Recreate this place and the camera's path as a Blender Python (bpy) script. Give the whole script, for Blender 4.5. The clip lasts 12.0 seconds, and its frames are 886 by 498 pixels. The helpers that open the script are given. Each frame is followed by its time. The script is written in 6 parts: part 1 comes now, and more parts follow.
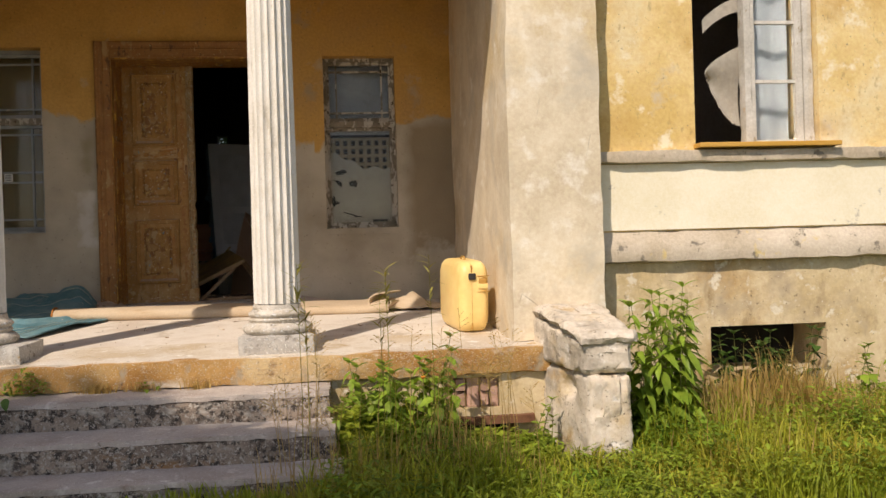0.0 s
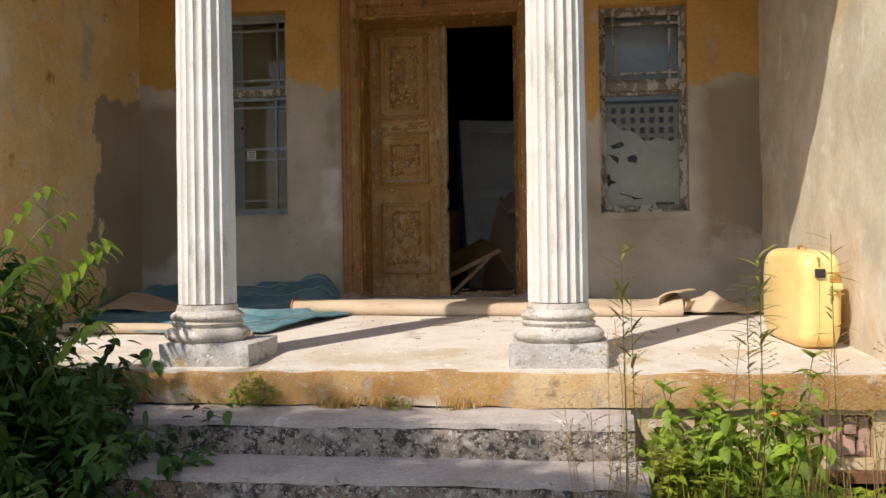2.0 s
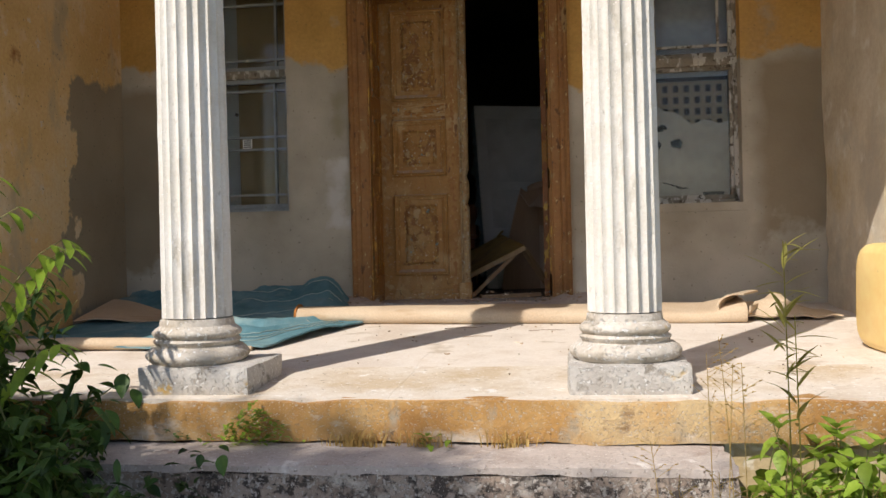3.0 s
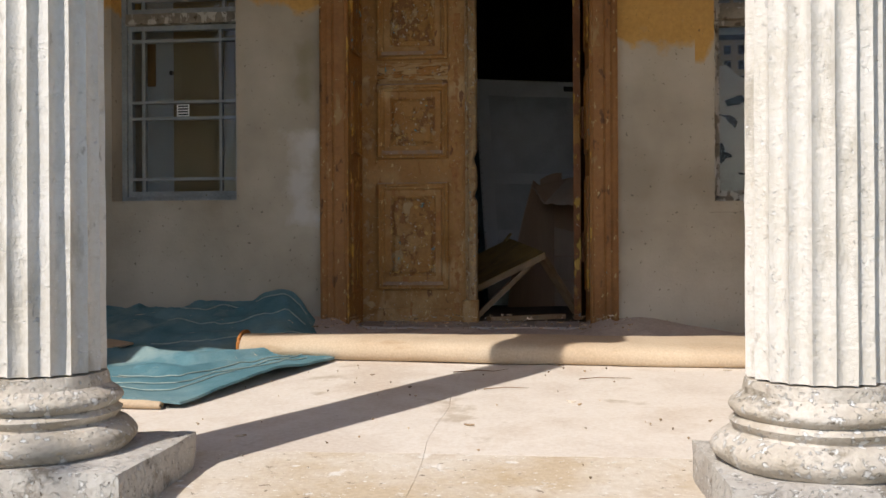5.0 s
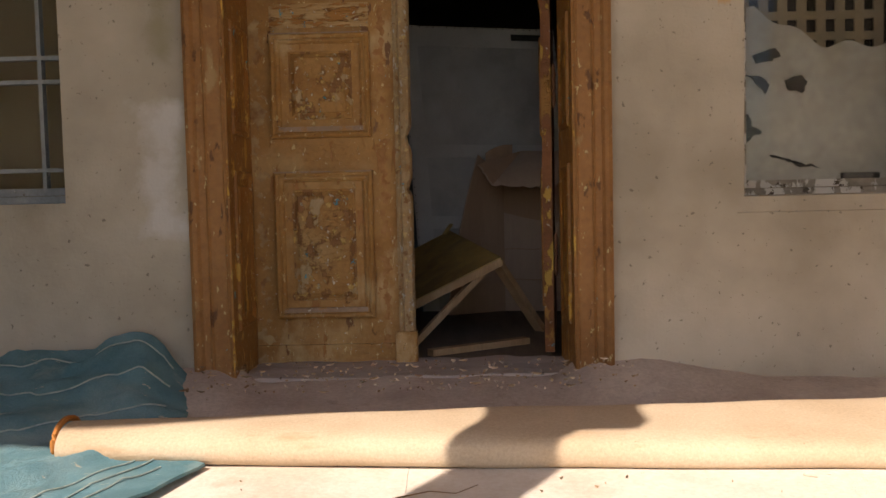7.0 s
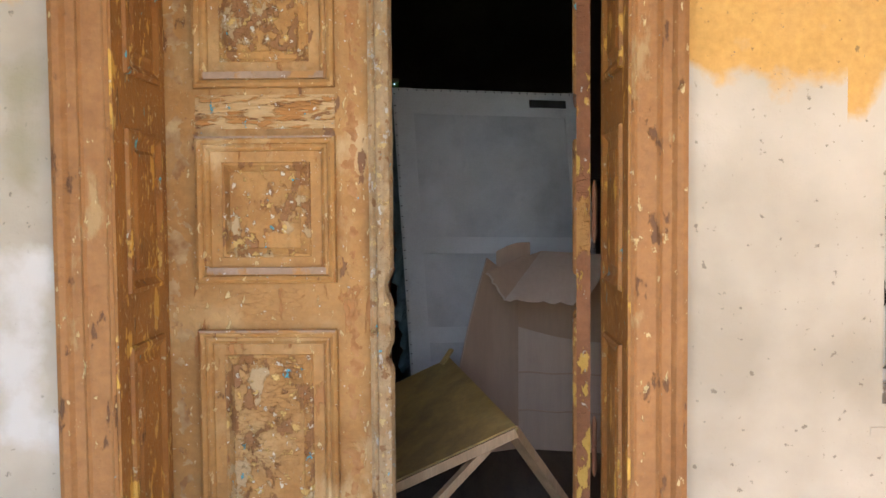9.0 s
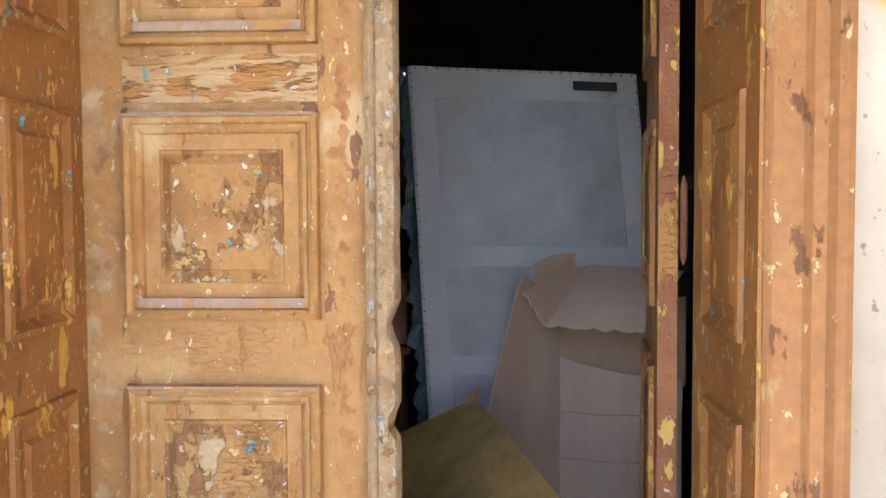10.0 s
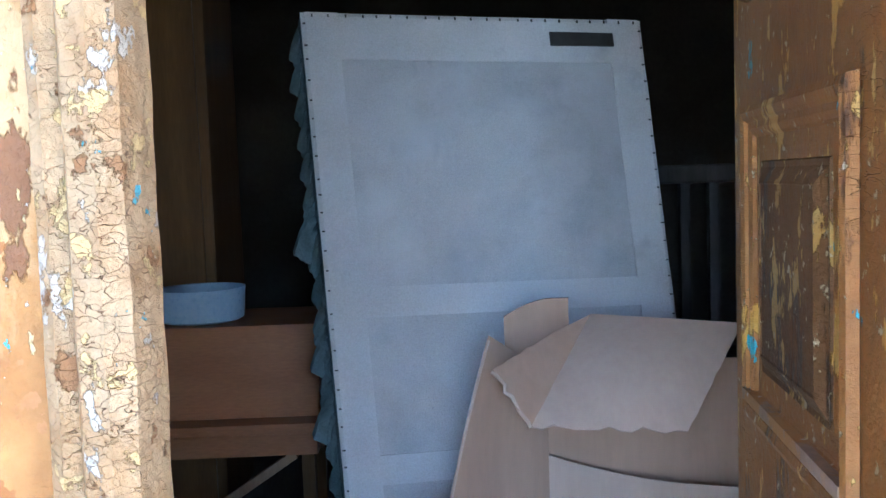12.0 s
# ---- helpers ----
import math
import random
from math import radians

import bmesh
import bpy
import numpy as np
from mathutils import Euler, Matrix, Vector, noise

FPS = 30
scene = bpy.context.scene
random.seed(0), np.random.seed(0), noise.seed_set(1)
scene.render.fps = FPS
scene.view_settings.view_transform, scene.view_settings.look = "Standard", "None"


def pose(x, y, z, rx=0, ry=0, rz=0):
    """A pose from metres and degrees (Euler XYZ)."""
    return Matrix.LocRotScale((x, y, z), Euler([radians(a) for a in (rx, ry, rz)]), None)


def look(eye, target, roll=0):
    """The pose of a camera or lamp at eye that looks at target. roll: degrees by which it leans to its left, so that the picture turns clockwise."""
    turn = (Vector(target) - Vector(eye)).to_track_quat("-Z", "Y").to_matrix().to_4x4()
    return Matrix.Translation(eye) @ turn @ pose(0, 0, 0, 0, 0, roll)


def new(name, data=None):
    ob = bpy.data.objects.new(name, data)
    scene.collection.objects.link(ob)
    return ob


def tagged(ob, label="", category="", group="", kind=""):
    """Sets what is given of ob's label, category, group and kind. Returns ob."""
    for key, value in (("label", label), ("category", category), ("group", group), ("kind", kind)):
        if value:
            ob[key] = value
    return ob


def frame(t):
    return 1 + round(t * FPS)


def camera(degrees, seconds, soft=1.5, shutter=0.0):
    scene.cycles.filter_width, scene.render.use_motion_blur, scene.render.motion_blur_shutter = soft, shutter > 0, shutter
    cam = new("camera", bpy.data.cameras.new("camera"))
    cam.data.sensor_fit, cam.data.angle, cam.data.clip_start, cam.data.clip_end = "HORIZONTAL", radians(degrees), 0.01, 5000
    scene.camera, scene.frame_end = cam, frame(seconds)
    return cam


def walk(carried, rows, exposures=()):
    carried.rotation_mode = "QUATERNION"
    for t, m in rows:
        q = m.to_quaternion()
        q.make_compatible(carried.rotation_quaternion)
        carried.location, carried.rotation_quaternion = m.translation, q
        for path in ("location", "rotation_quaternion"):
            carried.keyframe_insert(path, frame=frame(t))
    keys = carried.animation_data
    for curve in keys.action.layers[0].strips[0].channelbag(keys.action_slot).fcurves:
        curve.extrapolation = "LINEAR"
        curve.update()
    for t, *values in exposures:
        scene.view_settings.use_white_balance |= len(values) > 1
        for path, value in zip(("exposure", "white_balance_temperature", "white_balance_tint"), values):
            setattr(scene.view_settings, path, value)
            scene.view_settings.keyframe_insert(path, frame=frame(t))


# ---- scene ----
cam = camera(52.2, 12.0)
PATH = [
    (0, (1.509, -8.879, 0.658), (1.737, -6.892, 0.652), -1.7),
    (0.5, (1.434, -8.54, 0.649), (1.499, -6.541, 0.643), -1.7),
    (1, (1.402, -8.181, 0.632), (1.305, -6.184, 0.645), -1.2),
    (1.5, (1.257, -7.818, 0.592), (1.0, -5.834, 0.592), -0.6),
    (2, (1.165, -7.439, 0.594), (0.882, -5.459, 0.592), -0.8),
    (2.5, (1.062, -7.022, 0.619), (0.782, -5.042, 0.615), -1.6),
    (3, (0.864, -6.639, 0.61), (0.589, -4.658, 0.6), -1.4),
    (5, (0.455, -4.95, 0.615), (0.248, -2.961, 0.614), -0.3),
    (5.5, (0.426, -4.56, 0.626), (0.218, -2.571, 0.622), 0.3),
    (6, (0.308, -4.144, 0.708), (0.212, -2.147, 0.694), 1.1),
    (6.5, (0.333, -3.772, 0.735), (0.319, -1.773, 0.689), -0.3),
    (7, (0.282, -3.502, 0.894), (0.255, -1.506, 0.775), -1.3),
    (7.5, (0.194, -3.237, 1.075), (0.162, -1.24, 0.964), -0.7),
    (9.5, (0.337, -1.962, 1.412), (0.285, 0.035, 1.311), -0.3),
    (10, (0.289, -1.535, 1.402), (0.195, 0.46, 1.3), -0.3),
    (10.5, (0.291, -1.165, 1.412), (0.209, 0.829, 1.28), -0.4),
    (11, (0.341, -0.861, 1.448), (0.264, 1.133, 1.313), -1.5),
    (11.5, (0.262, -0.496, 1.493), (0.225, 1.499, 1.346), -1.4),
    (12, (0.282, -0.206, 1.508), (0.323, 1.788, 1.356), -2.0),
]
EXPOSURES = [(0.0, 0.0, 7250, 15), (1.0, 0.18, 6800, 13), (3.0, 0.22, 6450, 12), (5.5, 0.13, 6300, 12), (6.4, 0.22, 6800, 14), (7.5, 1.08, 7350, 21), (9.3, 2.70, 5750, 13), (10.0, 2.98, 5500, 13), (10.6, 3.24, 4850, 8), (11.3, 3.52, 4500, 6), (12.0, 3.86, 4600, 10)]
walk(cam, [(t, look(eye, target, roll)) for t, eye, target, roll in PATH], EXPOSURES)

# ---- light: clear sky and a high summer sun from the front left ----
SUN = Vector((-0.55, -0.86, 1.06)).normalized()
world = bpy.data.worlds.new("sky")
scene.world = world
world.use_nodes = True
sky = world.node_tree.nodes.new("ShaderNodeTexSky")
sky.sky_type, sky.sun_disc = "NISHITA", False
sky.sun_elevation, sky.sun_rotation = math.asin(SUN.z), math.atan2(SUN.x, SUN.y)
world.node_tree.links.new(sky.outputs[0], world.node_tree.nodes["Background"].inputs[0])
world.node_tree.nodes["Background"].inputs[1].default_value = 0.135
lamp = bpy.data.lights.new("sun", "SUN")
lamp.energy, lamp.angle, lamp.color = 4.1, radians(0.55), (1.0, 0.94, 0.85)
sun = new("sun", lamp)
sun.matrix_world = look(SUN * 30, (0, 0, 0))


# ---- materials ----
U = (1, 1, 1)


def material(name, colours, scale=3.0, rough=0.85, bump=0.3, grain=60.0, spots=(), stretch=(1, 1, 1), metal=0.0, vary=0.0, island=0.0, spec=0.3, crack=None, mottle=0.35):
    """Two or three colours mixed by a coarse noise, fine grain in the relief, and spots: (colour, scale, threshold, width, stretch)."""
    m = bpy.data.materials.new(name)
    m.use_nodes = True
    nt = m.node_tree
    nodes, link = nt.nodes, nt.links.new
    bsdf = nodes["Principled BSDF"]
    bsdf.inputs["Metallic"].default_value = metal
    bsdf.inputs["Specular IOR Level"].default_value = spec
    coord = nodes.new("ShaderNodeTexCoord")

    def noise_at(s, st, detail=6.0, rough_=0.6, shift=0.0):
        mp = nodes.new("ShaderNodeMapping")
        mp.inputs["Scale"].default_value = st
        mp.inputs["Location"].default_value = (shift, shift * 0.7, shift * 1.3)
        link(coord.outputs["Object"], mp.inputs["Vector"])
        n = nodes.new("ShaderNodeTexNoise")
        n.inputs["Scale"].default_value, n.inputs["Detail"].default_value, n.inputs["Roughness"].default_value = s, detail, rough_
        link(mp.outputs[0], n.inputs["Vector"])
        return n.outputs[0]

    big = noise_at(scale, stretch, shift=len(name) * 1.7)
    ramp = nodes.new("ShaderNodeValToRGB")
    els = ramp.color_ramp.elements
    lo, hi = 0.36, 0.64
    els[0].position, els[0].color = lo, (*colours[0], 1)
    els[1].position, els[1].color = hi, (*colours[-1], 1)
    for i, c in enumerate(colours[1:-1]):
        e = els.new(lo + (hi - lo) * (i + 1) / (len(colours) - 1))
        e.color = (*c, 1)
    link(big, ramp.inputs[0])
    colour = ramp.outputs[0]
    height = noise_at(grain, stretch, 8.0, 0.65)
    # fine mottling
    fine = nodes.new("ShaderNodeMix")
    fine.data_type, fine.blend_type = "RGBA", "OVERLAY"
    fine.inputs[0].default_value = mottle
    link(colour, fine.inputs[6])
    link(height, fine.inputs[7])
    colour = fine.outputs[2]
    for k, (c, s, thr, width, st) in enumerate(spots):
        n = noise_at(s, st, 7.0, 0.62, 3.1 + 5.3 * k)
        rr = nodes.new("ShaderNodeMapRange")
        rr.inputs["From Min"].default_value, rr.inputs["From Max"].default_value = thr, thr + width
        link(n, rr.inputs["Value"])
        mx = nodes.new("ShaderNodeMix")
        mx.data_type = "RGBA"
        link(rr.outputs[0], mx.inputs[0])
        link(colour, mx.inputs[6])
        mx.inputs[7].default_value = (*c, 1)
        colour = mx.outputs[2]
        sub = nodes.new("ShaderNodeMath")
        sub.operation = "MULTIPLY_ADD"
        link(rr.outputs[0], sub.inputs[0])
        sub.inputs[1].default_value = -0.5
        link(height, sub.inputs[2])
        height = sub.outputs[0]
    if crack:
        s, st, c, width, thr = crack
        mp = nodes.new("ShaderNodeMapping")
        mp.inputs["Scale"].default_value = st
        link(coord.outputs["Object"], mp.inputs["Vector"])
        wob = nodes.new("ShaderNodeTexNoise")
        wob.inputs["Scale"].default_value = s * 0.8
        link(mp.outputs[0], wob.inputs["Vector"])
        add = nodes.new("ShaderNodeMix")
        add.data_type, add.blend_type = "RGBA", "LINEAR_LIGHT"
        add.inputs[0].default_value = 0.008
        link(mp.outputs[0], add.inputs[6])
        link(wob.outputs[1], add.inputs[7])
        vor = nodes.new("ShaderNodeTexVoronoi")
        vor.feature = "DISTANCE_TO_EDGE"
        vor.inputs["Scale"].default_value = s
        link(add.outputs[2], vor.inputs["Vector"])
        rr = nodes.new("ShaderNodeMapRange")
        rr.inputs["From Min"].default_value, rr.inputs["From Max"].default_value = width, 0.0
        link(vor.outputs[0], rr.inputs["Value"])
        gate = nodes.new("ShaderNodeMapRange")
        gate.inputs["From Min"].default_value, gate.inputs["From Max"].default_value = thr, thr + 0.12
        link(noise_at(4.0, U, 4.0, 0.6, 17.0), gate.inputs["Value"])
        mul = nodes.new("ShaderNodeMath")
        mul.operation = "MULTIPLY"
        link(rr.outputs[0], mul.inputs[0])
        link(gate.outputs[0], mul.inputs[1])
        mx = nodes.new("ShaderNodeMix")
        mx.data_type = "RGBA"
        link(mul.outputs[0], mx.inputs[0])
        link(colour, mx.inputs[6])
        mx.inputs[7].default_value = (*c, 1)
        colour = mx.outputs[2]
        sub = nodes.new("ShaderNodeMath")
        sub.operation = "MULTIPLY_ADD"
        link(mul.outputs[0], sub.inputs[0])
        sub.inputs[1].default_value = -0.8
        link(height, sub.inputs[2])
        height = sub.outputs[0]
    if vary or island:
        hsv = nodes.new("ShaderNodeHueSaturation")
        src = nodes.new("ShaderNodeNewGeometry").outputs["Random Per Island"] if island else nodes.new("ShaderNodeObjectInfo").outputs["Random"]
        rr = nodes.new("ShaderNodeMapRange")
        amount = island or vary
        rr.inputs["To Min"].default_value, rr.inputs["To Max"].default_value = 1 - amount, 1 + amount
        link(src, rr.inputs["Value"])
        link(rr.outputs[0], hsv.inputs["Value"])
        link(colour, hsv.inputs["Color"])
        colour = hsv.outputs[0]
    link(colour, bsdf.inputs["Base Color"])
    rrough = nodes.new("ShaderNodeMapRange")
    rrough.inputs["To Min"].default_value, rrough.inputs["To Max"].default_value = max(rough - 0.12, 0.05), min(rough + 0.12, 1)
    link(height, rrough.inputs["Value"])
    link(rrough.outputs[0], bsdf.inputs["Roughness"])
    if bump:
        b = nodes.new("ShaderNodeBump")
        b.inputs["Strength"].default_value, b.inputs["Distance"].default_value = bump, 0.006
        link(height, b.inputs["Height"])
        link(b.outputs[0], bsdf.inputs["Normal"])
    return m


def over(m, factor_of, colours, scale=4.0, width=0.04, rag_scale=3.0, pits=0.6):
    """Lays a second coat over a material where factor_of, built from coordinates and noise, is above zero."""
    nt = m.node_tree
    nodes, link = nt.nodes, nt.links.new
    bsdf = nodes["Principled BSDF"]
    old = bsdf.inputs["Base Color"].links[0].from_socket
    coord = nodes.new("ShaderNodeTexCoord")
    n = nodes.new("ShaderNodeTexNoise")
    n.inputs["Scale"].default_value, n.inputs["Detail"].default_value = scale, 7
    link(coord.outputs["Object"], n.inputs["Vector"])
    ramp = nodes.new("ShaderNodeValToRGB")
    els = ramp.color_ramp.elements
    els[0].position, els[0].color = 0.35, (*colours[0], 1)
    els[1].position, els[1].color = 0.65, (*colours[-1], 1)
    link(n.outputs[0], ramp.inputs[0])
    sep = nodes.new("ShaderNodeSeparateXYZ")
    link(coord.outputs["Object"], sep.inputs[0])
    rag = nodes.new("ShaderNodeTexNoise")
    rag.inputs["Scale"].default_value, rag.inputs["Detail"].default_value, rag.inputs["Roughness"].default_value = rag_scale, 6, 0.55
    link(coord.outputs["Object"], rag.inputs["Vector"])

    def math_(op, a, b):
        k = nodes.new("ShaderNodeMath")
        k.operation = op
        for i, v in enumerate((a, b)):
            if isinstance(v, (int, float)):
                k.inputs[i].default_value = v
            else:
                link(v, k.inputs[i])
        return k.outputs[0]

    f = factor_of(sep.outputs, rag.outputs[0], math_)
    rr = nodes.new("ShaderNodeMapRange")
    rr.inputs["From Min"].default_value, rr.inputs["From Max"].default_value = 0.0, width
    link(f, rr.inputs["Value"])
    mx = nodes.new("ShaderNodeMix")
    mx.data_type = "RGBA"
    link(rr.outputs[0], mx.inputs[0])
    link(old, mx.inputs[6])
    link(ramp.outputs[0], mx.inputs[7])
    pit = nodes.new("ShaderNodeTexNoise")
    pit.inputs["Scale"].default_value, pit.inputs["Detail"].default_value = 42.0, 3
    link(coord.outputs["Object"], pit.inputs["Vector"])
    pr = nodes.new("ShaderNodeMapRange")
    pr.inputs["From Min"].default_value, pr.inputs["From Max"].default_value, pr.inputs["To Max"].default_value = 0.655, 0.71, pits
    link(pit.outputs[0], pr.inputs["Value"])
    px = nodes.new("ShaderNodeMix")
    px.data_type = "RGBA"
    px.inputs[7].default_value = (0.09, 0.075, 0.055, 1)
    link(pr.outputs[0], px.inputs[0])
    link(mx.outputs[2], px.inputs[6])
    link(px.outputs[2], bsdf.inputs["Base Color"])
    return m


OCHRE = [(0.46, 0.265, 0.075), (0.56, 0.325, 0.095), (0.50, 0.30, 0.11)]
GREY = [(0.32, 0.275, 0.212), (0.52, 0.46, 0.37)]
# cement render below a ragged line, old ochre limewash above it
M_WALL = over(material("ochre plaster", OCHRE, 1.1, 0.9, 0.5, 38, [((0.40, 0.30, 0.18), 2.2, 0.62, 0.1, U), ((0.20, 0.16, 0.12), 48.0, 0.69, 0.03, U), ((0.47, 0.41, 0.33), 2.4, 0.60, 0.16, U)]),
              lambda p, r, q: q("ADD", q("SUBTRACT", q("SUBTRACT", q("SUBTRACT", 2.04, q("MULTIPLY", 0.29, q("MAXIMUM", 0.0, q("MINIMUM", 1.0, q("SUBTRACT", 2.6, q("DIVIDE", q("ABSOLUTE", q("SUBTRACT", p[0], 1.06), 0.0), 0.18)))))),
                                     q("MULTIPLY", 0.09, q("GREATER_THAN", p[0], 1.3))), p[2]), q("MULTIPLY", q("SUBTRACT", r, 0.55), 0.45)), GREY, 1.6)
# darker brown towards both ends of the wall, below about 1.9 m
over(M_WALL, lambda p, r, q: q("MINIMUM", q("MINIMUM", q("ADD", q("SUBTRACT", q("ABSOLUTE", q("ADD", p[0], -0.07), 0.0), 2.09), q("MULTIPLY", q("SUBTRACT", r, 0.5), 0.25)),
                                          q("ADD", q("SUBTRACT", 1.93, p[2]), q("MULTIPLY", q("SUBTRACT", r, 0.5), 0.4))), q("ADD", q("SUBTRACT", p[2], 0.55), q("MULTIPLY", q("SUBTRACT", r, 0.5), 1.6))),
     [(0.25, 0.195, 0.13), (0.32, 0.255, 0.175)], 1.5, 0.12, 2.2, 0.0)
# pale filler and a damp stain beside the door surround
over(M_WALL, lambda p, r, q: q("ADD", q("MINIMUM", q("SUBTRACT", 0.10, q("ABSOLUTE", q("ADD", p[0], 0.85), 0.0)), q("SUBTRACT", 0.28, q("ABSOLUTE", q("ADD", p[2], -1.0), 0.0))), q("MULTIPLY", q("SUBTRACT", r, 0.5), 0.35)),
     [(0.50, 0.47, 0.43), (0.56, 0.53, 0.49)], 3.0, 0.08, 6.0, 0.0)
over(M_WALL, lambda p, r, q: q("ADD", q("MINIMUM", q("SUBTRACT", 0.07, q("ABSOLUTE", q("ADD", p[0], 0.83), 0.0)), q("SUBTRACT", 0.20, q("ABSOLUTE", q("ADD", p[2], -1.58), 0.0))), q("MULTIPLY", q("SUBTRACT", r, 0.5), 0.3)),
     [(0.27, 0.24, 0.16), (0.34, 0.30, 0.21)], 3.0, 0.08, 6.0, 0.0)
M_WALL_SIDE = over(material("stained ochre plaster", [(0.62, 0.41, 0.17), (0.70, 0.49, 0.24), (0.68, 0.55, 0.36)], 1.0, 0.9, 0.35, 40,
                            [((0.47, 0.38, 0.25), 1.8, 0.55, 0.1, (1, 1, 0.5)), ((0.74, 0.61, 0.43), 2.2, 0.55, 0.12, (1, 1, 0.6)), ((0.30, 0.14, 0.05), 2.6, 0.62, 0.08, U), ((0.66, 0.55, 0.40), 9.0, 0.62, 0.05, U)]),
                   lambda p, r, q: q("MINIMUM", q("ADD", q("SUBTRACT", 1.9, p[2]), q("MULTIPLY", q("SUBTRACT", r, 0.5), 0.5)),
                                     q("ADD", q("ADD", p[1], 0.75), q("MULTIPLY", q("SUBTRACT", r, 0.5), 1.2))), [(0.27, 0.22, 0.155), (0.35, 0.295, 0.215)], 1.5)
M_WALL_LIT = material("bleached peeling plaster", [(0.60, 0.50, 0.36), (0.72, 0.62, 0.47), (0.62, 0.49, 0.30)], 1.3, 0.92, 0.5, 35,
                      [((0.50, 0.44, 0.35), 1.4, 0.52, 0.16, U), ((0.80, 0.74, 0.64), 5.0, 0.58, 0.14, U), ((0.55, 0.42, 0.24), 3.0, 0.62, 0.14, U), ((0.36, 0.31, 0.25), 30.0, 0.70, 0.05, U)],
                      crack=(1.6, (1, 1, 0.6), (0.36, 0.30, 0.23), 0.005, 0.58))
M_WING = material("yellow limewashed plaster", [(0.62, 0.43, 0.16), (0.72, 0.54, 0.26), (0.70, 0.60, 0.40)], 1.2, 0.92, 0.5, 40,
                  [((0.55, 0.47, 0.36), 2.6, 0.60, 0.12, U), ((0.48, 0.28, 0.08), 1.6, 0.50, 0.2, U), ((0.36, 0.25, 0.12), 14.0, 0.60, 0.14, (1, 1, 0.6)), ((0.36, 0.27, 0.15), 40.0, 0.64, 0.05, U), ((0.80, 0.70, 0.50), 5.0, 0.58, 0.1, U)])
M_CREAM = material("cream limewash band", [(0.78, 0.70, 0.52), (0.85, 0.78, 0.62)], 2.0, 0.9, 0.3, 50,
                   [((0.50, 0.45, 0.36), 2.8, 0.64, 0.03, (1, 1, 1.4)), ((0.70, 0.55, 0.3), 3.0, 0.68, 0.08, U)])
M_BASE = material("flaking base plaster", [(0.50, 0.38, 0.21), (0.62, 0.50, 0.32), (0.45, 0.30, 0.14)], 1.6, 0.95, 0.7, 30,
                  [((0.42, 0.33, 0.22), 3.2, 0.54, 0.16, U), ((0.68, 0.60, 0.46), 6.0, 0.58, 0.06, U), ((0.30, 0.21, 0.11), 5.0, 0.60, 0.14, (1, 1, 0.5)), ((0.24, 0.18, 0.11), 30.0, 0.64, 0.05, U), ((0.72, 0.66, 0.54), 45.0, 0.64, 0.04, U)])
M_STONE = material("weathered concrete ledge", [(0.46, 0.38, 0.28), (0.58, 0.50, 0.40)], 3.0, 0.95, 0.9, 45,
                   [((0.22, 0.19, 0.15), 9.0, 0.60, 0.06, U), ((0.62, 0.48, 0.22), 4.0, 0.64, 0.06, U)])
M_COLUMN = material("chalky white painted column", [(0.69, 0.64, 0.56), (0.79, 0.75, 0.69)], 3.0, 0.85, 0.8, 70,
                    [((0.50, 0.45, 0.37), 7.0, 0.58, 0.10, (1, 1, 0.3)), ((0.54, 0.49, 0.42), 34.0, 0.64, 0.08, (1, 1, 0.5)), ((0.84, 0.81, 0.76), 60.0, 0.62, 0.05, U)])
M_COLBASE = material("lichened column base", [(0.46, 0.39, 0.30), (0.64, 0.58, 0.50)], 5.0, 0.95, 1.0, 60,
                     [((0.34, 0.29, 0.22), 9.0, 0.57, 0.08, (1, 1, 1.6)), ((0.56, 0.42, 0.20), 5.0, 0.64, 0.08, U), ((0.80, 0.77, 0.72), 44.0, 0.56, 0.06, U), ((0.26, 0.22, 0.16), 80.0, 0.63, 0.05, U)])
M_PLINTH = material("grey stone plinth", [(0.44, 0.395, 0.345), (0.60, 0.56, 0.50)], 4.0, 0.95, 1.0, 50,
                    [((0.50, 0.33, 0.11), 3.0, 0.60, 0.05, U), ((0.26, 0.225, 0.18), 9.0, 0.58, 0.08, U), ((0.74, 0.71, 0.66), 62.0, 0.56, 0.06, U), ((0.24, 0.20, 0.16), 80.0, 0.63, 0.05, U)])
M_FLOOR = material("dusty concrete porch floor", [(0.62, 0.54, 0.46), (0.70, 0.63, 0.55), (0.60, 0.51, 0.42)], 1.6, 0.95, 0.35, 60,
                   [((0.50, 0.42, 0.33), 3.5, 0.62, 0.08, U), ((0.34, 0.27, 0.21), 26.0, 0.70, 0.03, U)])
M_STRIP = material("yellow-stained concrete strip", [(0.56, 0.465, 0.36), (0.66, 0.585, 0.49), (0.54, 0.43, 0.30)], 2.0, 0.95, 0.6, 60,
                   [((0.44, 0.32, 0.18), 2.4, 0.60, 0.14, U), ((0.74, 0.69, 0.62), 9.0, 0.61, 0.06, U), ((0.28, 0.22, 0.16), 32.0, 0.64, 0.04, U), ((0.76, 0.72, 0.65), 50.0, 0.62, 0.04, U)])
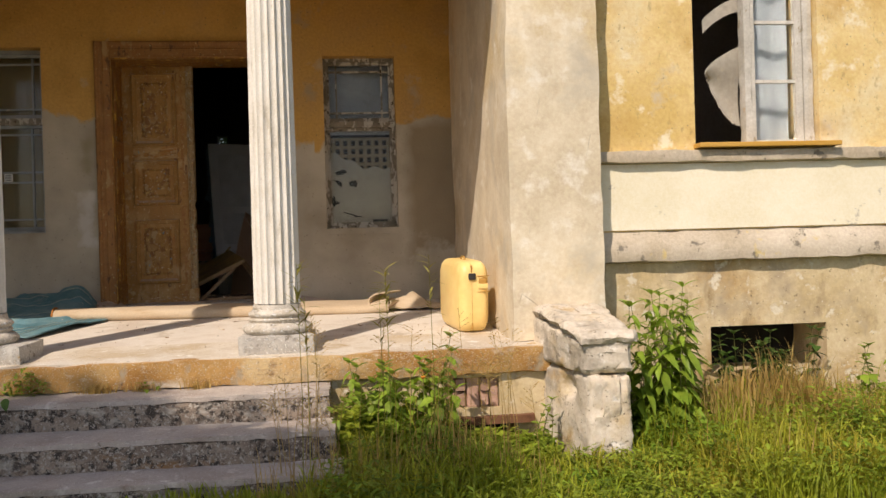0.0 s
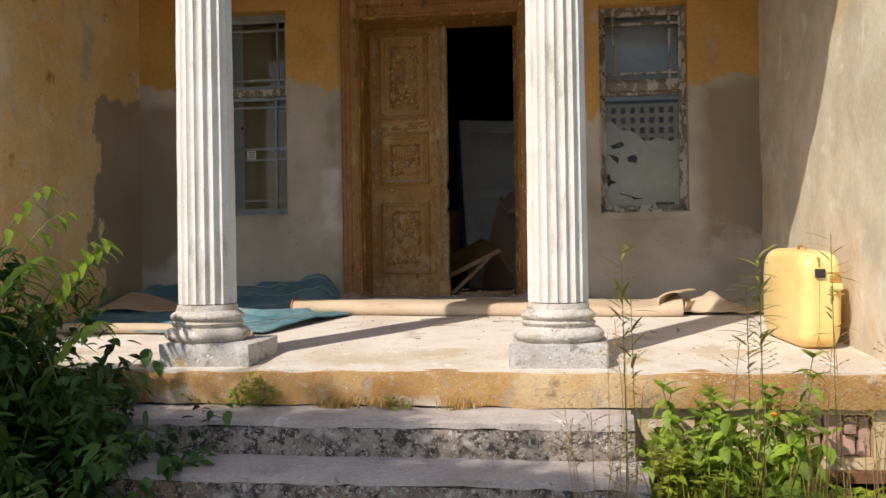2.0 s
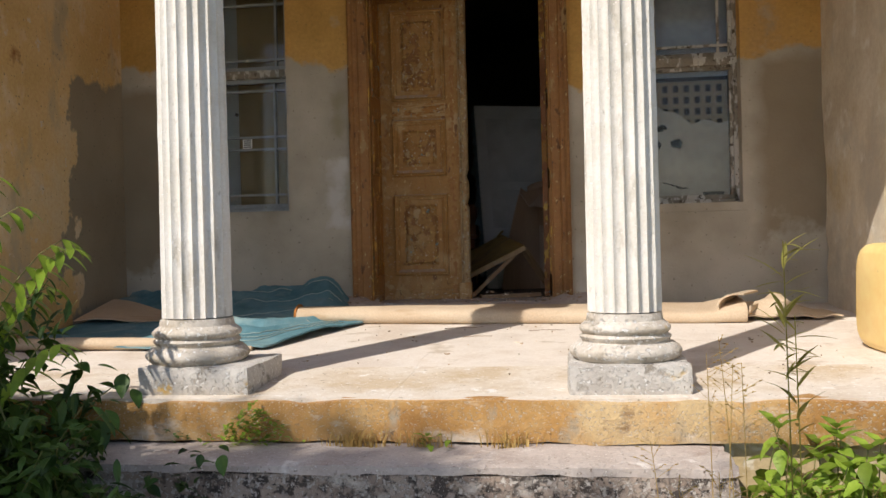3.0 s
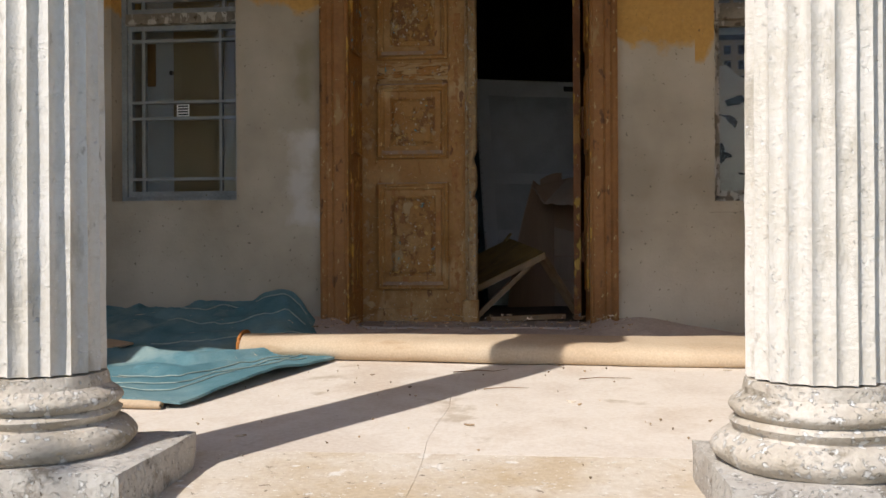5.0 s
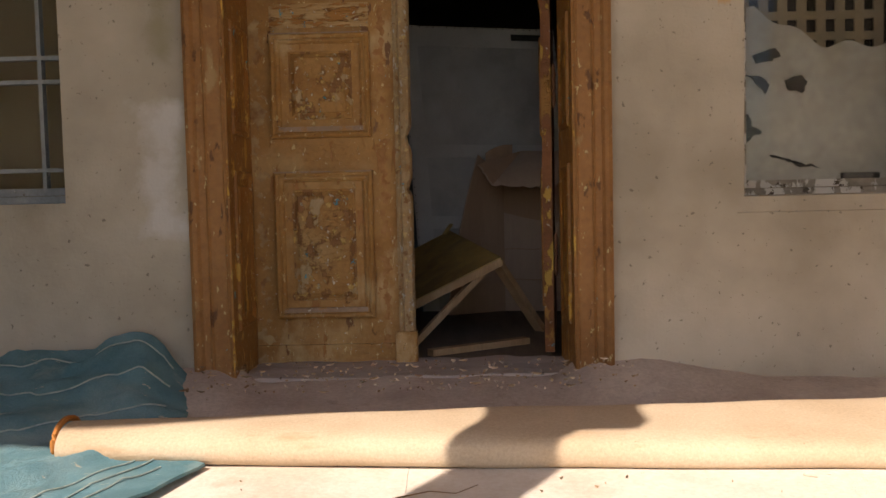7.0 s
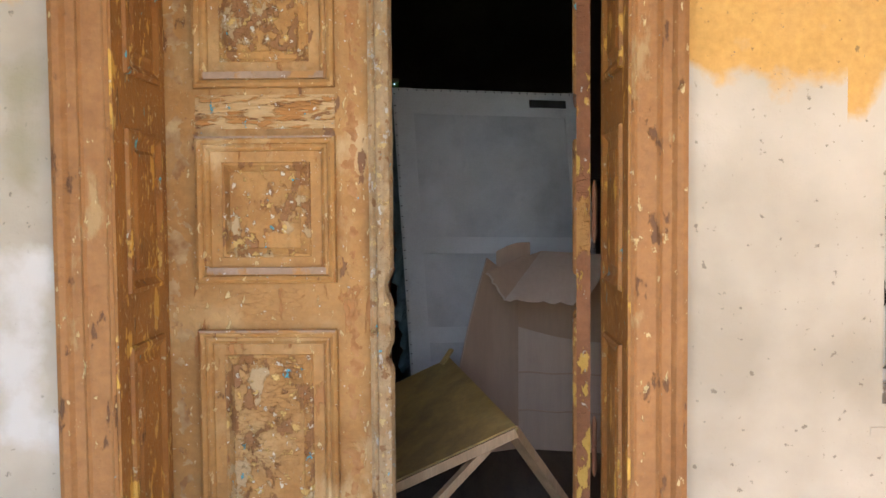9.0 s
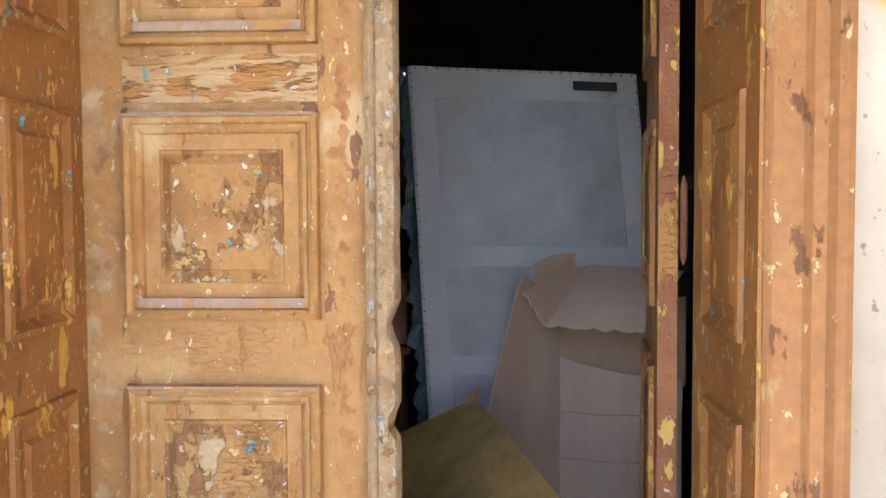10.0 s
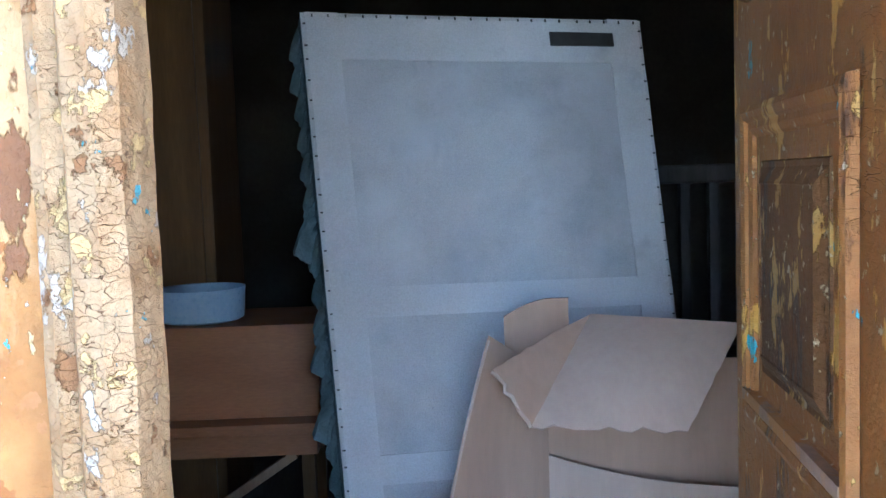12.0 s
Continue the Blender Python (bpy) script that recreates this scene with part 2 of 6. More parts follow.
M_EDGE = material("orange lichened step edge", [(0.33, 0.16, 0.045), (0.44, 0.25, 0.085), (0.52, 0.37, 0.19)], 2.4, 0.95, 0.9, 45,
                  [((0.66, 0.58, 0.47), 4.0, 0.57, 0.12, (0.6, 1, 1.3)), ((0.22, 0.13, 0.06), 9.0, 0.60, 0.08, (0.6, 1, 1)), ((0.68, 0.60, 0.49), 120.0, 0.56, 0.12, (0.8, 1, 1.1)), ((0.64, 0.55, 0.43), 16.0, 0.60, 0.18, (0.6, 1, 1.3)), ((0.36, 0.29, 0.20), 6.0, 0.60, 0.10, (1, 1, 0.5)), ((0.16, 0.11, 0.07), 26.0, 0.67, 0.04, U)])
M_STEP = material("worn concrete step", [(0.38, 0.31, 0.265), (0.50, 0.43, 0.375), (0.42, 0.345, 0.295)], 2.0, 0.95, 0.9, 50,
                  [((0.68, 0.62, 0.56), 7.0, 0.60, 0.08, U), ((0.32, 0.24, 0.19), 4.0, 0.60, 0.10, U), ((0.24, 0.185, 0.145), 60.0, 0.62, 0.06, U), ((0.72, 0.67, 0.61), 90.0, 0.61, 0.05, U)])
M_RISER = material("black-lichened riser", [(0.19, 0.14, 0.11), (0.28, 0.215, 0.165), (0.40, 0.32, 0.255)], 3.5, 0.97, 1.0, 60,
                   [((0.30, 0.175, 0.09), 3.2, 0.56, 0.10, (0.6, 1, 1.4)), ((0.065, 0.052, 0.043), 22.0, 0.50, 0.09, U), ((0.52, 0.46, 0.39), 9.0, 0.56, 0.14, (0.7, 1, 1.2)), ((0.50, 0.44, 0.375), 46.0, 0.54, 0.06, U), ((0.05, 0.04, 0.034), 55.0, 0.60, 0.06, U), ((0.62, 0.56, 0.49), 100.0, 0.60, 0.05, U)])
M_BRICK = material("pale red brick", [(0.46, 0.26, 0.19), (0.56, 0.36, 0.28)], 6.0, 0.95, 0.8, 70, vary=0.25)
M_RUST = material("rusty steel", [(0.16, 0.07, 0.04), (0.26, 0.13, 0.07)], 7.0, 0.85, 0.5, 80, metal=0.3)

PAINT = [(0.30, 0.146, 0.042), (0.385, 0.208, 0.067), (0.345, 0.182, 0.059), (0.42, 0.26, 0.105)]
CRACK = (75.0, (0.25, 0.25, 1.2), (0.22, 0.105, 0.042), 0.018, 0.54)
CHIPS = [((0.48, 0.33, 0.16), 5.0, 0.56, 0.10, (1, 1, 0.5)), ((0.33, 0.15, 0.045), 8.0, 0.625, 0.02, (1.7, 1.7, 0.45)), ((0.19, 0.09, 0.036), 13.0, 0.635, 0.02, (1.3, 1.3, 0.6)),
         ((0.58, 0.44, 0.22), 36.0, 0.625, 0.02, (1.2, 1.2, 0.6)), ((0.62, 0.58, 0.50), 60.0, 0.665, 0.02, U), ((0.11, 0.38, 0.50), 27.0, 0.715, 0.01, (1.4, 1.4, 0.7))]
M_DOOR = material("peeling ochre-brown paint", PAINT, 2.4, 0.60, 0.8, 40, CHIPS, crack=CRACK)
# a run of flaked-off paint down the meeting stile
over(M_DOOR, lambda p, r, q: q("SUBTRACT", q("SUBTRACT", r, 0.475), q("MULTIPLY", 5.5, q("ABSOLUTE", q("ADD", p[0], 0.018), 0.0))), [(0.27, 0.118, 0.032), (0.39, 0.20, 0.075)], 30.0, 0.010, 23.0, 0.0)
over(M_DOOR, lambda p, r, q: q("SUBTRACT", q("SUBTRACT", r, 0.49), q("MULTIPLY", 3.6, q("ABSOLUTE", q("ADD", p[0], 0.553), 0.0))), [(0.26, 0.13, 0.048), (0.48, 0.35, 0.18)], 18.0, 0.012, 19.0, 0.0)
M_CASING = material("red-brown casing paint", [(0.23, 0.105, 0.034), (0.30, 0.145, 0.05), (0.27, 0.13, 0.046)], 2.2, 0.6, 0.8, 40,
                    [((0.36, 0.23, 0.10), 6.0, 0.60, 0.05, (1, 1, 0.4)), ((0.13, 0.06, 0.024), 12.0, 0.61, 0.03, (1.3, 1.3, 0.5)), ((0.52, 0.40, 0.20), 40.0, 0.64, 0.02, (1.2, 1.2, 0.6)), ((0.11, 0.38, 0.50), 24.0, 0.72, 0.01, (1.4, 1.4, 0.7))], crack=CRACK)
WORN = [((0.44, 0.31, 0.16), 5.0, 0.60, 0.05, U), ((0.42, 0.30, 0.16), 9.0, 0.585, 0.02, (1, 1, 0.8)), ((0.24, 0.115, 0.04), 19.0, 0.545, 0.02, (1, 1, 0.7)), ((0.54, 0.36, 0.12), 26.0, 0.595, 0.02, U), ((0.62, 0.56, 0.45), 46.0, 0.625, 0.015, U),
        ((0.10, 0.38, 0.50), 24.0, 0.685, 0.01, U)]
M_DOOR_WORN = material("badly flaked ochre paint", PAINT, 3.0, 0.64, 1.0, 50, WORN, crack=(80.0, (0.30, 0.30, 1.2), (0.22, 0.105, 0.042), 0.02, 0.54))
BARE = [((0.22, 0.10, 0.035), 16.0, 0.565, 0.03, (0.5, 1, 2)), ((0.38, 0.18, 0.05), 11.0, 0.53, 0.03, (0.5, 1, 2)), ((0.12, 0.36, 0.46), 34.0, 0.655, 0.01, U), ((0.62, 0.58, 0.50), 42.0, 0.62, 0.02, U)]
M_BARE = material("bare flaked wood", [(0.50, 0.36, 0.19), (0.42, 0.26, 0.11)], 7.0, 0.7, 0.9, 50, BARE, stretch=(0.4, 1, 2.5))
M_EDGE_WORN = material("layers of chipped paint", [(0.36, 0.235, 0.115), (0.41, 0.30, 0.17), (0.33, 0.20, 0.09)], 9.0, 0.7, 1.0, 60,
                       [((0.50, 0.46, 0.39), 34.0, 0.60, 0.02, (1, 1, 0.7)), ((0.27, 0.145, 0.06), 24.0, 0.595, 0.02, U), ((0.14, 0.40, 0.50), 22.0, 0.665, 0.01, U),
                        ((0.54, 0.40, 0.18), 36.0, 0.61, 0.02, U)], crack=(110.0, (0.55, 0.55, 1.1), (0.22, 0.13, 0.07), 0.02, 0.50))
M_DOOR_DARK = material("worn brown door paint", [(0.22, 0.095, 0.025), (0.31, 0.145, 0.038), (0.26, 0.115, 0.03)], 2.6, 0.48, 0.9, 45,
                       [((0.085, 0.04, 0.016), 9.0, 0.625, 0.05, (1.2, 1.2, 0.35)), ((0.56, 0.33, 0.06), 11.0, 0.585, 0.02, (1.3, 1.3, 0.6)), ((0.54, 0.35, 0.10), 26.0, 0.615, 0.02, (1.3, 1.3, 0.6)), ((0.09, 0.36, 0.48), 17.0, 0.665, 0.01, (1, 1, 0.6)),
                        ((0.50, 0.42, 0.28), 45.0, 0.635, 0.02, U)], crack=CRACK)
M_REDBROWN = material("red-brown door edge", [(0.21, 0.085, 0.034), (0.29, 0.125, 0.052)], 5.0, 0.6, 0.9, 50,
                      [((0.56, 0.35, 0.07), 17.0, 0.565, 0.015, (1, 1, 0.5)), ((0.40, 0.20, 0.05), 9.0, 0.56, 0.03, (1, 1, 0.5)), ((0.10, 0.36, 0.5), 15.0, 0.675, 0.01, U), ((0.55, 0.48, 0.38), 36.0, 0.64, 0.015, U)], crack=CRACK)
M_FIELD_DARK = material("dark flaked panel field", [(0.10, 0.052, 0.018), (0.17, 0.085, 0.028)], 5.0, 0.6, 1.0, 50,
                        [((0.055, 0.03, 0.014), 12.0, 0.56, 0.03, (1.3, 1.3, 0.4)), ((0.42, 0.27, 0.07), 24.0, 0.58, 0.02, (1.2, 1.2, 0.5)), ((0.46, 0.38, 0.24), 50.0, 0.62, 0.02, U), ((0.09, 0.36, 0.48), 20.0, 0.69, 0.01, U)], crack=CRACK)
M_DUSTY = material("dust-covered moulding", [(0.29, 0.195, 0.13), (0.35, 0.25, 0.18)], 12.0, 0.9, 0.5, 60, [((0.38, 0.20, 0.07), 9.0, 0.53, 0.05, U), ((0.60, 0.56, 0.50), 34.0, 0.64, 0.02, U)])
M_LITTER = material("mixed grit and flakes", [(0.20, 0.13, 0.08), (0.42, 0.30, 0.18), (0.62, 0.55, 0.45)], 14.0, 0.9, 0.2, 60, island=0.5)
M_SILL = material("grey worn threshold", [(0.34, 0.30, 0.27), (0.46, 0.40, 0.36)], 3.0, 0.9, 0.7, 50, [((0.62, 0.56, 0.5), 20, 0.66, 0.03, U), ((0.12, 0.09, 0.07), 15, 0.66, 0.04, U)], (0.4, 3, 3))
M_DIRT = material("trodden reddish dirt", [(0.40, 0.33, 0.285), (0.52, 0.445, 0.39)], 3.0, 0.97, 0.7, 60, [((0.30, 0.235, 0.20), 5, 0.60, 0.10, U), ((0.62, 0.55, 0.48), 2.2, 0.58, 0.14, U), ((0.20, 0.15, 0.12), 40, 0.68, 0.03, U)])

M_WHITEWOOD = material("flaking white window paint", [(0.46, 0.43, 0.38), (0.58, 0.55, 0.50)], 6.0, 0.7, 0.6, 60,
                       [((0.34, 0.28, 0.2), 12.0, 0.62, 0.02, (1, 1, 0.5)), ((0.5, 0.42, 0.3), 20, 0.66, 0.02, U)])
M_FLAKED = material("dark weathered sash paint", [(0.20, 0.17, 0.13), (0.29, 0.25, 0.20)], 8.0, 0.75, 0.8, 60,
                    [((0.54, 0.50, 0.44), 11.0, 0.49, 0.03, (1, 1, 0.5)), ((0.10, 0.075, 0.05), 22.0, 0.60, 0.02, U)])
M_BLUESHEET = material("blue-grey paper", [(0.25, 0.27, 0.30), (0.31, 0.33, 0.36)], 2.0, 0.8, 0.1, 20)
M_ROOM = material("grey-brown room plaster", [(0.30, 0.265, 0.23), (0.36, 0.32, 0.28)], 1.5, 0.9, 0.2, 30)
M_GREYWOOD = material("grey window paint", [(0.24, 0.255, 0.255), (0.33, 0.34, 0.335)], 6.0, 0.7, 0.5, 60, [((0.58, 0.55, 0.48), 14.0, 0.66, 0.02, U), ((0.2, 0.17, 0.13), 12, 0.66, 0.02, U)])
M_YELLOWBOARD = material("yellow-stained sill board", [(0.52, 0.28, 0.05), (0.60, 0.35, 0.09)], 2.0, 0.6, 0.3, 50, stretch=(0.3, 4, 4))
M_SHEET = material("white plastic sheet", [(0.33, 0.295, 0.245), (0.43, 0.395, 0.34)], 2.0, 0.5, 0.3, 20, [((0.45, 0.38, 0.3), 4.0, 0.66, 0.08, U)])
# near-black colour that stands in for the shade inside openings
M_GAP_SHADE = material("dark hole", [(0.012, 0.011, 0.010), (0.02, 0.018, 0.016)], 5.0, 0.9, 0.1)
M_LATTICE = material("brown perforated board", [(0.20, 0.155, 0.10), (0.26, 0.20, 0.13)], 3.0, 0.8, 0.2)
M_LABEL = material("white paper label", [(0.8, 0.8, 0.78), (0.84, 0.84, 0.82)], 9.0, 0.6, 0.0)
M_INK = material("black ink", [(0.03, 0.03, 0.03), (0.04, 0.04, 0.04)], 9.0, 0.6, 0.0)
M_CURTAIN = material("brown blind", [(0.20, 0.15, 0.085), (0.25, 0.19, 0.11)], 3.0, 0.8, 0.3, 80)
# grey-blue of the wing pane's reflection, put into a cloth colour
M_PANE_REFLECTION = material("dull grey-blue cloth", [(0.27, 0.30, 0.33), (0.34, 0.37, 0.40)], 2.0, 0.8, 0.3)
M_CHEEK = material("broken lime-washed masonry", [(0.50, 0.42, 0.32), (0.64, 0.56, 0.46), (0.55, 0.44, 0.29)], 2.2, 0.95, 1.0, 34,
                   [((0.36, 0.31, 0.25), 2.6, 0.56, 0.10, U), ((0.76, 0.71, 0.64), 6.0, 0.60, 0.08, U), ((0.30, 0.24, 0.18), 9.0, 0.60, 0.10, U), ((0.24, 0.19, 0.14), 40.0, 0.62, 0.05, U), ((0.44, 0.30, 0.14), 3.0, 0.58, 0.16, U)], crack=(3.0, (1, 1, 0.7), (0.20, 0.16, 0.12), 0.006, 0.56))
M_PALE = material("pale grey panel", [(0.40, 0.41, 0.41), (0.46, 0.47, 0.47)], 2.0, 0.6, 0.1)

M_CARPET = material("teal carpet", [(0.075, 0.18, 0.215), (0.12, 0.24, 0.275), (0.19, 0.30, 0.32)], 3.0, 0.95, 0.8, 160,
                    [((0.30, 0.38, 0.36), 2.4, 0.54, 0.2, U), ((0.50, 0.47, 0.38), 20.0, 0.665, 0.02, (0.2, 2.4, 1.4)), ((0.55, 0.58, 0.50), 50.0, 0.74, 0.02, U)])
M_BACKING = material("tan carpet backing", [(0.50, 0.375, 0.25), (0.58, 0.46, 0.325)], 2.2, 0.9, 0.35, 110, [((0.40, 0.26, 0.14), 4.0, 0.60, 0.14, (0.4, 1.5, 1.5)), ((0.30, 0.2, 0.12), 30.0, 0.70, 0.03, U)])
M_SEAM = material("pale woven line", [(0.26, 0.34, 0.32), (0.40, 0.46, 0.42)], 30.0, 0.9, 0.3, 160)
M_ROLLEND = material("orange carpet end", [(0.42, 0.15, 0.03), (0.50, 0.21, 0.06)], 9.0, 0.95, 0.8, 90)
M_CAN = material("yellow hard plastic", [(0.83, 0.585, 0.21), (0.88, 0.645, 0.27)], 2.0, 0.42, 0.04, 12, [((0.60, 0.36, 0.09), 3.5, 0.66, 0.12, U), ((0.42, 0.27, 0.12), 30.0, 0.70, 0.03, U)], spec=0.5)
M_RIM = material("brown plastic rim", [(0.42, 0.22, 0.05), (0.48, 0.27, 0.07)], 5.0, 0.5, 0.1)
M_BLACK = material("black plastic", [(0.03, 0.028, 0.025), (0.05, 0.045, 0.04)], 5.0, 0.5, 0.1)

M_FABRIC = material("grey-blue lining cloth", [(0.39, 0.385, 0.37), (0.51, 0.50, 0.48), (0.45, 0.445, 0.43)], 1.8, 0.5, 0.5, 240, [((0.33, 0.34, 0.34), 2.0, 0.55, 0.2, U), ((0.60, 0.60, 0.59), 1.6, 0.56, 0.2, U), ((0.46, 0.46, 0.45), 16.0, 0.60, 0.1, (1, 1, 0.35)), ((0.30, 0.30, 0.30), 60.0, 0.72, 0.03, U)], spec=0.8)
M_TEAL = material("torn blue-grey upholstery", [(0.10, 0.145, 0.15), (0.17, 0.23, 0.24)], 8.0, 0.95, 0.9, 120)
M_PALEFRAME = material("pale stretched cloth over batten", [(0.54, 0.53, 0.51), (0.62, 0.61, 0.59)], 3.0, 0.9, 0.4, 200, [((0.46, 0.46, 0.46), 5.0, 0.60, 0.12, U)])
M_CARD = material("brown corrugated cardboard", [(0.42, 0.275, 0.18), (0.47, 0.32, 0.215)], 2.0, 0.9, 0.10, 40, [((0.36, 0.24, 0.16), 3.0, 0.60, 0.14, U)], stretch=(1, 1, 0.12), mottle=0.14)
M_CARDIN = material("pale cardboard face", [(0.48, 0.35, 0.255), (0.54, 0.41, 0.31)], 2.5, 0.9, 0.10, 40, [((0.43, 0.325, 0.25), 3.0, 0.60, 0.14, U)], stretch=(1, 1, 0.12), mottle=0.14)
M_TABLE = material("dirty yellow table top", [(0.36, 0.235, 0.07), (0.44, 0.30, 0.10), (0.25, 0.165, 0.065)], 2.6, 0.5, 0.3, 40, [((0.16, 0.09, 0.03), 3.0, 0.60, 0.14, U)])
M_WOOD = material("raw pale timber", [(0.36, 0.23, 0.12), (0.46, 0.31, 0.18)], 3.0, 0.8, 0.4, 40, stretch=(4, 4, 0.6))
M_VENEER = material("orange-brown veneer", [(0.40, 0.17, 0.07), (0.46, 0.21, 0.09)], 2.0, 0.4, 0.1, 30, stretch=(1, 1, 5), spec=0.5)
M_DARKWOOD = material("dark brown varnished wood", [(0.16, 0.085, 0.03), (0.23, 0.125, 0.045)], 2.0, 0.5, 0.2, 30, stretch=(5, 5, 0.5))
M_BOWL = material("pale blue enamel", [(0.48, 0.64, 0.80), (0.52, 0.68, 0.82)], 3.0, 0.3, 0.03, spec=0.5)
# hall plaster has the gloom of the interior put into its colour
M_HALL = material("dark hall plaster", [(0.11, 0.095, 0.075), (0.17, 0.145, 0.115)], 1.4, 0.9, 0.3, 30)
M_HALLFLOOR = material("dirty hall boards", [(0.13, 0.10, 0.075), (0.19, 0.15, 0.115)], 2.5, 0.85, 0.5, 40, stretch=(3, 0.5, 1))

M_GROUND = material("dark soil and litter", [(0.075, 0.06, 0.03), (0.11, 0.10, 0.04), (0.06, 0.08, 0.025)], 2.5, 1.0, 0.8, 30)


def thin(m, amount=0.4):
    """Lets a part of the light through, as blades and leaves do."""
    nt = m.node_tree
    out, bsdf = nt.nodes["Material Output"], nt.nodes["Principled BSDF"]
    tr, mx = nt.nodes.new("ShaderNodeBsdfTranslucent"), nt.nodes.new("ShaderNodeMixShader")
    nt.links.new(bsdf.inputs["Base Color"].links[0].from_socket, tr.inputs[0])
    mx.inputs[0].default_value = amount
    nt.links.new(bsdf.outputs[0], mx.inputs[1])
    nt.links.new(tr.outputs[0], mx.inputs[2])
    nt.links.new(mx.outputs[0], out.inputs[0])
    return m


M_GRASS = thin(material("green grass blades", [(0.19, 0.26, 0.02), (0.33, 0.36, 0.03), (0.46, 0.39, 0.055)], 1.2, 0.55, 0.0, 40, island=0.35))
M_DRY = thin(material("dry straw grass", [(0.44, 0.29, 0.09), (0.54, 0.39, 0.15)], 3.0, 0.7, 0.0, 40, island=0.25))
M_LEAF = thin(material("fresh green leaf", [(0.12, 0.24, 0.025), (0.28, 0.37, 0.045)], 3.0, 0.45, 0.2, 60, vary=0.35))
M_HERB = thin(material("low green herbs", [(0.15, 0.25, 0.025), (0.32, 0.36, 0.04)], 2.0, 0.5, 0.0, 60, island=0.4))
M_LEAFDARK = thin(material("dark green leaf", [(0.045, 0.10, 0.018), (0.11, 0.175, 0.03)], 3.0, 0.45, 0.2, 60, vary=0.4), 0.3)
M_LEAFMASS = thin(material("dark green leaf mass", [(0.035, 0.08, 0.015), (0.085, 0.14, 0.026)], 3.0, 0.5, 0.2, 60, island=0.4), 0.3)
M_REED = thin(material("yellow-green grass leaf", [(0.30, 0.29, 0.05), (0.42, 0.36, 0.09)], 4.0, 0.6, 0.0, 40, vary=0.25))
M_MAROON = material("dull maroon cloth", [(0.085, 0.035, 0.035), (0.13, 0.05, 0.05)], 4.0, 0.85, 0.4, 90)
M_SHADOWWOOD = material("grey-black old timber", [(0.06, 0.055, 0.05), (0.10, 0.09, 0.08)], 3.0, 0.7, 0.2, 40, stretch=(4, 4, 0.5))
M_STEM = material("green-brown stem", [(0.13, 0.14, 0.04), (0.22, 0.20, 0.07)], 6.0, 0.7, 0.1)
M_FLOWER = material("orange blossom", [(0.70, 0.22, 0.03), (0.78, 0.30, 0.05)], 9.0, 0.6, 0.0)


def glass(name, tint=(0.93, 0.96, 0.96), rough=0.02):
    m = bpy.data.materials.new(name)
    m.use_nodes = True
    b = m.node_tree.nodes["Principled BSDF"]
    b.inputs["Base Color"].default_value = (*tint, 1)
    b.inputs["Transmission Weight"].default_value, b.inputs["Roughness"].default_value, b.inputs["IOR"].default_value = 1.0, rough, 1.25
    return m


M_GLASS = glass("old window glass")


# ---- building blocks ----
def thing(name, at, label, category, group="", kind=""):
    ob = new(name)
    ob.empty_display_size = 0.1
    ob.location = at
    return tagged(ob, label, category, group, kind)


def mesh(name, bm, mat, smooth=False):
    me = bpy.data.meshes.new(name)
    bmesh.ops.recalc_face_normals(bm, faces=bm.faces)
    bm.to_mesh(me)
    bm.free()
    if smooth:
        me.shade_smooth()
        me.set_sharp_from_angle(angle=radians(40))
    me.materials.append(mat)
    return me


def part(name, bm, mat, parent, label="", smooth=False):
    """One mesh object under a thing or a part; its mesh is in world coordinates."""
    ob = new(name, bm if isinstance(bm, bpy.types.Mesh) else mesh(name, bm, mat, smooth))
    ob.parent = parent
    if parent.parent is None:
        ob.matrix_parent_inverse = Matrix.Translation(-parent.location)
    return tagged(ob, label)


def whole(name, bm, mat, label="", category="", kind="", group="", smooth=False):
    return tagged(new(name, mesh(name, bm, mat, smooth)), label, category, group, kind)


def box(x0, x1, y0, y1, z0, z1, bevel=0.0, bm=None):
    own = bm is None
    out = bm or bmesh.new()
    b = bmesh.new() if bevel else out
    vs = [b.verts.new((x, y, z)) for x in (x0, x1) for y in (y0, y1) for z in (z0, z1)]
    for f in ((0, 1, 3, 2), (4, 6, 7, 5), (0, 4, 5, 1), (2, 3, 7, 6), (0, 2, 6, 4), (1, 5, 7, 3)):
        b.faces.new([vs[i] for i in f])
    if bevel:
        bmesh.ops.bevel(b, geom=list(b.edges), offset=bevel, segments=2, affect="EDGES", profile=0.6)
        join(out, b)
    return out


def join(out, b, m=None):
    made = [out.verts.new(m @ v.co if m else v.co) for v in b.verts]
    b.verts.index_update()
    for f in b.faces:
        out.faces.new([made[v.index] for v in f.verts])
    b.free()
    return out


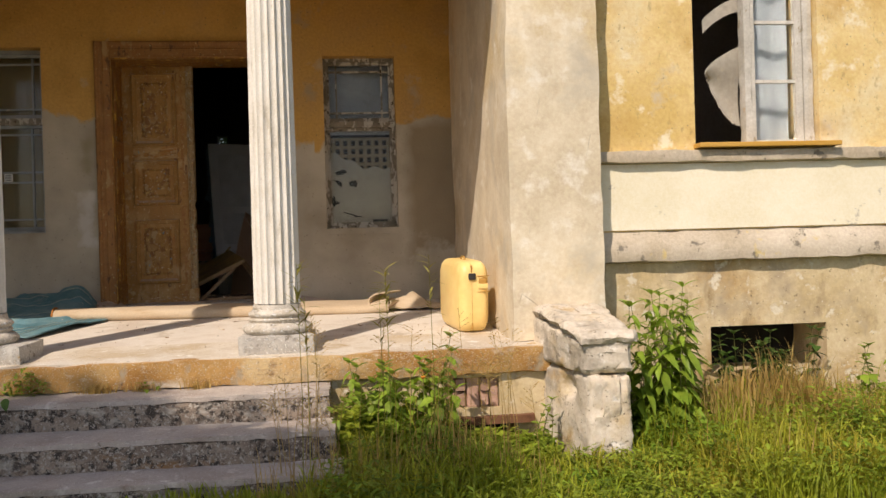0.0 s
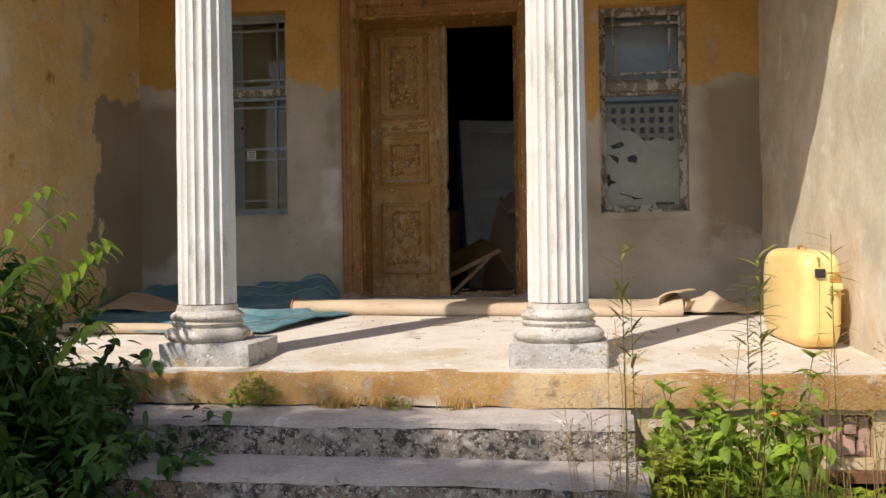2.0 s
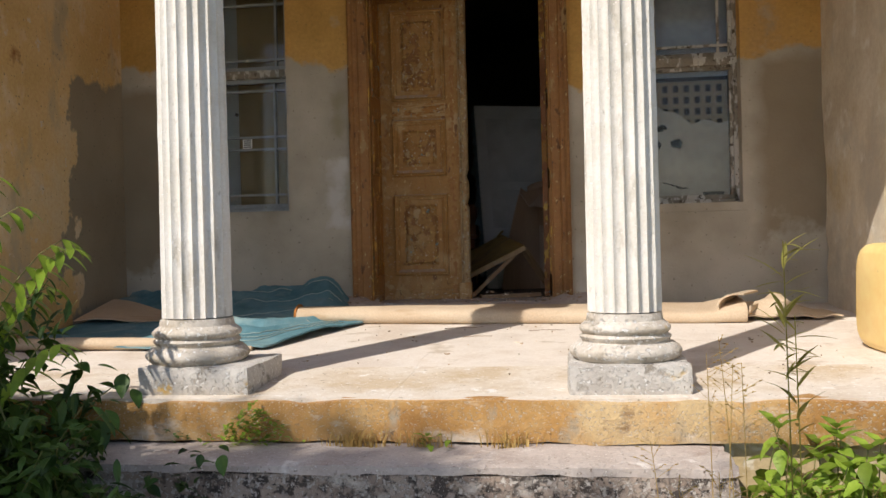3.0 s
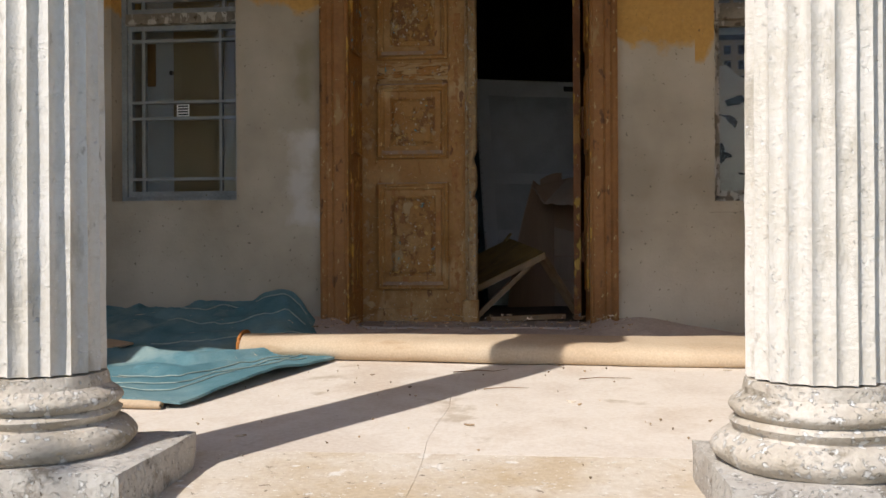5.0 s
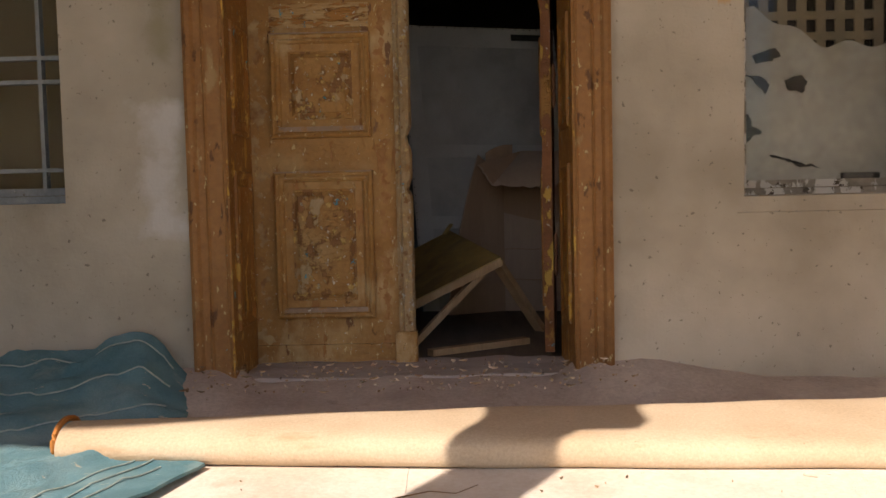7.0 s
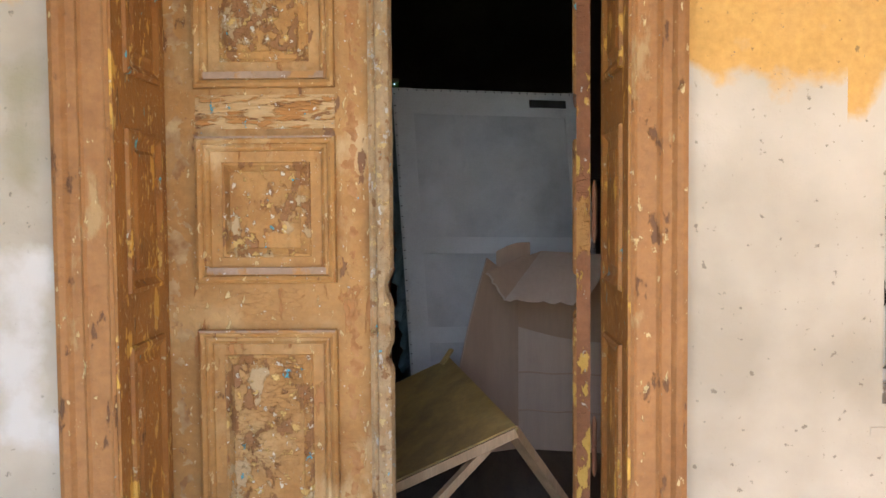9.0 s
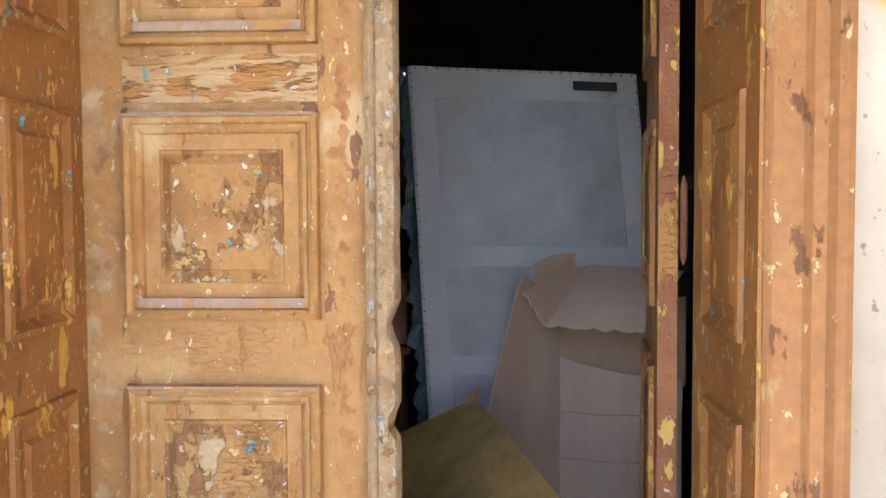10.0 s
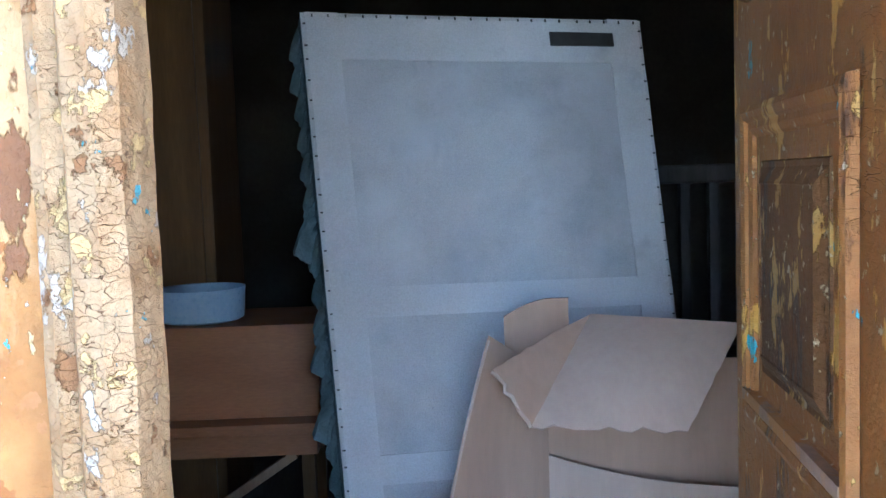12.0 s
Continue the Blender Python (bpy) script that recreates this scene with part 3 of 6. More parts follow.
def rough_box(x0, x1, y0, y1, z0, z1, step=0.08, amp=0.012, scale=4.0, taper=None):
    """A worn block: faces cut into a grid and pushed about by noise, corners knocked off."""
    b = bmesh.new()
    n = [max(1, min(60, round((hi - lo) / step))) for lo, hi in ((x0, x1), (y0, y1), (z0, z1))]
    lo, hi = Vector((x0, y0, z0)), Vector((x1, y1, z1))
    seen = {}

    def v(i, j, k):
        key = (i, j, k)
        if key not in seen:
            f = Vector((i / n[0], j / n[1], k / n[2]))
            p = Vector([lo[a] + (hi[a] - lo[a]) * f[a] for a in range(3)])
            edge = sum(1 for a in range(3) if f[a] in (0.0, 1.0))
            c = (lo + hi) / 2
            d = Vector([(1 if f[a] == 1 else -1 if f[a] == 0 else 0) for a in range(3)])
            push = amp * noise.noise(p * scale) + amp * 0.5 * noise.noise(p * scale * 3.1)
            if edge > 1:
                push -= amp * (0.5 + abs(noise.noise(p * scale * 2)) * 1.6)
            p = p + d * push
            if taper:
                p = taper(p)
            seen[key] = b.verts.new(p)
        return seen[key]

    for a in range(3):
        u, w = (a + 1) % 3, (a + 2) % 3
        for side in (0, n[a]):
            for i in range(n[u]):
                for j in range(n[w]):
                    q = []
                    for di, dj in ((0, 0), (1, 0), (1, 1), (0, 1)):
                        k = [0, 0, 0]
                        k[a], k[u], k[w] = side, i + di, j + dj
                        q.append(v(*k))
                    b.faces.new(q)
    return b


def lathe(profile, cx, cy, seg=48, flutes=0, depth=0.0, wear=0.0, ends=True):
    b = bmesh.new()
    rings = []
    for r, z in profile:
        ring = []
        for i in range(seg):
            a = 2 * math.pi * i / seg
            k = r
            if flutes:
                k -= depth * (abs(math.sin(a * flutes / 2)) ** 0.7) * r
            if wear:
                k += wear * noise.noise(Vector((math.cos(a) * 3, math.sin(a) * 3, z * 9 + cx)))
            ring.append(b.verts.new((cx + k * math.cos(a), cy + k * math.sin(a), z)))
        rings.append(ring)
    for r0, r1 in zip(rings, rings[1:]):
        for i in range(seg):
            b.faces.new((r0[i], r0[(i + 1) % seg], r1[(i + 1) % seg], r1[i]))
    if ends:
        b.faces.new(rings[0][::-1])
        b.faces.new(rings[-1])
    return b


def tube(points, r0, r1=None, seg=6, bm=None):
    b = bm or bmesh.new()
    r1 = r0 if r1 is None else r1
    pts = [Vector(p) for p in points]
    rings = []
    for i, p in enumerate(pts):
        d = (pts[min(i + 1, len(pts) - 1)] - pts[max(i - 1, 0)]).normalized()
        u = d.cross(Vector((0, 0, 1)) if abs(d.z) < 0.9 else Vector((1, 0, 0))).normalized()
        w = d.cross(u)
        r = r0 + (r1 - r0) * i / max(1, len(pts) - 1)
        rings.append([b.verts.new(p + u * (r * math.cos(2 * math.pi * k / seg)) + w * (r * math.sin(2 * math.pi * k / seg))) for k in range(seg)])
    for a, c in zip(rings, rings[1:]):
        for k in range(seg):
            b.faces.new((a[k], a[(k + 1) % seg], c[(k + 1) % seg], c[k]))
    b.faces.new(rings[0][::-1])
    b.faces.new(rings[-1])
    return b


def sheet(f, nu, nv, thick=0.006):
    """A sheet of cloth or card of some thickness over f(u, v), with u and v from 0 to 1."""
    b = bmesh.new()
    g = [[Vector(f(i / nu, j / nv)) for j in range(nv + 1)] for i in range(nu + 1)]
    top, low = [], []
    for i in range(nu + 1):
        ta, tb = [], []
        for j in range(nv + 1):
            du = g[min(i + 1, nu)][j] - g[max(i - 1, 0)][j]
            dv = g[i][min(j + 1, nv)] - g[i][max(j - 1, 0)]
            n = du.cross(dv).normalized() if du.cross(dv).length > 1e-9 else Vector((0, 0, 1))
            ta.append(b.verts.new(g[i][j] + n * thick / 2))
            tb.append(b.verts.new(g[i][j] - n * thick / 2))
        top.append(ta)
        low.append(tb)
    for i in range(nu):
        for j in range(nv):
            b.faces.new((top[i][j], top[i + 1][j], top[i + 1][j + 1], top[i][j + 1]))
            b.faces.new((low[i][j], low[i][j + 1], low[i + 1][j + 1], low[i + 1][j]))
    for i in range(nu):
        b.faces.new((top[i][0], low[i][0], low[i + 1][0], top[i + 1][0]))
        b.faces.new((top[i][nv], top[i + 1][nv], low[i + 1][nv], low[i][nv]))
    for j in range(nv):
        b.faces.new((top[0][j], top[0][j + 1], low[0][j + 1], low[0][j]))
        b.faces.new((top[nu][j], low[nu][j], low[nu][j + 1], top[nu][j + 1]))
    return b


def bar(a, c, w, h, bm=None):
    """A squared timber from a to c, w wide and h high."""
    b = bm or bmesh.new()
    a, c = Vector(a), Vector(c)
    d = (c - a).normalized()
    s = d.cross(Vector((0, 0, 1))).normalized() if abs(d.z) < 0.98 else Vector((1, 0, 0))
    t = s.cross(d)
    vs = [b.verts.new(p + s * (w / 2 * i) + t * (h / 2 * j)) for p in (a, c) for i, j in ((-1, -1), (1, -1), (1, 1), (-1, 1))]
    for f in ((0, 3, 2, 1), (4, 5, 6, 7), (0, 1, 5, 4), (1, 2, 6, 5), (2, 3, 7, 6), (3, 0, 4, 7)):
        b.faces.new([vs[i] for i in f])
    return b


def moulding(u0, u1, v0, v1, rings, place):
    """A rectangular panel of concentric mouldings: rings of (inset, height); place(u, v, h) gives the point."""
    b = bmesh.new()
    loops = []
    for inset, h in rings:
        loops.append([b.verts.new(place(u, v, h)) for u, v in ((u0 + inset, v0 + inset), (u1 - inset, v0 + inset), (u1 - inset, v1 - inset), (u0 + inset, v1 - inset))])
    for a, c in zip(loops, loops[1:]):
        for i in range(4):
            b.faces.new((a[i], a[(i + 1) % 4], c[(i + 1) % 4], c[i]))
    b.faces.new(loops[-1])
    return b


def wall_with_openings(x0, x1, y0, y1, z0, z1, holes):
    """A wall along x with thickness, cut by rectangular openings (x0, x1, z0, z1)."""
    b = bmesh.new()
    xs = sorted({x0, x1, *[h[0] for h in holes], *[h[1] for h in holes]})
    zs = sorted({z0, z1, *[h[2] for h in holes], *[h[3] for h in holes]})
    grid = [[not any(h[0] <= (xa + xb) / 2 <= h[1] and h[2] <= (za + zb) / 2 <= h[3] for h in holes) for za, zb in zip(zs, zs[1:])] for xa, xb in zip(xs, xs[1:])]
    seen = {}

    def v(i, j, k):
        if (i, j, k) not in seen:
            seen[i, j, k] = b.verts.new((xs[i], (y0, y1)[j], zs[k]))
        return seen[i, j, k]

    for i in range(len(xs) - 1):
        for k in range(len(zs) - 1):
            if not grid[i][k]:
                continue
            b.faces.new((v(i, 0, k), v(i + 1, 0, k), v(i + 1, 0, k + 1), v(i, 0, k + 1)))
            b.faces.new((v(i, 1, k), v(i, 1, k + 1), v(i + 1, 1, k + 1), v(i + 1, 1, k)))
            if i == 0 or not grid[i - 1][k]:
                b.faces.new((v(i, 0, k), v(i, 0, k + 1), v(i, 1, k + 1), v(i, 1, k)))
            if i == len(xs) - 2 or not grid[i + 1][k]:
                b.faces.new((v(i + 1, 0, k), v(i + 1, 1, k), v(i + 1, 1, k + 1), v(i + 1, 0, k + 1)))
            if k == 0 or not grid[i][k - 1]:
                b.faces.new((v(i, 0, k), v(i, 1, k), v(i + 1, 1, k), v(i + 1, 0, k)))
            if k == len(zs) - 2 or not grid[i][k + 1]:
                b.faces.new((v(i, 0, k + 1), v(i + 1, 0, k + 1), v(i + 1, 1, k + 1), v(i, 1, k + 1)))
    return b


# ---- the house ----
GROUND = -0.62
XL, XR = -2.55, 2.64          # inner faces of the porch's side walls
DX0, DX1, DZ1 = -0.597, 0.752, 2.54   # the doorway
LW = (-1.962, -1.228, 0.895, 2.64)
RW = (1.400, 2.098, 0.862, 2.545)


def floor_z(y):
    """The porch floor falls towards the steps."""
    return 0.045 * (y + 3.05)


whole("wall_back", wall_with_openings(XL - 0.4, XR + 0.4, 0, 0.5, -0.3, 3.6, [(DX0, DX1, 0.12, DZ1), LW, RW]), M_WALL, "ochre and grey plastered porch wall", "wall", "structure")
whole("wall_left", box(XL - 0.5, XL, -2.95, -0.001, GROUND, 3.6), M_WALL_SIDE, "stained ochre plaster side wall of the porch", "wall", "structure")
whole("wall_right", rough_box(XR, 3.29, -2.96, -0.002, 0.0, 3.6, 0.13, 0.012, 2.5), M_WALL_LIT, "bleached peeling plaster pier of the porch", "wall", "structure", smooth=True)
whole("ceiling_porch", box(XL - 0.5, XR + 0.5, -3.0, 0.5, 3.44, 3.58), M_WALL, "plastered porch ceiling", "ceiling", "structure")
def arched_beam(x0, x1, y0, y1, top):
    """A beam whose underside rises in a flat arch."""
    b = bmesh.new()
    rows = []
    for i in range(41):
        x = x0 + (x1 - x0) * i / 40
        z = 2.95 + 0.40 * max(0.0, 1 - ((x + 0.15) / 2.0) ** 2)
        rows.append([b.verts.new(p) for p in ((x, y0, z), (x, y1, z), (x, y1, top), (x, y0, top))])
    for r0, r1 in zip(rows, rows[1:]):
        for k in range(4):
            b.faces.new((r0[k], r0[(k + 1) % 4], r1[(k + 1) % 4], r1[k]))
    b.faces.new(rows[0])
    b.faces.new(rows[-1][::-1])
    bmesh.ops.recalc_face_normals(b, faces=b.faces)
    return b


whole("beam_front", arched_beam(XL - 0.5, XR + 0.65, -3.02, -2.55, 3.6), M_WALL_LIT, "plastered arched beam over the columns", "beam", "structure")


def slab(x0, x1, y0, y1):
    b = bmesh.new()
    nx, ny = max(2, round((x1 - x0) / 0.09)), max(2, round((y1 - y0) / 0.09))
    grid = []
    for i in range(nx + 1):
        row = []
        for j in range(ny + 1):
            x, y = x0 + (x1 - x0) * i / nx, y0 + (y1 - y0) * j / ny
            if i in (0, nx) and abs(x - 0.14) < 0.1:
                x += 0.018 * noise.noise(Vector((0, y * 2.5, 1))) + 0.006 * noise.noise(Vector((0, y * 11, 1)))
            if j in (0, ny) and abs(y + 2.4) < 0.1:
                y += 0.010 * noise.noise(Vector((x * 2.5, 0, 5))) + 0.004 * noise.noise(Vector((x * 11, 0, 5)))
            row.append(b.verts.new((x, y, floor_z(y) + 0.004 * noise.noise(Vector((x * 2, y * 2, 0))))))
        grid.append(row)
    for i in range(nx):
        for j in range(ny):
            b.faces.new((grid[i][j], grid[i + 1][j], grid[i + 1][j + 1], grid[i][j + 1]))
    geo = bmesh.ops.extrude_edge_only(b, edges=[e for e in b.edges if e.is_boundary])
    for v in geo["geom"]:
        if isinstance(v, bmesh.types.BMVert):
            v.co.z -= 0.06
    return b


porch = thing("floor_porch", (0, -1.5, 0), "pale dusty concrete porch floor with worn joints", "floor", kind="structure")
part("slab", slab(XL - 0.3, 0.1314, -2.3956, 0.4), M_FLOOR, porch, smooth=True)
part("slab", slab(0.1326, XR + 0.2, -2.3956, 0.4), M_FLOOR, porch, smooth=True)
part("front_slab", slab(XL - 0.3, 0.1314, -3.09, -2.3966), M_STRIP, porch, "yellow-stained front strip", True)
part("front_slab", slab(0.1326, XR + 0.2, -3.09, -2.3966), M_STRIP, porch, "yellow-stained front strip", True)
part("bedding", box(XL - 0.3, XR + 0.2, -3.08, 0.4, -0.14, -0.045), M_STEP, porch)
whole("porch_edge", rough_box(-2.6, 2.86, -3.12, -2.9, -0.178, -0.004, 0.06, 0.010, 6), M_EDGE, "orange lichened concrete edge of the porch", "step", "structure", smooth=True)
whole("porch_base", box(-2.6, 1.42, -3.05, -0.2, GROUND - 0.1, -0.12), M_STEP, "concrete base under the porch", "base", "structure")

# steps
stair = thing("porch_steps", (0, -3.5, GROUND), "three worn concrete steps with black lichen", "steps", kind="structure")
for k, (y0, y1, z, xa, xb) in enumerate(((-3.46, -3.05, -0.178, -1.7, 1.43), (-3.82, -3.40, -0.342, -1.75, 1.46), (-4.14, -3.76, -0.505, -1.8, 1.5))):
    part("riser", rough_box(xa, xb, y0 + 0.0015, y1, z - 0.22, z - 0.03, 0.05, 0.007, 7), M_RISER, stair, "black-lichened riser", smooth=True)
    part("tread", rough_box(xa - 0.004, xb + 0.004, y0, y1, z - 0.040, z, 0.05, 0.007, 7), M_STEP, stair, "worn concrete tread", smooth=True)


# under the porch, beside the steps: broken plaster, bricks and a hollow closed by a near-black sheet
whole("wall_under_porch", wall_with_openings(1.42, 2.84, -3.06, -2.80, GROUND - 0.1, -0.165, [(1.55, 2.62, GROUND - 0.1, -0.47), (2.16, 2.52, -0.40, -0.20)]), M_BASE, "broken plaster wall under the porch", "wall", "structure")
# shade of the hollow as a near-black sheet
whole("hollow_back", box(1.42, 2.84, -2.3, -2.2, GROUND - 0.1, -0.1), M_GAP_SHADE, "near-black sheet standing for the shade under the porch", "wall", "structure")
pier = thing("brick_patch", (2.34, -2.98, -0.40), "pale red bricks exposed under the porch edge", "bricks", kind="structure")
for k, (x0, x1, z0, z1) in enumerate(((2.165, 2.225, -0.395, -0.30), (2.165, 2.225, -0.293, -0.205), (2.232, 2.30, -0.395, -0.298), (2.232, 2.30, -0.290, -0.21), (2.308, 2.39, -0.40, -0.205), (2.398, 2.455, -0.395, -0.30), (2.398, 2.455, -0.292, -0.21), (2.462, 2.515, -0.40, -0.21))):
    part("brick", rough_box(x0, x1, -3.045 + 0.012 * (k % 3), -2.85, z0, z1, 0.02, 0.004, 20), M_BRICK, pier, smooth=True)
whole("steel_beam", rough_box(1.40, 2.74, -3.13, -3.065, -0.50, -0.445, 0.05, 0.004, 8), M_RUST, "rusty steel beam under the porch edge", "beam", "structure", smooth=True)


# columns
def column(cx, cy, px0, px1, py0, py1):
    t = thing("column", (cx, cy, 0), "white fluted column on a moulded base and plinth", "column", "porch columns")
    part("plinth", rough_box(px0, px1, py0, py1, -0.01, 0.118, 0.035, 0.006, 8), M_PLINTH, t, "grey lichened stone plinth", smooth=True)
    low = [(0.17, 0.112)] + [(0.195 + 0.033 * math.sin(math.pi * i / 10), 0.112 + 0.078 * i / 10) for i in range(11)]
    part("lower_torus", lathe(low, cx, cy, 64, wear=0.011), M_COLBASE, t, "worn rounded stone ring", True)
    mid = [(0.178, 0.187), (0.176, 0.195), (0.186, 0.205), (0.190, 0.214), (0.180, 0.222), (0.170, 0.230)]
    part("scotia", lathe(mid, cx, cy, 64, wear=0.006), M_COLBASE, t, "", True)
    up = [(0.16, 0.222)] + [(0.168 + 0.024 * math.sin(math.pi * i / 8), 0.222 + 0.052 * i / 8) for i in range(9)] + [(0.160, 0.280), (0.157, 0.300), (0.154, 0.310)]
    part("upper_torus", lathe(up, cx, cy, 64, wear=0.008), M_COLBASE, t, "", True)
    b = lathe([(0.153 - 0.012 * (i / 40) ** 1.5, 0.315 + 2.32 * i / 40) for i in range(41)], cx, cy, 160, flutes=20, depth=0.115, wear=0.0022)
    part("shaft", b, M_COLUMN, t, "", True)
    cap = [(0.140, 2.63), (0.155, 2.66), (0.150, 2.68), (0.150, 2.72), (0.20, 2.80), (0.205, 2.83), (0.19, 2.84)]
    part("capital", lathe(cap, cx, cy, 48), M_COLUMN, t, "", True)
    part("abacus", box(cx - 0.22, cx + 0.22, cy - 0.22, cy + 0.22, 2.84, 2.95, 0.01), M_COLUMN, t)
    part("impost_block", box(cx - 0.15, cx + 0.15, cy - 0.16, cy + 0.16, 2.948, 3.36, 0.006), M_COLUMN, t)
    return t


column(-0.785, -2.79, -0.96, -0.475, -3.02, -2.56)
column(1.09, -2.79, 0.85, 1.335, -3.03, -2.55)

# wing to the right, with its pier
WY = -2.74
whole("wall_wing_right", wall_with_openings(3.28, 9.0, WY, WY + 0.5, 0.72, 3.9, [(4.03, 4.96, 1.33, 3.3)]), M_WING, "sunlit yellow limewashed wall", "wall", "structure")
whole("wing_band", box(3.28, 9.0, WY - 0.012, WY + 0.4, 0.73, 1.19), M_CREAM, "cream limewashed band under the window", "trim", "structure")
whole("wing_ledge", rough_box(3.28, 9.0, WY - 0.07, WY + 0.3, 1.195, 1.285, 0.05, 0.008, 7), M_STONE, "weathered cornice ledge", "trim", "structure", smooth=True)
whole("wing_base_cap", rough_box(3.28, 9.0, WY - 0.06, WY + 0.3, 0.50, 0.728, 0.06, 0.010, 6, lambda p: Vector((p.x, p.y + max(0, p.z - 0.60) * 0.5, p.z))), M_STONE, "sloping lichened base cap", "trim", "structure", smooth=True)
whole("wall_wing_base", wall_with_openings(3.28, 9.0, WY + 0.02, WY + 0.5, GROUND - 0.2, 0.502, [(4.11, 4.98, -0.30, 0.03)]), M_BASE, "flaking plaster cellar wall", "wall", "structure")
whole("wall_wing_left", box(-9.0, XL - 0.5, WY, WY + 0.4, GROUND - 0.2, 3.9), M_WING, "yellow limewashed wall", "wall", "structure")
# shade behind the vent as a near-black block
whole("cellar_dark", box(4.05, 5.05, WY + 0.5, WY + 0.9, GROUND - 0.2, 0.2), M_GAP_SHADE, "near-black block standing for the shade behind the vent", "wall", "structure")


def cheek(p):
    f = min(1.0, max(0.0, (p.y + 3.74) / 0.80))
    x = p.x + (0.13 * (1 - f) if p.x < 3.0 else 0.0)
    return Vector((x, p.y, p.z * (0.42 + 0.58 * f) if p.z > 0.0 else p.z))


def crumble(p):
    """A stepped, broken face: courses of stone set in and out, with a hole knocked in the side."""
    q = cheek(p)
    course = math.floor((p.z + 0.7) / 0.17)
    q.x += 0.016 * noise.noise(Vector((course * 3.1, math.floor(p.y * 4.5), 2)))
    q.y += 0.022 * noise.noise(Vector((course * 2.3, math.floor(p.x * 5.5), 9)))
    if p.x < 2.95:
        q.x += 0.10 * math.exp(-((p.y + 3.42) / 0.09) ** 2 - ((p.z + 0.24) / 0.055) ** 2)
    if p.y < -3.6:
        q.y += 0.05 * math.exp(-((p.x - 3.12) / 0.06) ** 2 - ((p.z + 0.17) / 0.05) ** 2) + 0.06 * max(0.0, -0.42 - p.z) * (p.x > 3.0)
    return q


whole("stair_cheek", rough_box(2.78, 3.20, -3.74, -2.90, -0.115, 0.17, 0.03, 0.013, 11, crumble), M_CHEEK, "crumbling plastered cheek wall beside the steps", "wall", "structure", smooth=True)
whole("cheek_foot", rough_box(2.80, 3.19, -3.755, -2.90, GROUND - 0.1, -0.125, 0.03, 0.014, 10, crumble), M_CHEEK, "cracked lower block of the cheek wall", "wall", "structure", smooth=True)
whole("cheek_coping", rough_box(2.77, 3.23, -3.765, -2.93, 0.175, 0.248, 0.03, 0.016, 9, lambda p: Vector((p.x + (0.11 * min(1, max(0, (-2.93 - p.y) / 0.8)) if p.x < 3.0 else 0), p.y + 0.03 * noise.noise(Vector((p.x * 9, 2, p.z * 9))), p.z - 0.118 * min(1, max(0, (-2.95 - p.y) / 0.8)) ** 1.3 + 0.012 * noise.noise(Vector((p.x * 14, p.y * 14, 5)))))), M_CHEEK, "broken stone slab on the cheek wall", "coping", "structure", smooth=True)

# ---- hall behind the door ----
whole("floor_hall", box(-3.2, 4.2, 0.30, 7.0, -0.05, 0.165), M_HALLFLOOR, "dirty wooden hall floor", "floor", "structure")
whole("wall_hall_back", wall_with_openings(-3.2, 4.2, 6.6, 6.9, 0, 3.6, [(-0.47, -0.30, 2.36, 2.62)]), M_HALL, "hall wall, coloured dark for the unlit interior", "wall", "structure")
whole("wall_hall_left", box(-3.2, -3.0, 0.5, 6.6, 0, 3.6), M_HALL, "hall wall, coloured dark for the unlit interior", "wall", "structure")
whole("wall_hall_right", box(4.0, 4.2, 0.5, 6.6, 0, 3.6), M_HALL, "hall wall, coloured dark for the unlit interior", "wall", "structure")
whole("wall_partition", box(-1.2, -1.1, 0.5, 6.6, 0, 3.6), M_HALL, "hall partition, coloured dark for the unlit interior", "wall", "structure")
whole("ceiling_hall", box(-3.2, 4.2, 0.5, 6.9, 3.55, 3.7), M_HALL, "hall ceiling, coloured dark for the unlit interior", "ceiling", "structure")

# ---- doorway ----
RINGS = [(0.0, 0.0), (0.003, 0.022), (0.012, 0.028), (0.022, 0.022), (0.026, 0.013), (0.034, 0.015), (0.042, 0.009), (0.046, -0.0005)]


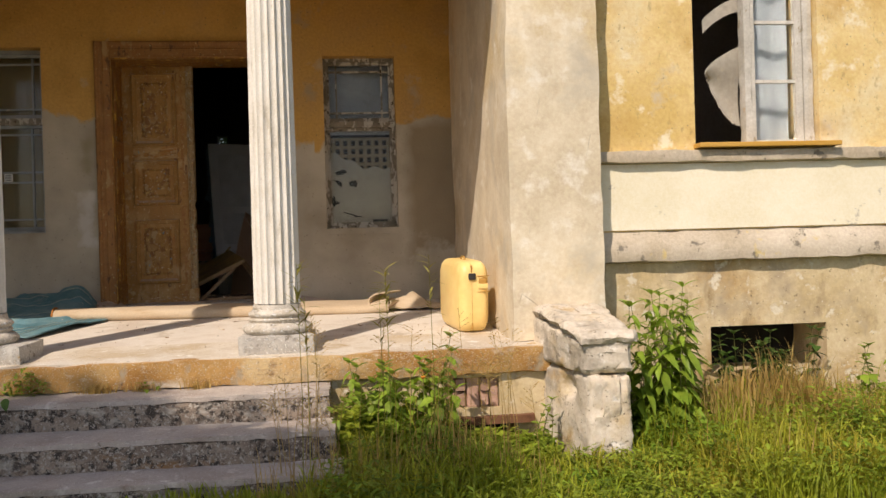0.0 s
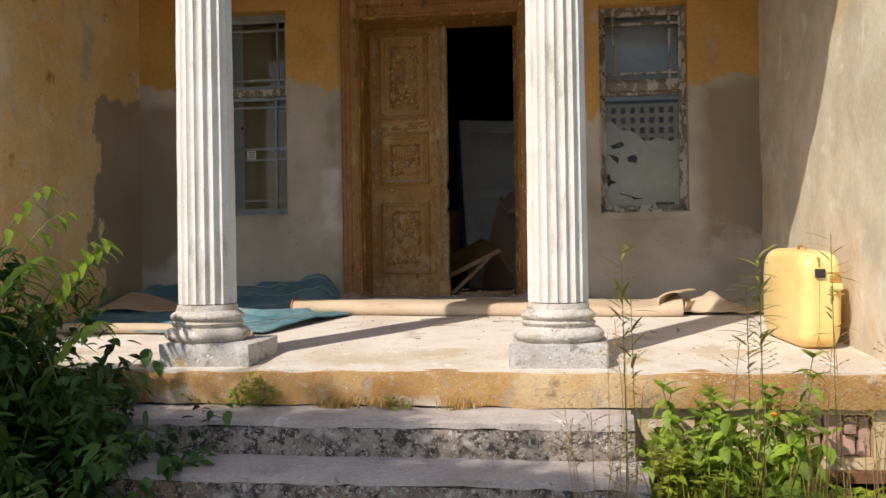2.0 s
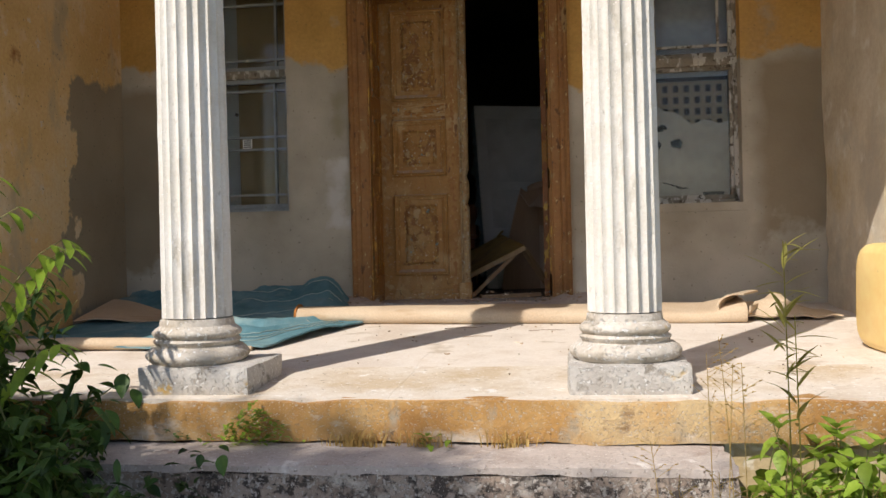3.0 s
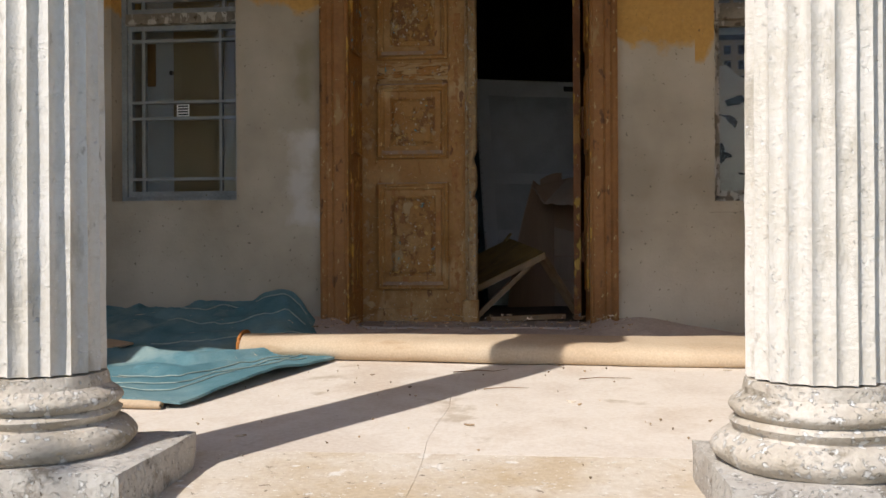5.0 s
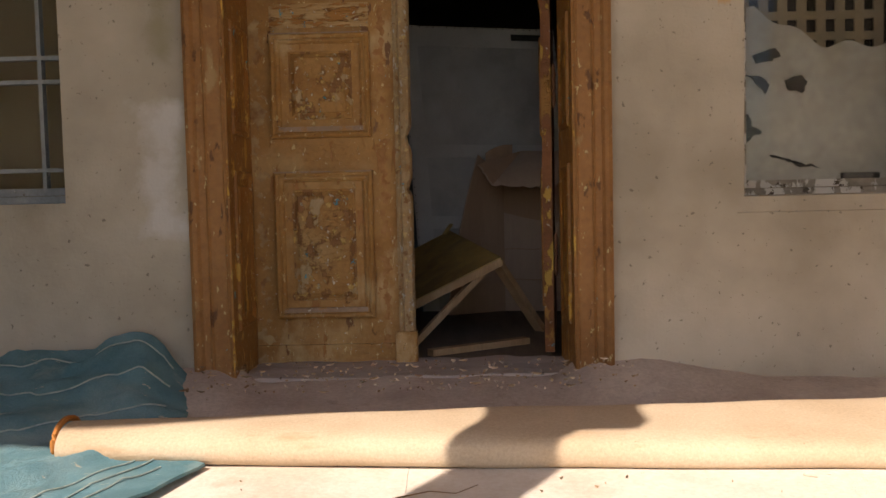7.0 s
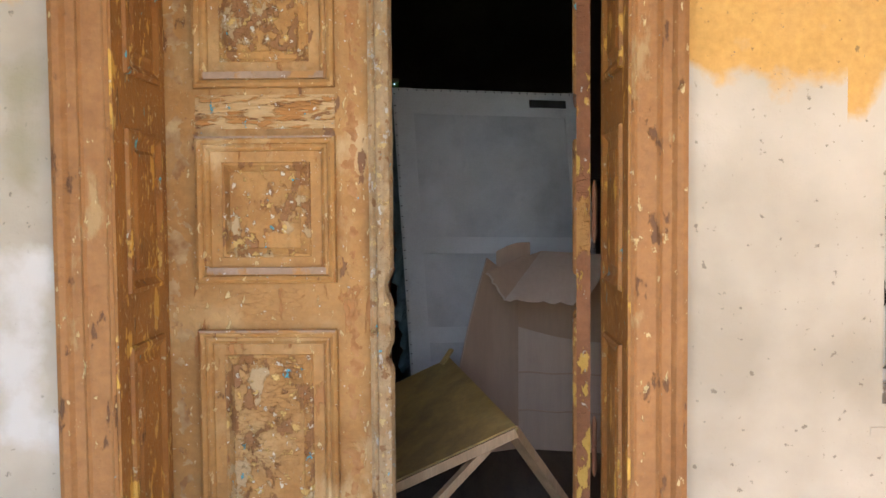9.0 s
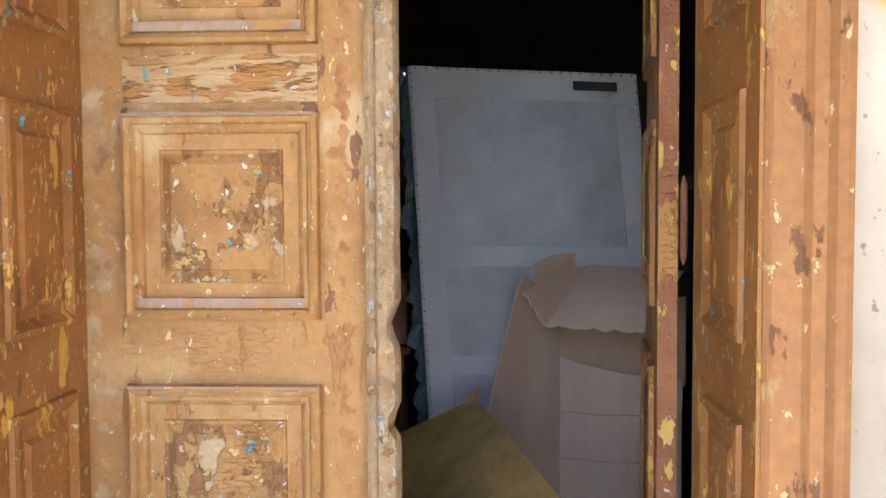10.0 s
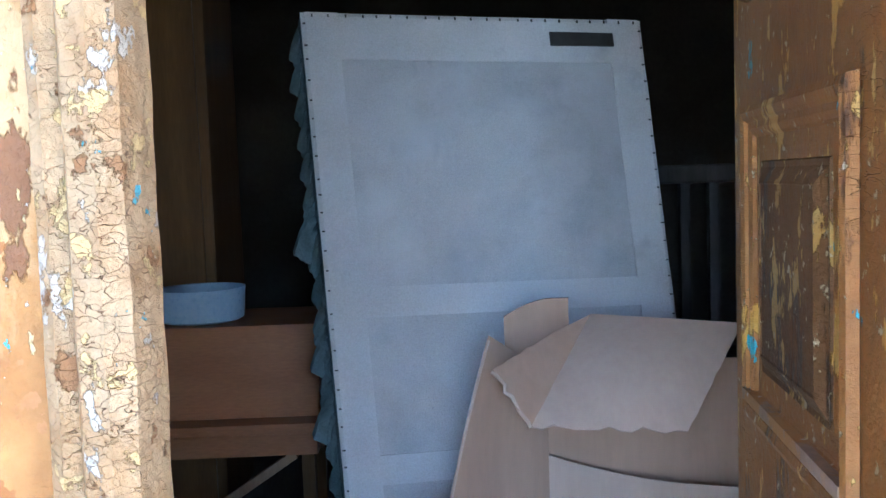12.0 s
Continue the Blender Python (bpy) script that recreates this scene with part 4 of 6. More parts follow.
def door_leaf():
    y = 0.40
    t = thing("door_leaf", (-0.25, y, 0.172), "closed panelled door leaf with peeling ochre-brown paint", "door", kind="structure")
    t.name = "door_1"
    body = part("body", box(-0.602, 0.070, y, y + 0.045, 0.172, 2.54), M_DOOR, t, "peeling ochre-brown boards")
    for z0, z1 in ((0.371, 1.010), (1.151, 1.598), (1.742, 2.46)):
        p = part("panel", moulding(-0.495, -0.066, z0, z1, RINGS, lambda u, v, h: (u, y - h - 0.002, v)), M_DOOR, t, "moulded frame")
        part("field", moulding(-0.495 + 0.078, -0.066 - 0.078, z0 + 0.078, z1 - 0.078, [(0.0, 0.0), (0.003, 0.005), (0.010, 0.004), (0.030, 0.016), (0.032, 0.014)], lambda u, v, h: (u, y - h, v)), M_DOOR_WORN, p, "badly flaked panel field")
        part("dust_ledge", box(-0.488, -0.073, y - 0.0295, y - 0.020, z1 - 0.0075, z1 - 0.0015), M_DUSTY, p, "dusty ledge")
        part("dust_ledge", box(-0.462, -0.099, y - 0.020, y - 0.002, z0 + 0.028, z0 + 0.048), M_DUSTY, p, "dusty ledge")
    part("bare_rail", box(-0.492, -0.068, y - 0.0035, y + 0.01, 1.620, 1.722), M_BARE, t, "bare flaked wood strip")
    prof = [(0.0, 0.0), (0.0, -0.022), (0.010, -0.03), (0.02, -0.022), (0.026, -0.034), (0.046, -0.042), (0.062, -0.034), (0.068, -0.018), (0.072, 0.0)]
    b = bmesh.new()
    zs = [0.30 + 2.24 * i / 90 for i in range(91)]
    rows = []
    for z in zs:
        nick = 0.003 * max(0.0, noise.noise(Vector((0.3, 2.0, z * 9.0))))
        for c, w in ((1.14, 0.05), (0.93, 0.035)):
            nick += 0.022 * max(0.0, 1 - abs(z - c) / w)
        rows.append([b.verts.new((0.034 + u - (nick if u > 0.05 else 0) + 0.0015 * noise.noise(Vector((u * 40, 1, z * 45))), y + v + 0.002 * noise.noise(Vector((u * 40, 7, z * 25))), z)) for u, v in prof])
    for a, c in zip(rows, rows[1:]):
        for i in range(len(prof) - 1):
            b.faces.new((a[i], a[i + 1], c[i + 1], c[i]))
        b.faces.new((a[-1], a[0], c[0], c[-1]))
    b.faces.new(rows[0])
    b.faces.new(rows[-1][::-1])
    part("astragal", b, M_EDGE_WORN, t, "chipped moulded meeting strip")
    part("astragal_foot", box(0.018, 0.112, y - 0.055, y + 0.02, 0.172, 0.312, 0.008), M_DOOR, t)
    part("bottom_rail", box(-0.60, 0.02, y - 0.012, y + 0.02, 0.176, 0.258, 0.004), M_DOOR, t)
    return t


door_leaf()


def open_leaf():
    hinge, end = Vector((0.676, 0.50, 0)), Vector((0.768, 1.19, 0))
    d = (end - hinge).normalized()
    n = Vector((-d.y, d.x, 0))
    length = (end - hinge).length
    at = lambda u, v, h: hinge + d * u + n * h + Vector((0, 0, v))
    t = thing("door_2", hinge + Vector((0, 0, 0.186)), "door leaf swung open into the hall, worn brown paint", "door", kind="structure")

    def slab(u0, u1, h0, h1, z0, z1):
        b = bmesh.new()
        vs = [b.verts.new(at(u, z, h)) for u in (u0, u1) for h in (h0, h1) for z in (z0, z1)]
        for f in ((0, 1, 3, 2), (4, 6, 7, 5), (0, 4, 5, 1), (2, 3, 7, 6), (0, 2, 6, 4), (1, 5, 7, 3)):
            b.faces.new([vs[i] for i in f])
        return b
    part("body", slab(0.004, length, -0.036, 0.0, 0.186, 2.54), M_DOOR_DARK, t)
    part("edge", slab(-0.004, 0.006, -0.040, 0.003, 0.186, 2.54), M_REDBROWN, t, "red-brown chipped hinge edge")
    for z0, z1 in ((0.371, 1.010), (1.151, 1.598), (1.742, 2.46)):
        p = part("panel", moulding(0.135, length - 0.135 + 0.03, z0, z1, RINGS, lambda u, v, h: at(u, v, 0.55 * h + 0.002)), M_DOOR_DARK, t, "moulded frame")
        part("field", moulding(0.135 + 0.078, length - 0.105 - 0.078, z0 + 0.078, z1 - 0.078, [(0.0, 0.0), (0.003, 0.005), (0.010, 0.004), (0.030, 0.014), (0.032, 0.012)], lambda u, v, h: at(u, v, h)), M_FIELD_DARK, p, "dark flaked panel field")
        part("dust_ledge", slab(0.15, length - 0.12, 0.004, 0.018, z0 + 0.028, z0 + 0.044), M_DUSTY, p, "dusty ledge")
    for z in (0.62, 1.36, 2.2):
        part("hinge", lathe([(0.001, z - 0.10), (0.006, z - 0.085), (0.0085, z - 0.07), (0.0085, z - 0.003), (0.007, z - 0.002), (0.007, z + 0.002), (0.0085, z + 0.003), (0.0085, z + 0.07), (0.006, z + 0.085), (0.001, z + 0.10)], 0.727, 0.488, 12), M_RUST, t, "rusty pin hinge", True)
    return t


open_leaf()

casing = thing("door_casing", (0.07, 0, 0.2), "wide moulded door surround with peeling ochre paint", "door frame", kind="structure")


def architrave(x0, x1, z0, z1, prof, along):
    """A moulded board: profile (across, proud) run straight; along 'z' from z0 to z1 or 'x' from x0 to x1."""
    b = bmesh.new()
    if along == "z":
        ends = [[b.verts.new((x0 + (x1 - x0) * u, -v, z)) for u, v in prof] for z in (z0, z1)]
    else:
        ends = [[b.verts.new((x, -v, z0 + (z1 - z0) * u)) for u, v in prof] for x in (x0, x1)]
    n = len(prof)
    for i in range(n):
        b.faces.new((ends[0][i], ends[0][(i + 1) % n], ends[1][(i + 1) % n], ends[1][i]))
    b.faces.new(ends[0][::-1])
    b.faces.new(ends[1])
    return b


PROF = [(0, -0.02), (0, 0.018), (0.05, 0.024), (0.10, 0.02), (0.45, 0.021), (0.50, 0.028), (0.56, 0.021), (0.72, 0.023), (0.80, 0.036), (0.90, 0.042), (1.0, 0.034), (1.0, -0.02)]
part("left_board", architrave(DX0 + 0.004, -0.741, 0.20, DZ1 + 0.15, PROF, "z"), M_CASING, casing)
part("right_board", architrave(DX1 - 0.004, 0.889, 0.20, DZ1 + 0.15, PROF, "z"), M_CASING, casing)
part("head_board", architrave(DX0 + 0.004, DX1 - 0.004, DZ1 - 0.004, DZ1 + 0.15, PROF, "x"), M_CASING, casing)
for x, s, m in ((DX0, 1, M_DOOR_DARK), (DX1, -1, M_DOOR_DARK)):
    lining = part("lining", box(min(x, x + s * 0.012), max(x, x + s * 0.012), -0.015, 0.44 if s < 0 else 0.399, 0.17, DZ1), m, casing, "panelled jamb lining")
    for z0, z1 in ((0.371, 1.010), (1.151, 1.598), (1.742, 2.46)):
        part("panel", moulding(0.06, 0.33, z0, z1, [(0.0, 0.0), (0.003, 0.010), (0.014, 0.013), (0.026, 0.006), (0.034, 0.001), (0.055, 0.001), (0.066, 0.008)], lambda u, v, h: (x + s * (0.013 + h), u, v)), m, lining)
part("head_lining", box(DX0, DX1, -0.01, 0.44, DZ1 - 0.014, DZ1), M_DOOR_DARK, casing)
part("threshold", rough_box(DX0 - 0.01, DX1 + 0.01, 0.06, 0.47, 0.10, 0.182, 0.05, 0.006, 9), M_SILL, casing, "grey worn wooden threshold", True)


# trodden dirt and broken cement banked up before the door
def mound():
    b = bmesh.new()
    nx, ny = 90, 24
    xs = [-1.02 + 3.55 * i / nx for i in range(nx + 1)]
    grid = []
    for x in xs:
        row = []
        for j in range(ny + 1):
            y = -0.62 + 0.70 * j / ny
            f = j / ny
            inside = max(0.0, min(1.0, (x + 0.66) / 0.14)) * max(0.0, min(1.0, (0.81 - x) / 0.14))
            crest = 0.265 - 0.095 * inside
            if x > 1.0:
                crest -= 0.10 * min(1, (x - 1.0) / 0.5)
            if x < -0.85:
                crest -= 0.05
            base = floor_z(y) - 0.004
            rise = f ** 1.6
            z = base + (crest - base) * rise + 0.012 * noise.noise(Vector((x * 5, y * 5, 3))) * (0.3 + f) + 0.004 * noise.noise(Vector((x * 25, y * 25, 3)))
            edge = min(1.0, (x + 1.02) / 0.2, (2.53 - x) / 0.9)
            row.append(b.verts.new((x, y, base - 0.01 + (z - base + 0.01) * max(0.0, edge))))
        grid.append(row)
    for i in range(nx):
        for j in range(ny):
            b.faces.new((grid[i][j], grid[i + 1][j], grid[i + 1][j + 1], grid[i][j + 1]))
    return b


whole("dirt_ramp", mound(), M_DIRT, "bank of trodden reddish dirt before the doorway", "dirt", "structure", smooth=True)


# ---- windows of the porch ----
def window(name, opening, y, mat, lower_bars, label):
    x0, x1, z0, z1 = opening
    t = thing(name, ((x0 + x1) / 2, y, z0), label, "window", kind="structure")
    mid = z0 + (z1 - z0) * 0.61
    fr = part("window_frame", box(x0, x0 + 0.03, y - 0.03, y + 0.05, z0, z1), mat, t)
    part("window_frame", box(x1 - 0.03, x1, y - 0.03, y + 0.05, z0, z1), mat, t)
    part("window_frame", box(x0 + 0.03, x1 - 0.03, y - 0.03, y + 0.05, z1 - 0.035, z1), mat, t)
    part("window_sill", box(x0 + 0.03, x1 - 0.03, y - 0.045, y + 0.05, z0, z0 + 0.03, 0.004), mat, t)
    tr = part("transom", rough_box(x0 + 0.03, x1 - 0.03, y - 0.045, y + 0.05, mid - 0.03, mid + 0.035, 0.03, 0.003, 12), M_FLAKED, t, "flaking moulded transom")

    def sash(za, zb, bars_x, bars_z):
        s = part("sash", box(x0 + 0.032, x0 + 0.055, y - 0.012, y + 0.03, za, zb), mat, t)
        for a in ((x1 - 0.055, x1 - 0.032, za, zb), (x0 + 0.055, x1 - 0.055, za, za + 0.03), (x0 + 0.055, x1 - 0.055, zb - 0.028, zb)):
            part("sash_rail", box(a[0], a[1], y - 0.012, y + 0.03, a[2], a[3]), mat, s)
        for x in bars_x:
            part("glazing_bar", box(x - 0.008, x + 0.008, y - 0.010, y + 0.025, za + 0.03, zb - 0.028), mat, s)
        for z in bars_z:
            part("glazing_bar", box(x0 + 0.055, x1 - 0.055, y - 0.012, y + 0.023, z - 0.008, z + 0.008), mat, s)
        g = part("pane", box(x0 + 0.05, x1 - 0.05, y + 0.006, y + 0.010, za + 0.01, zb - 0.01), M_GLASS, s)
        g.visible_shadow = False
    w = x1 - x0
    sash(mid + 0.037, z1 - 0.037, [x0 + 0.125, x1 - 0.125], [mid + 0.12, z1 - 0.13])
    h = mid - 0.032 - (z0 + 0.032)
    if lower_bars:
        sash(z0 + 0.032, mid - 0.032, [x0 + 0.125, x1 - 0.145], [z0 + 0.135, z0 + 0.490, z0 + 0.585, mid - 0.12])
    else:
        sash(z0 + 0.032, mid - 0.032, [], [])
    return t


window("window_1", LW, 0.16, M_GREYWOOD, True, "grey-painted casement window with small edge panes")
window("window_2", RW, 0.16, M_FLAKED, False, "flaking white casement window with a torn sheet behind it")
b = bmesh.new()
vs = [b.verts.new(p) for p in ((RW[0] - 0.03, -0.004, 0.80), (RW[1] + 0.03, -0.004, 0.80), (RW[1], 0.13, 0.875), (RW[0], 0.13, 0.875), (RW[0] - 0.03, -0.004, 0.78), (RW[1] + 0.03, -0.004, 0.78), (RW[1], 0.13, 0.86), (RW[0], 0.13, 0.86))]
for f in ((0, 1, 2, 3), (4, 7, 6, 5), (0, 4, 5, 1), (2, 6, 7, 3), (0, 3, 7, 4), (1, 5, 6, 2)):
    b.faces.new([vs[i] for i in f])
whole("sill_2", b, M_WALL, "plastered sloping window sill", "sill", "structure")

label_ = thing("sticker", (-1.60, 0.162, 1.427), "small white printed label stuck on the window", "sticker")
part("paper", box(-1.640, -1.565, 0.1605, 0.1625, 1.397, 1.467), M_LABEL, label_)
for k in range(4):
    part("print_bar", box(-1.632, -1.573, 0.1585, 0.1604, 1.404 + 0.016 * k, 1.412 + 0.016 * k), M_INK, label_)

blind = thing("window_blind", (-1.5, 0.3, 2.7), "brown roller blind hanging inside the window", "blind")
part("cloth", sheet(lambda u, v: (-1.72 + 0.52 * u, 0.31 + 0.006 * math.sin(u * 9), 0.85 + 1.95 * v), 10, 4, 0.004), M_CURTAIN, blind)
part("rod", tube([(-2.0, 0.31, 2.81), (-1.15, 0.31, 2.81)], 0.014, seg=10), M_DARKWOOD, blind)
board = thing("pale_panel", (-1.85, 0.42, 0.17), "pale grey door panel standing inside the window", "panel")
part("board", box(-2.02, -1.60, 0.40, 0.43, 0.165, 2.7, 0.004), M_PALE, board)
part("slot", box(-1.93, -1.87, 0.394, 0.402, 1.62, 1.88), M_DARKWOOD, board)
part("lock", tube([(-1.77, 0.390, 1.70), (-1.77, 0.402, 1.70)], 0.014, seg=10), M_BLACK, board)

# torn white sheet and perforated board behind the other window
ws = thing("torn_sheet", (1.72, 0.2, 0.93), "torn white plastic sheet pinned behind the window", "plastic sheet")


def sheet_top(u):
    return 1.62 if u < 0.1 else 1.62 - 0.155 * min(1, (u - 0.1) / 0.45) + 0.015 * math.sin(u * 20)


part("sheet", sheet(lambda u, v: (1.43 + 0.64 * u, 0.205 + 0.010 * noise.noise(Vector((u * 4, v * 5, 1))), 0.90 + (sheet_top(u) - 0.90) * v), 26, 26, 0.002), M_SHEET, ws, smooth=True)


def tear(points, y=0.186):
    b = bmesh.new()
    fine = []
    for (xa, za), (xb, zb) in zip(points, points[1:] + points[:1]):
        for k in range(4):
            f = k / 4
            q = Vector((xa * 37, za * 37, k * 1.7))
            fine.append((xa + (xb - xa) * f + 0.009 * noise.noise(q), za + (zb - za) * f + 0.009 * noise.noise(q + Vector((5, 5, 5)))))
    points = fine
    fr = [b.verts.new((x + 0.025, y, z - 0.005)) for x, z in points]
    bk = [b.verts.new((x + 0.025, y + 0.006, z - 0.005)) for x, z in points]
    b.faces.new(fr)
    b.faces.new(bk[::-1])
    for i in range(len(fr)):
        j = (i + 1) % len(fr)
        b.faces.new((fr[i], bk[i], bk[j], fr[j]))
    return b


for pts in (((1.43, 1.36), (1.50, 1.35), (1.54, 1.31), (1.52, 1.28), (1.47, 1.33)), ((1.60, 1.33), (1.66, 1.35), (1.69, 1.32), (1.67, 1.28), (1.61, 1.29)),
            ((1.42, 1.16), (1.45, 1.20), (1.47, 1.15), (1.51, 1.12), (1.46, 1.10), (1.44, 1.08)), ((1.53, 1.03), (1.62, 1.015), (1.66, 1.0), (1.75, 0.975), (1.66, 0.985), (1.60, 1.005)),
            ((1.47, 1.43), (1.56, 1.46), (1.58, 1.43), (1.55, 1.41), (1.48, 1.40))):
    # near-black patches laid on the sheet for the shade in its tears
    part("tear", tear(pts), M_GAP_SHADE, ws, "near-black patch standing for the shade in a torn hole")
part("clip", box(1.85, 2.00, 0.175, 0.195, 0.918, 0.948, 0.003), M_BLACK, ws, "black plastic clip")
lat = thing("perforated_board", (1.72, 0.26, 0.93), "brown board punched with rows of slots", "board")
holes = []
for r in range(4):
    for c in range(8):
        holes.append((1.425 + 0.078 * c, 1.465 + 0.078 * c, 1.44 + 0.085 * r, 1.492 + 0.085 * r))
part("board", wall_with_openings(1.39, 2.05, 0.26, 0.272, 0.88, 1.775, holes), M_LATTICE, lat)
# added near-black sheet, the shade seen through the slots
part("backing", box(1.3, 2.15, 0.30, 0.32, 0.8, 2.7), M_GAP_SHADE, lat, "near-black sheet standing for the shade behind the slots")

# plain sheet added behind the upper panes for their grey-blue colour
up = thing("upper_sheet", (1.75, 0.24, 1.9), "plain blue-grey sheet behind the upper panes", "paper")
part("paper", sheet(lambda u, v: (1.42 + 0.66 * u, 0.235 + 0.006 * noise.noise(Vector((u * 5, v * 5, 8))), 1.80 + 0.72 * v), 14, 14, 0.002), M_BLUESHEET, up, smooth=True)

# ---- window of the wing ----
wt = thing("window_3", (4.5, WY + 0.1, 1.33), "old white casement window, one side missing its pane", "window", kind="structure")
for a in ((4.03, 4.045, 1.33, 3.3), (4.88, 4.955, 1.33, 3.3), (4.435, 4.49, 1.33, 3.3)):
    part("window_frame", rough_box(a[0], a[1], WY + 0.06, WY + 0.16, a[2], a[3], 0.05, 0.004, 9), M_WHITEWOOD, wt)
for z in (1.345, 1.778, 2.205, 2.63, 3.05):
    part("glazing_bar", box(4.52, 4.825, WY + 0.08, WY + 0.11, z - 0.012, z + 0.012), M_WHITEWOOD, wt)
part("sash", box(4.49, 4.52, WY + 0.07, WY + 0.12, 1.335, 3.3, 0.004), M_WHITEWOOD, wt)
part("sash", box(4.825, 4.878, WY + 0.07, WY + 0.12, 1.335, 3.3, 0.004), M_WHITEWOOD, wt)
pane = part("pane", box(4.51, 4.84, WY + 0.094, WY + 0.098, 1.34, 3.3), M_GLASS, wt)
pane.visible_shadow = False
whole("sill_3", box(4.015, 5.06, WY - 0.12, WY + 0.05, 1.292, 1.325, 0.006), M_YELLOWBOARD, "yellow-stained wooden sill board", "sill", "structure")
pap = thing("torn_paper", (4.2, WY + 0.25, 1.4), "torn white paper hanging in the open window", "paper")


def torn(u, v):
    lo = 1.48 + 0.32 * (1 - u) ** 2 + 0.03 * noise.noise(Vector((u * 14, 0, 0)))
    return (4.225 + 0.24 * u - 0.05 * v * v * (v > 0.6) * (1 - u) + 0.05 * max(0.0, v - 0.7) * (1 - u), WY + 0.22 + 0.03 * math.sin(v * 5), lo + (1.86 + 0.20 * u ** 0.6 - lo) * v)


part("paper", sheet(torn, 24, 12, 0.002), M_SHEET, pap, smooth=True)
part("paper_strip", sheet(lambda u, v: (4.20 + 0.28 * u, WY + 0.23, 2.16 + 0.28 * u - 0.12 * u * u + 0.10 * v), 12, 3, 0.002), M_SHEET, pap, smooth=True)
# cloth added behind the pane to carry its bluish reflection as colour
cur = thing("reflection_cloth", (4.7, WY + 0.3, 1.3), "added cloth behind the window glass, coloured like the pane's bluish reflection", "curtain")
part("cloth", sheet(lambda u, v: (4.50 + 0.36 * u, WY + 0.26 + 0.012 * math.sin(u * 9 + v * 3), 1.36 + 1.94 * v), 24, 14, 0.003), M_PANE_REFLECTION, cur, smooth=True)
whole("wall_wing_room", box(3.4, 9.0, 0.6, 0.7, 0.6, 3.9), M_ROOM, "dim room wall", "wall", "structure")
whole("floor_wing_room", box(3.4, 9.0, WY + 0.5, 0.6, 0.60, 0.72), M_ROOM, "dim room floor", "floor", "structure")
whole("ceiling_wing_room", box(3.4, 9.0, WY + 0.5, 0.6, 3.7, 3.9), M_ROOM, "dim room ceiling", "ceiling", "structure")
whole("wall_wing_end", box(9.0, 9.2, WY, 0.7, GROUND - 0.2, 3.9), M_WING, "yellow limewashed wall", "wall", "structure")

# ---- things on the porch ----
roll = thing("carpet_roll", (0.4, -0.8, 0.1), "tan-backed rolled carpet lying across the porch", "carpet")


def roll_mesh():
    b = bmesh.new()
    n, seg = 60, 26
    rings = []
    for i in range(n + 1):
        u = i / n
        x = -0.93 + 2.85 * u
        yf = -0.825 - 0.165 * u
        w = 0.075 + 0.185 * u
        h = 0.060 - 0.014 * u + 0.025 * max(0.0, (u - 0.93) / 0.07)
        e = 1.0 - 0.62 * min(1.0, u * 2.2)
        cz = floor_z(yf) + h - 0.004
        ring = []
        for k in range(seg):
            a = 2 * math.pi * k / seg
            yy = yf + w + math.copysign(abs(math.cos(a)) ** e, math.cos(a)) * (w + 0.03)
            zz = cz + math.copysign(abs(math.sin(a)) ** (0.5 + 0.5 * e), math.sin(a)) * h + 0.045 * (yy - yf - w)
            zz = max(zz, floor_z(yy) + 0.002)
            q = Vector((x * 3, yy * 6, zz * 6))
            ring.append(b.verts.new((x, yy + 0.006 * noise.noise(q), zz + 0.006 * noise.noise(q + Vector((9, 0, 0))))))
        rings.append(ring)
    for r0, r1 in zip(rings, rings[1:]):
        for k in range(seg):
            b.faces.new((r0[k], r0[(k + 1) % seg], r1[(k + 1) % seg], r1[k]))
    b.faces.new(rings[0][::-1])
    b.faces.new(rings[-1])
    return b


part("backing", roll_mesh(), M_BACKING, roll, "", True)
end = [(-0.934 - 0.012, -0.80 + 0.075 + math.cos(a) * 0.098, floor_z(-0.8) + 0.062 + math.sin(a) * 0.058) for a in [2 * math.pi * k / 24 for k in range(25)]]
part("end_edge", tube(end, 0.010, seg=6), M_ROLLEND, roll, "frayed orange end", True)
part("curled_end", sheet(lambda u, v: (1.86 + 0.10 * v + 0.125 * math.cos(1.2 + u * 5.2) * (1 - 0.35 * u) + 0.05 * v, -0.98 + 0.34 * v, floor_z(-0.8) + 0.088 + 0.080 * math.sin(1.2 + u * 5.2) * (1 - 0.35 * u)), 28, 6, 0.011), M_BACKING, roll, "curled end", True)
part("crumpled_tail", sheet(lambda u, v: (1.93 + 0.56 * u, -0.93 + 0.38 * v, floor_z(-0.75) + 0.02 + 0.08 * (1 - u) * math.sin(v * 3.1) + 0.13 * math.exp(-(abs(u - 0.42) / 0.15) ** 1.4) * v + 0.02 * noise.noise(Vector((u * 6, v * 6, 3)))), 20, 14, 0.010), M_BACKING, roll, "crumpled tail", True)

carpet = thing("teal_carpet", (-1.5, -0.9, 0.1), "crumpled teal carpet with pale flecks, tan backing", "carpet")


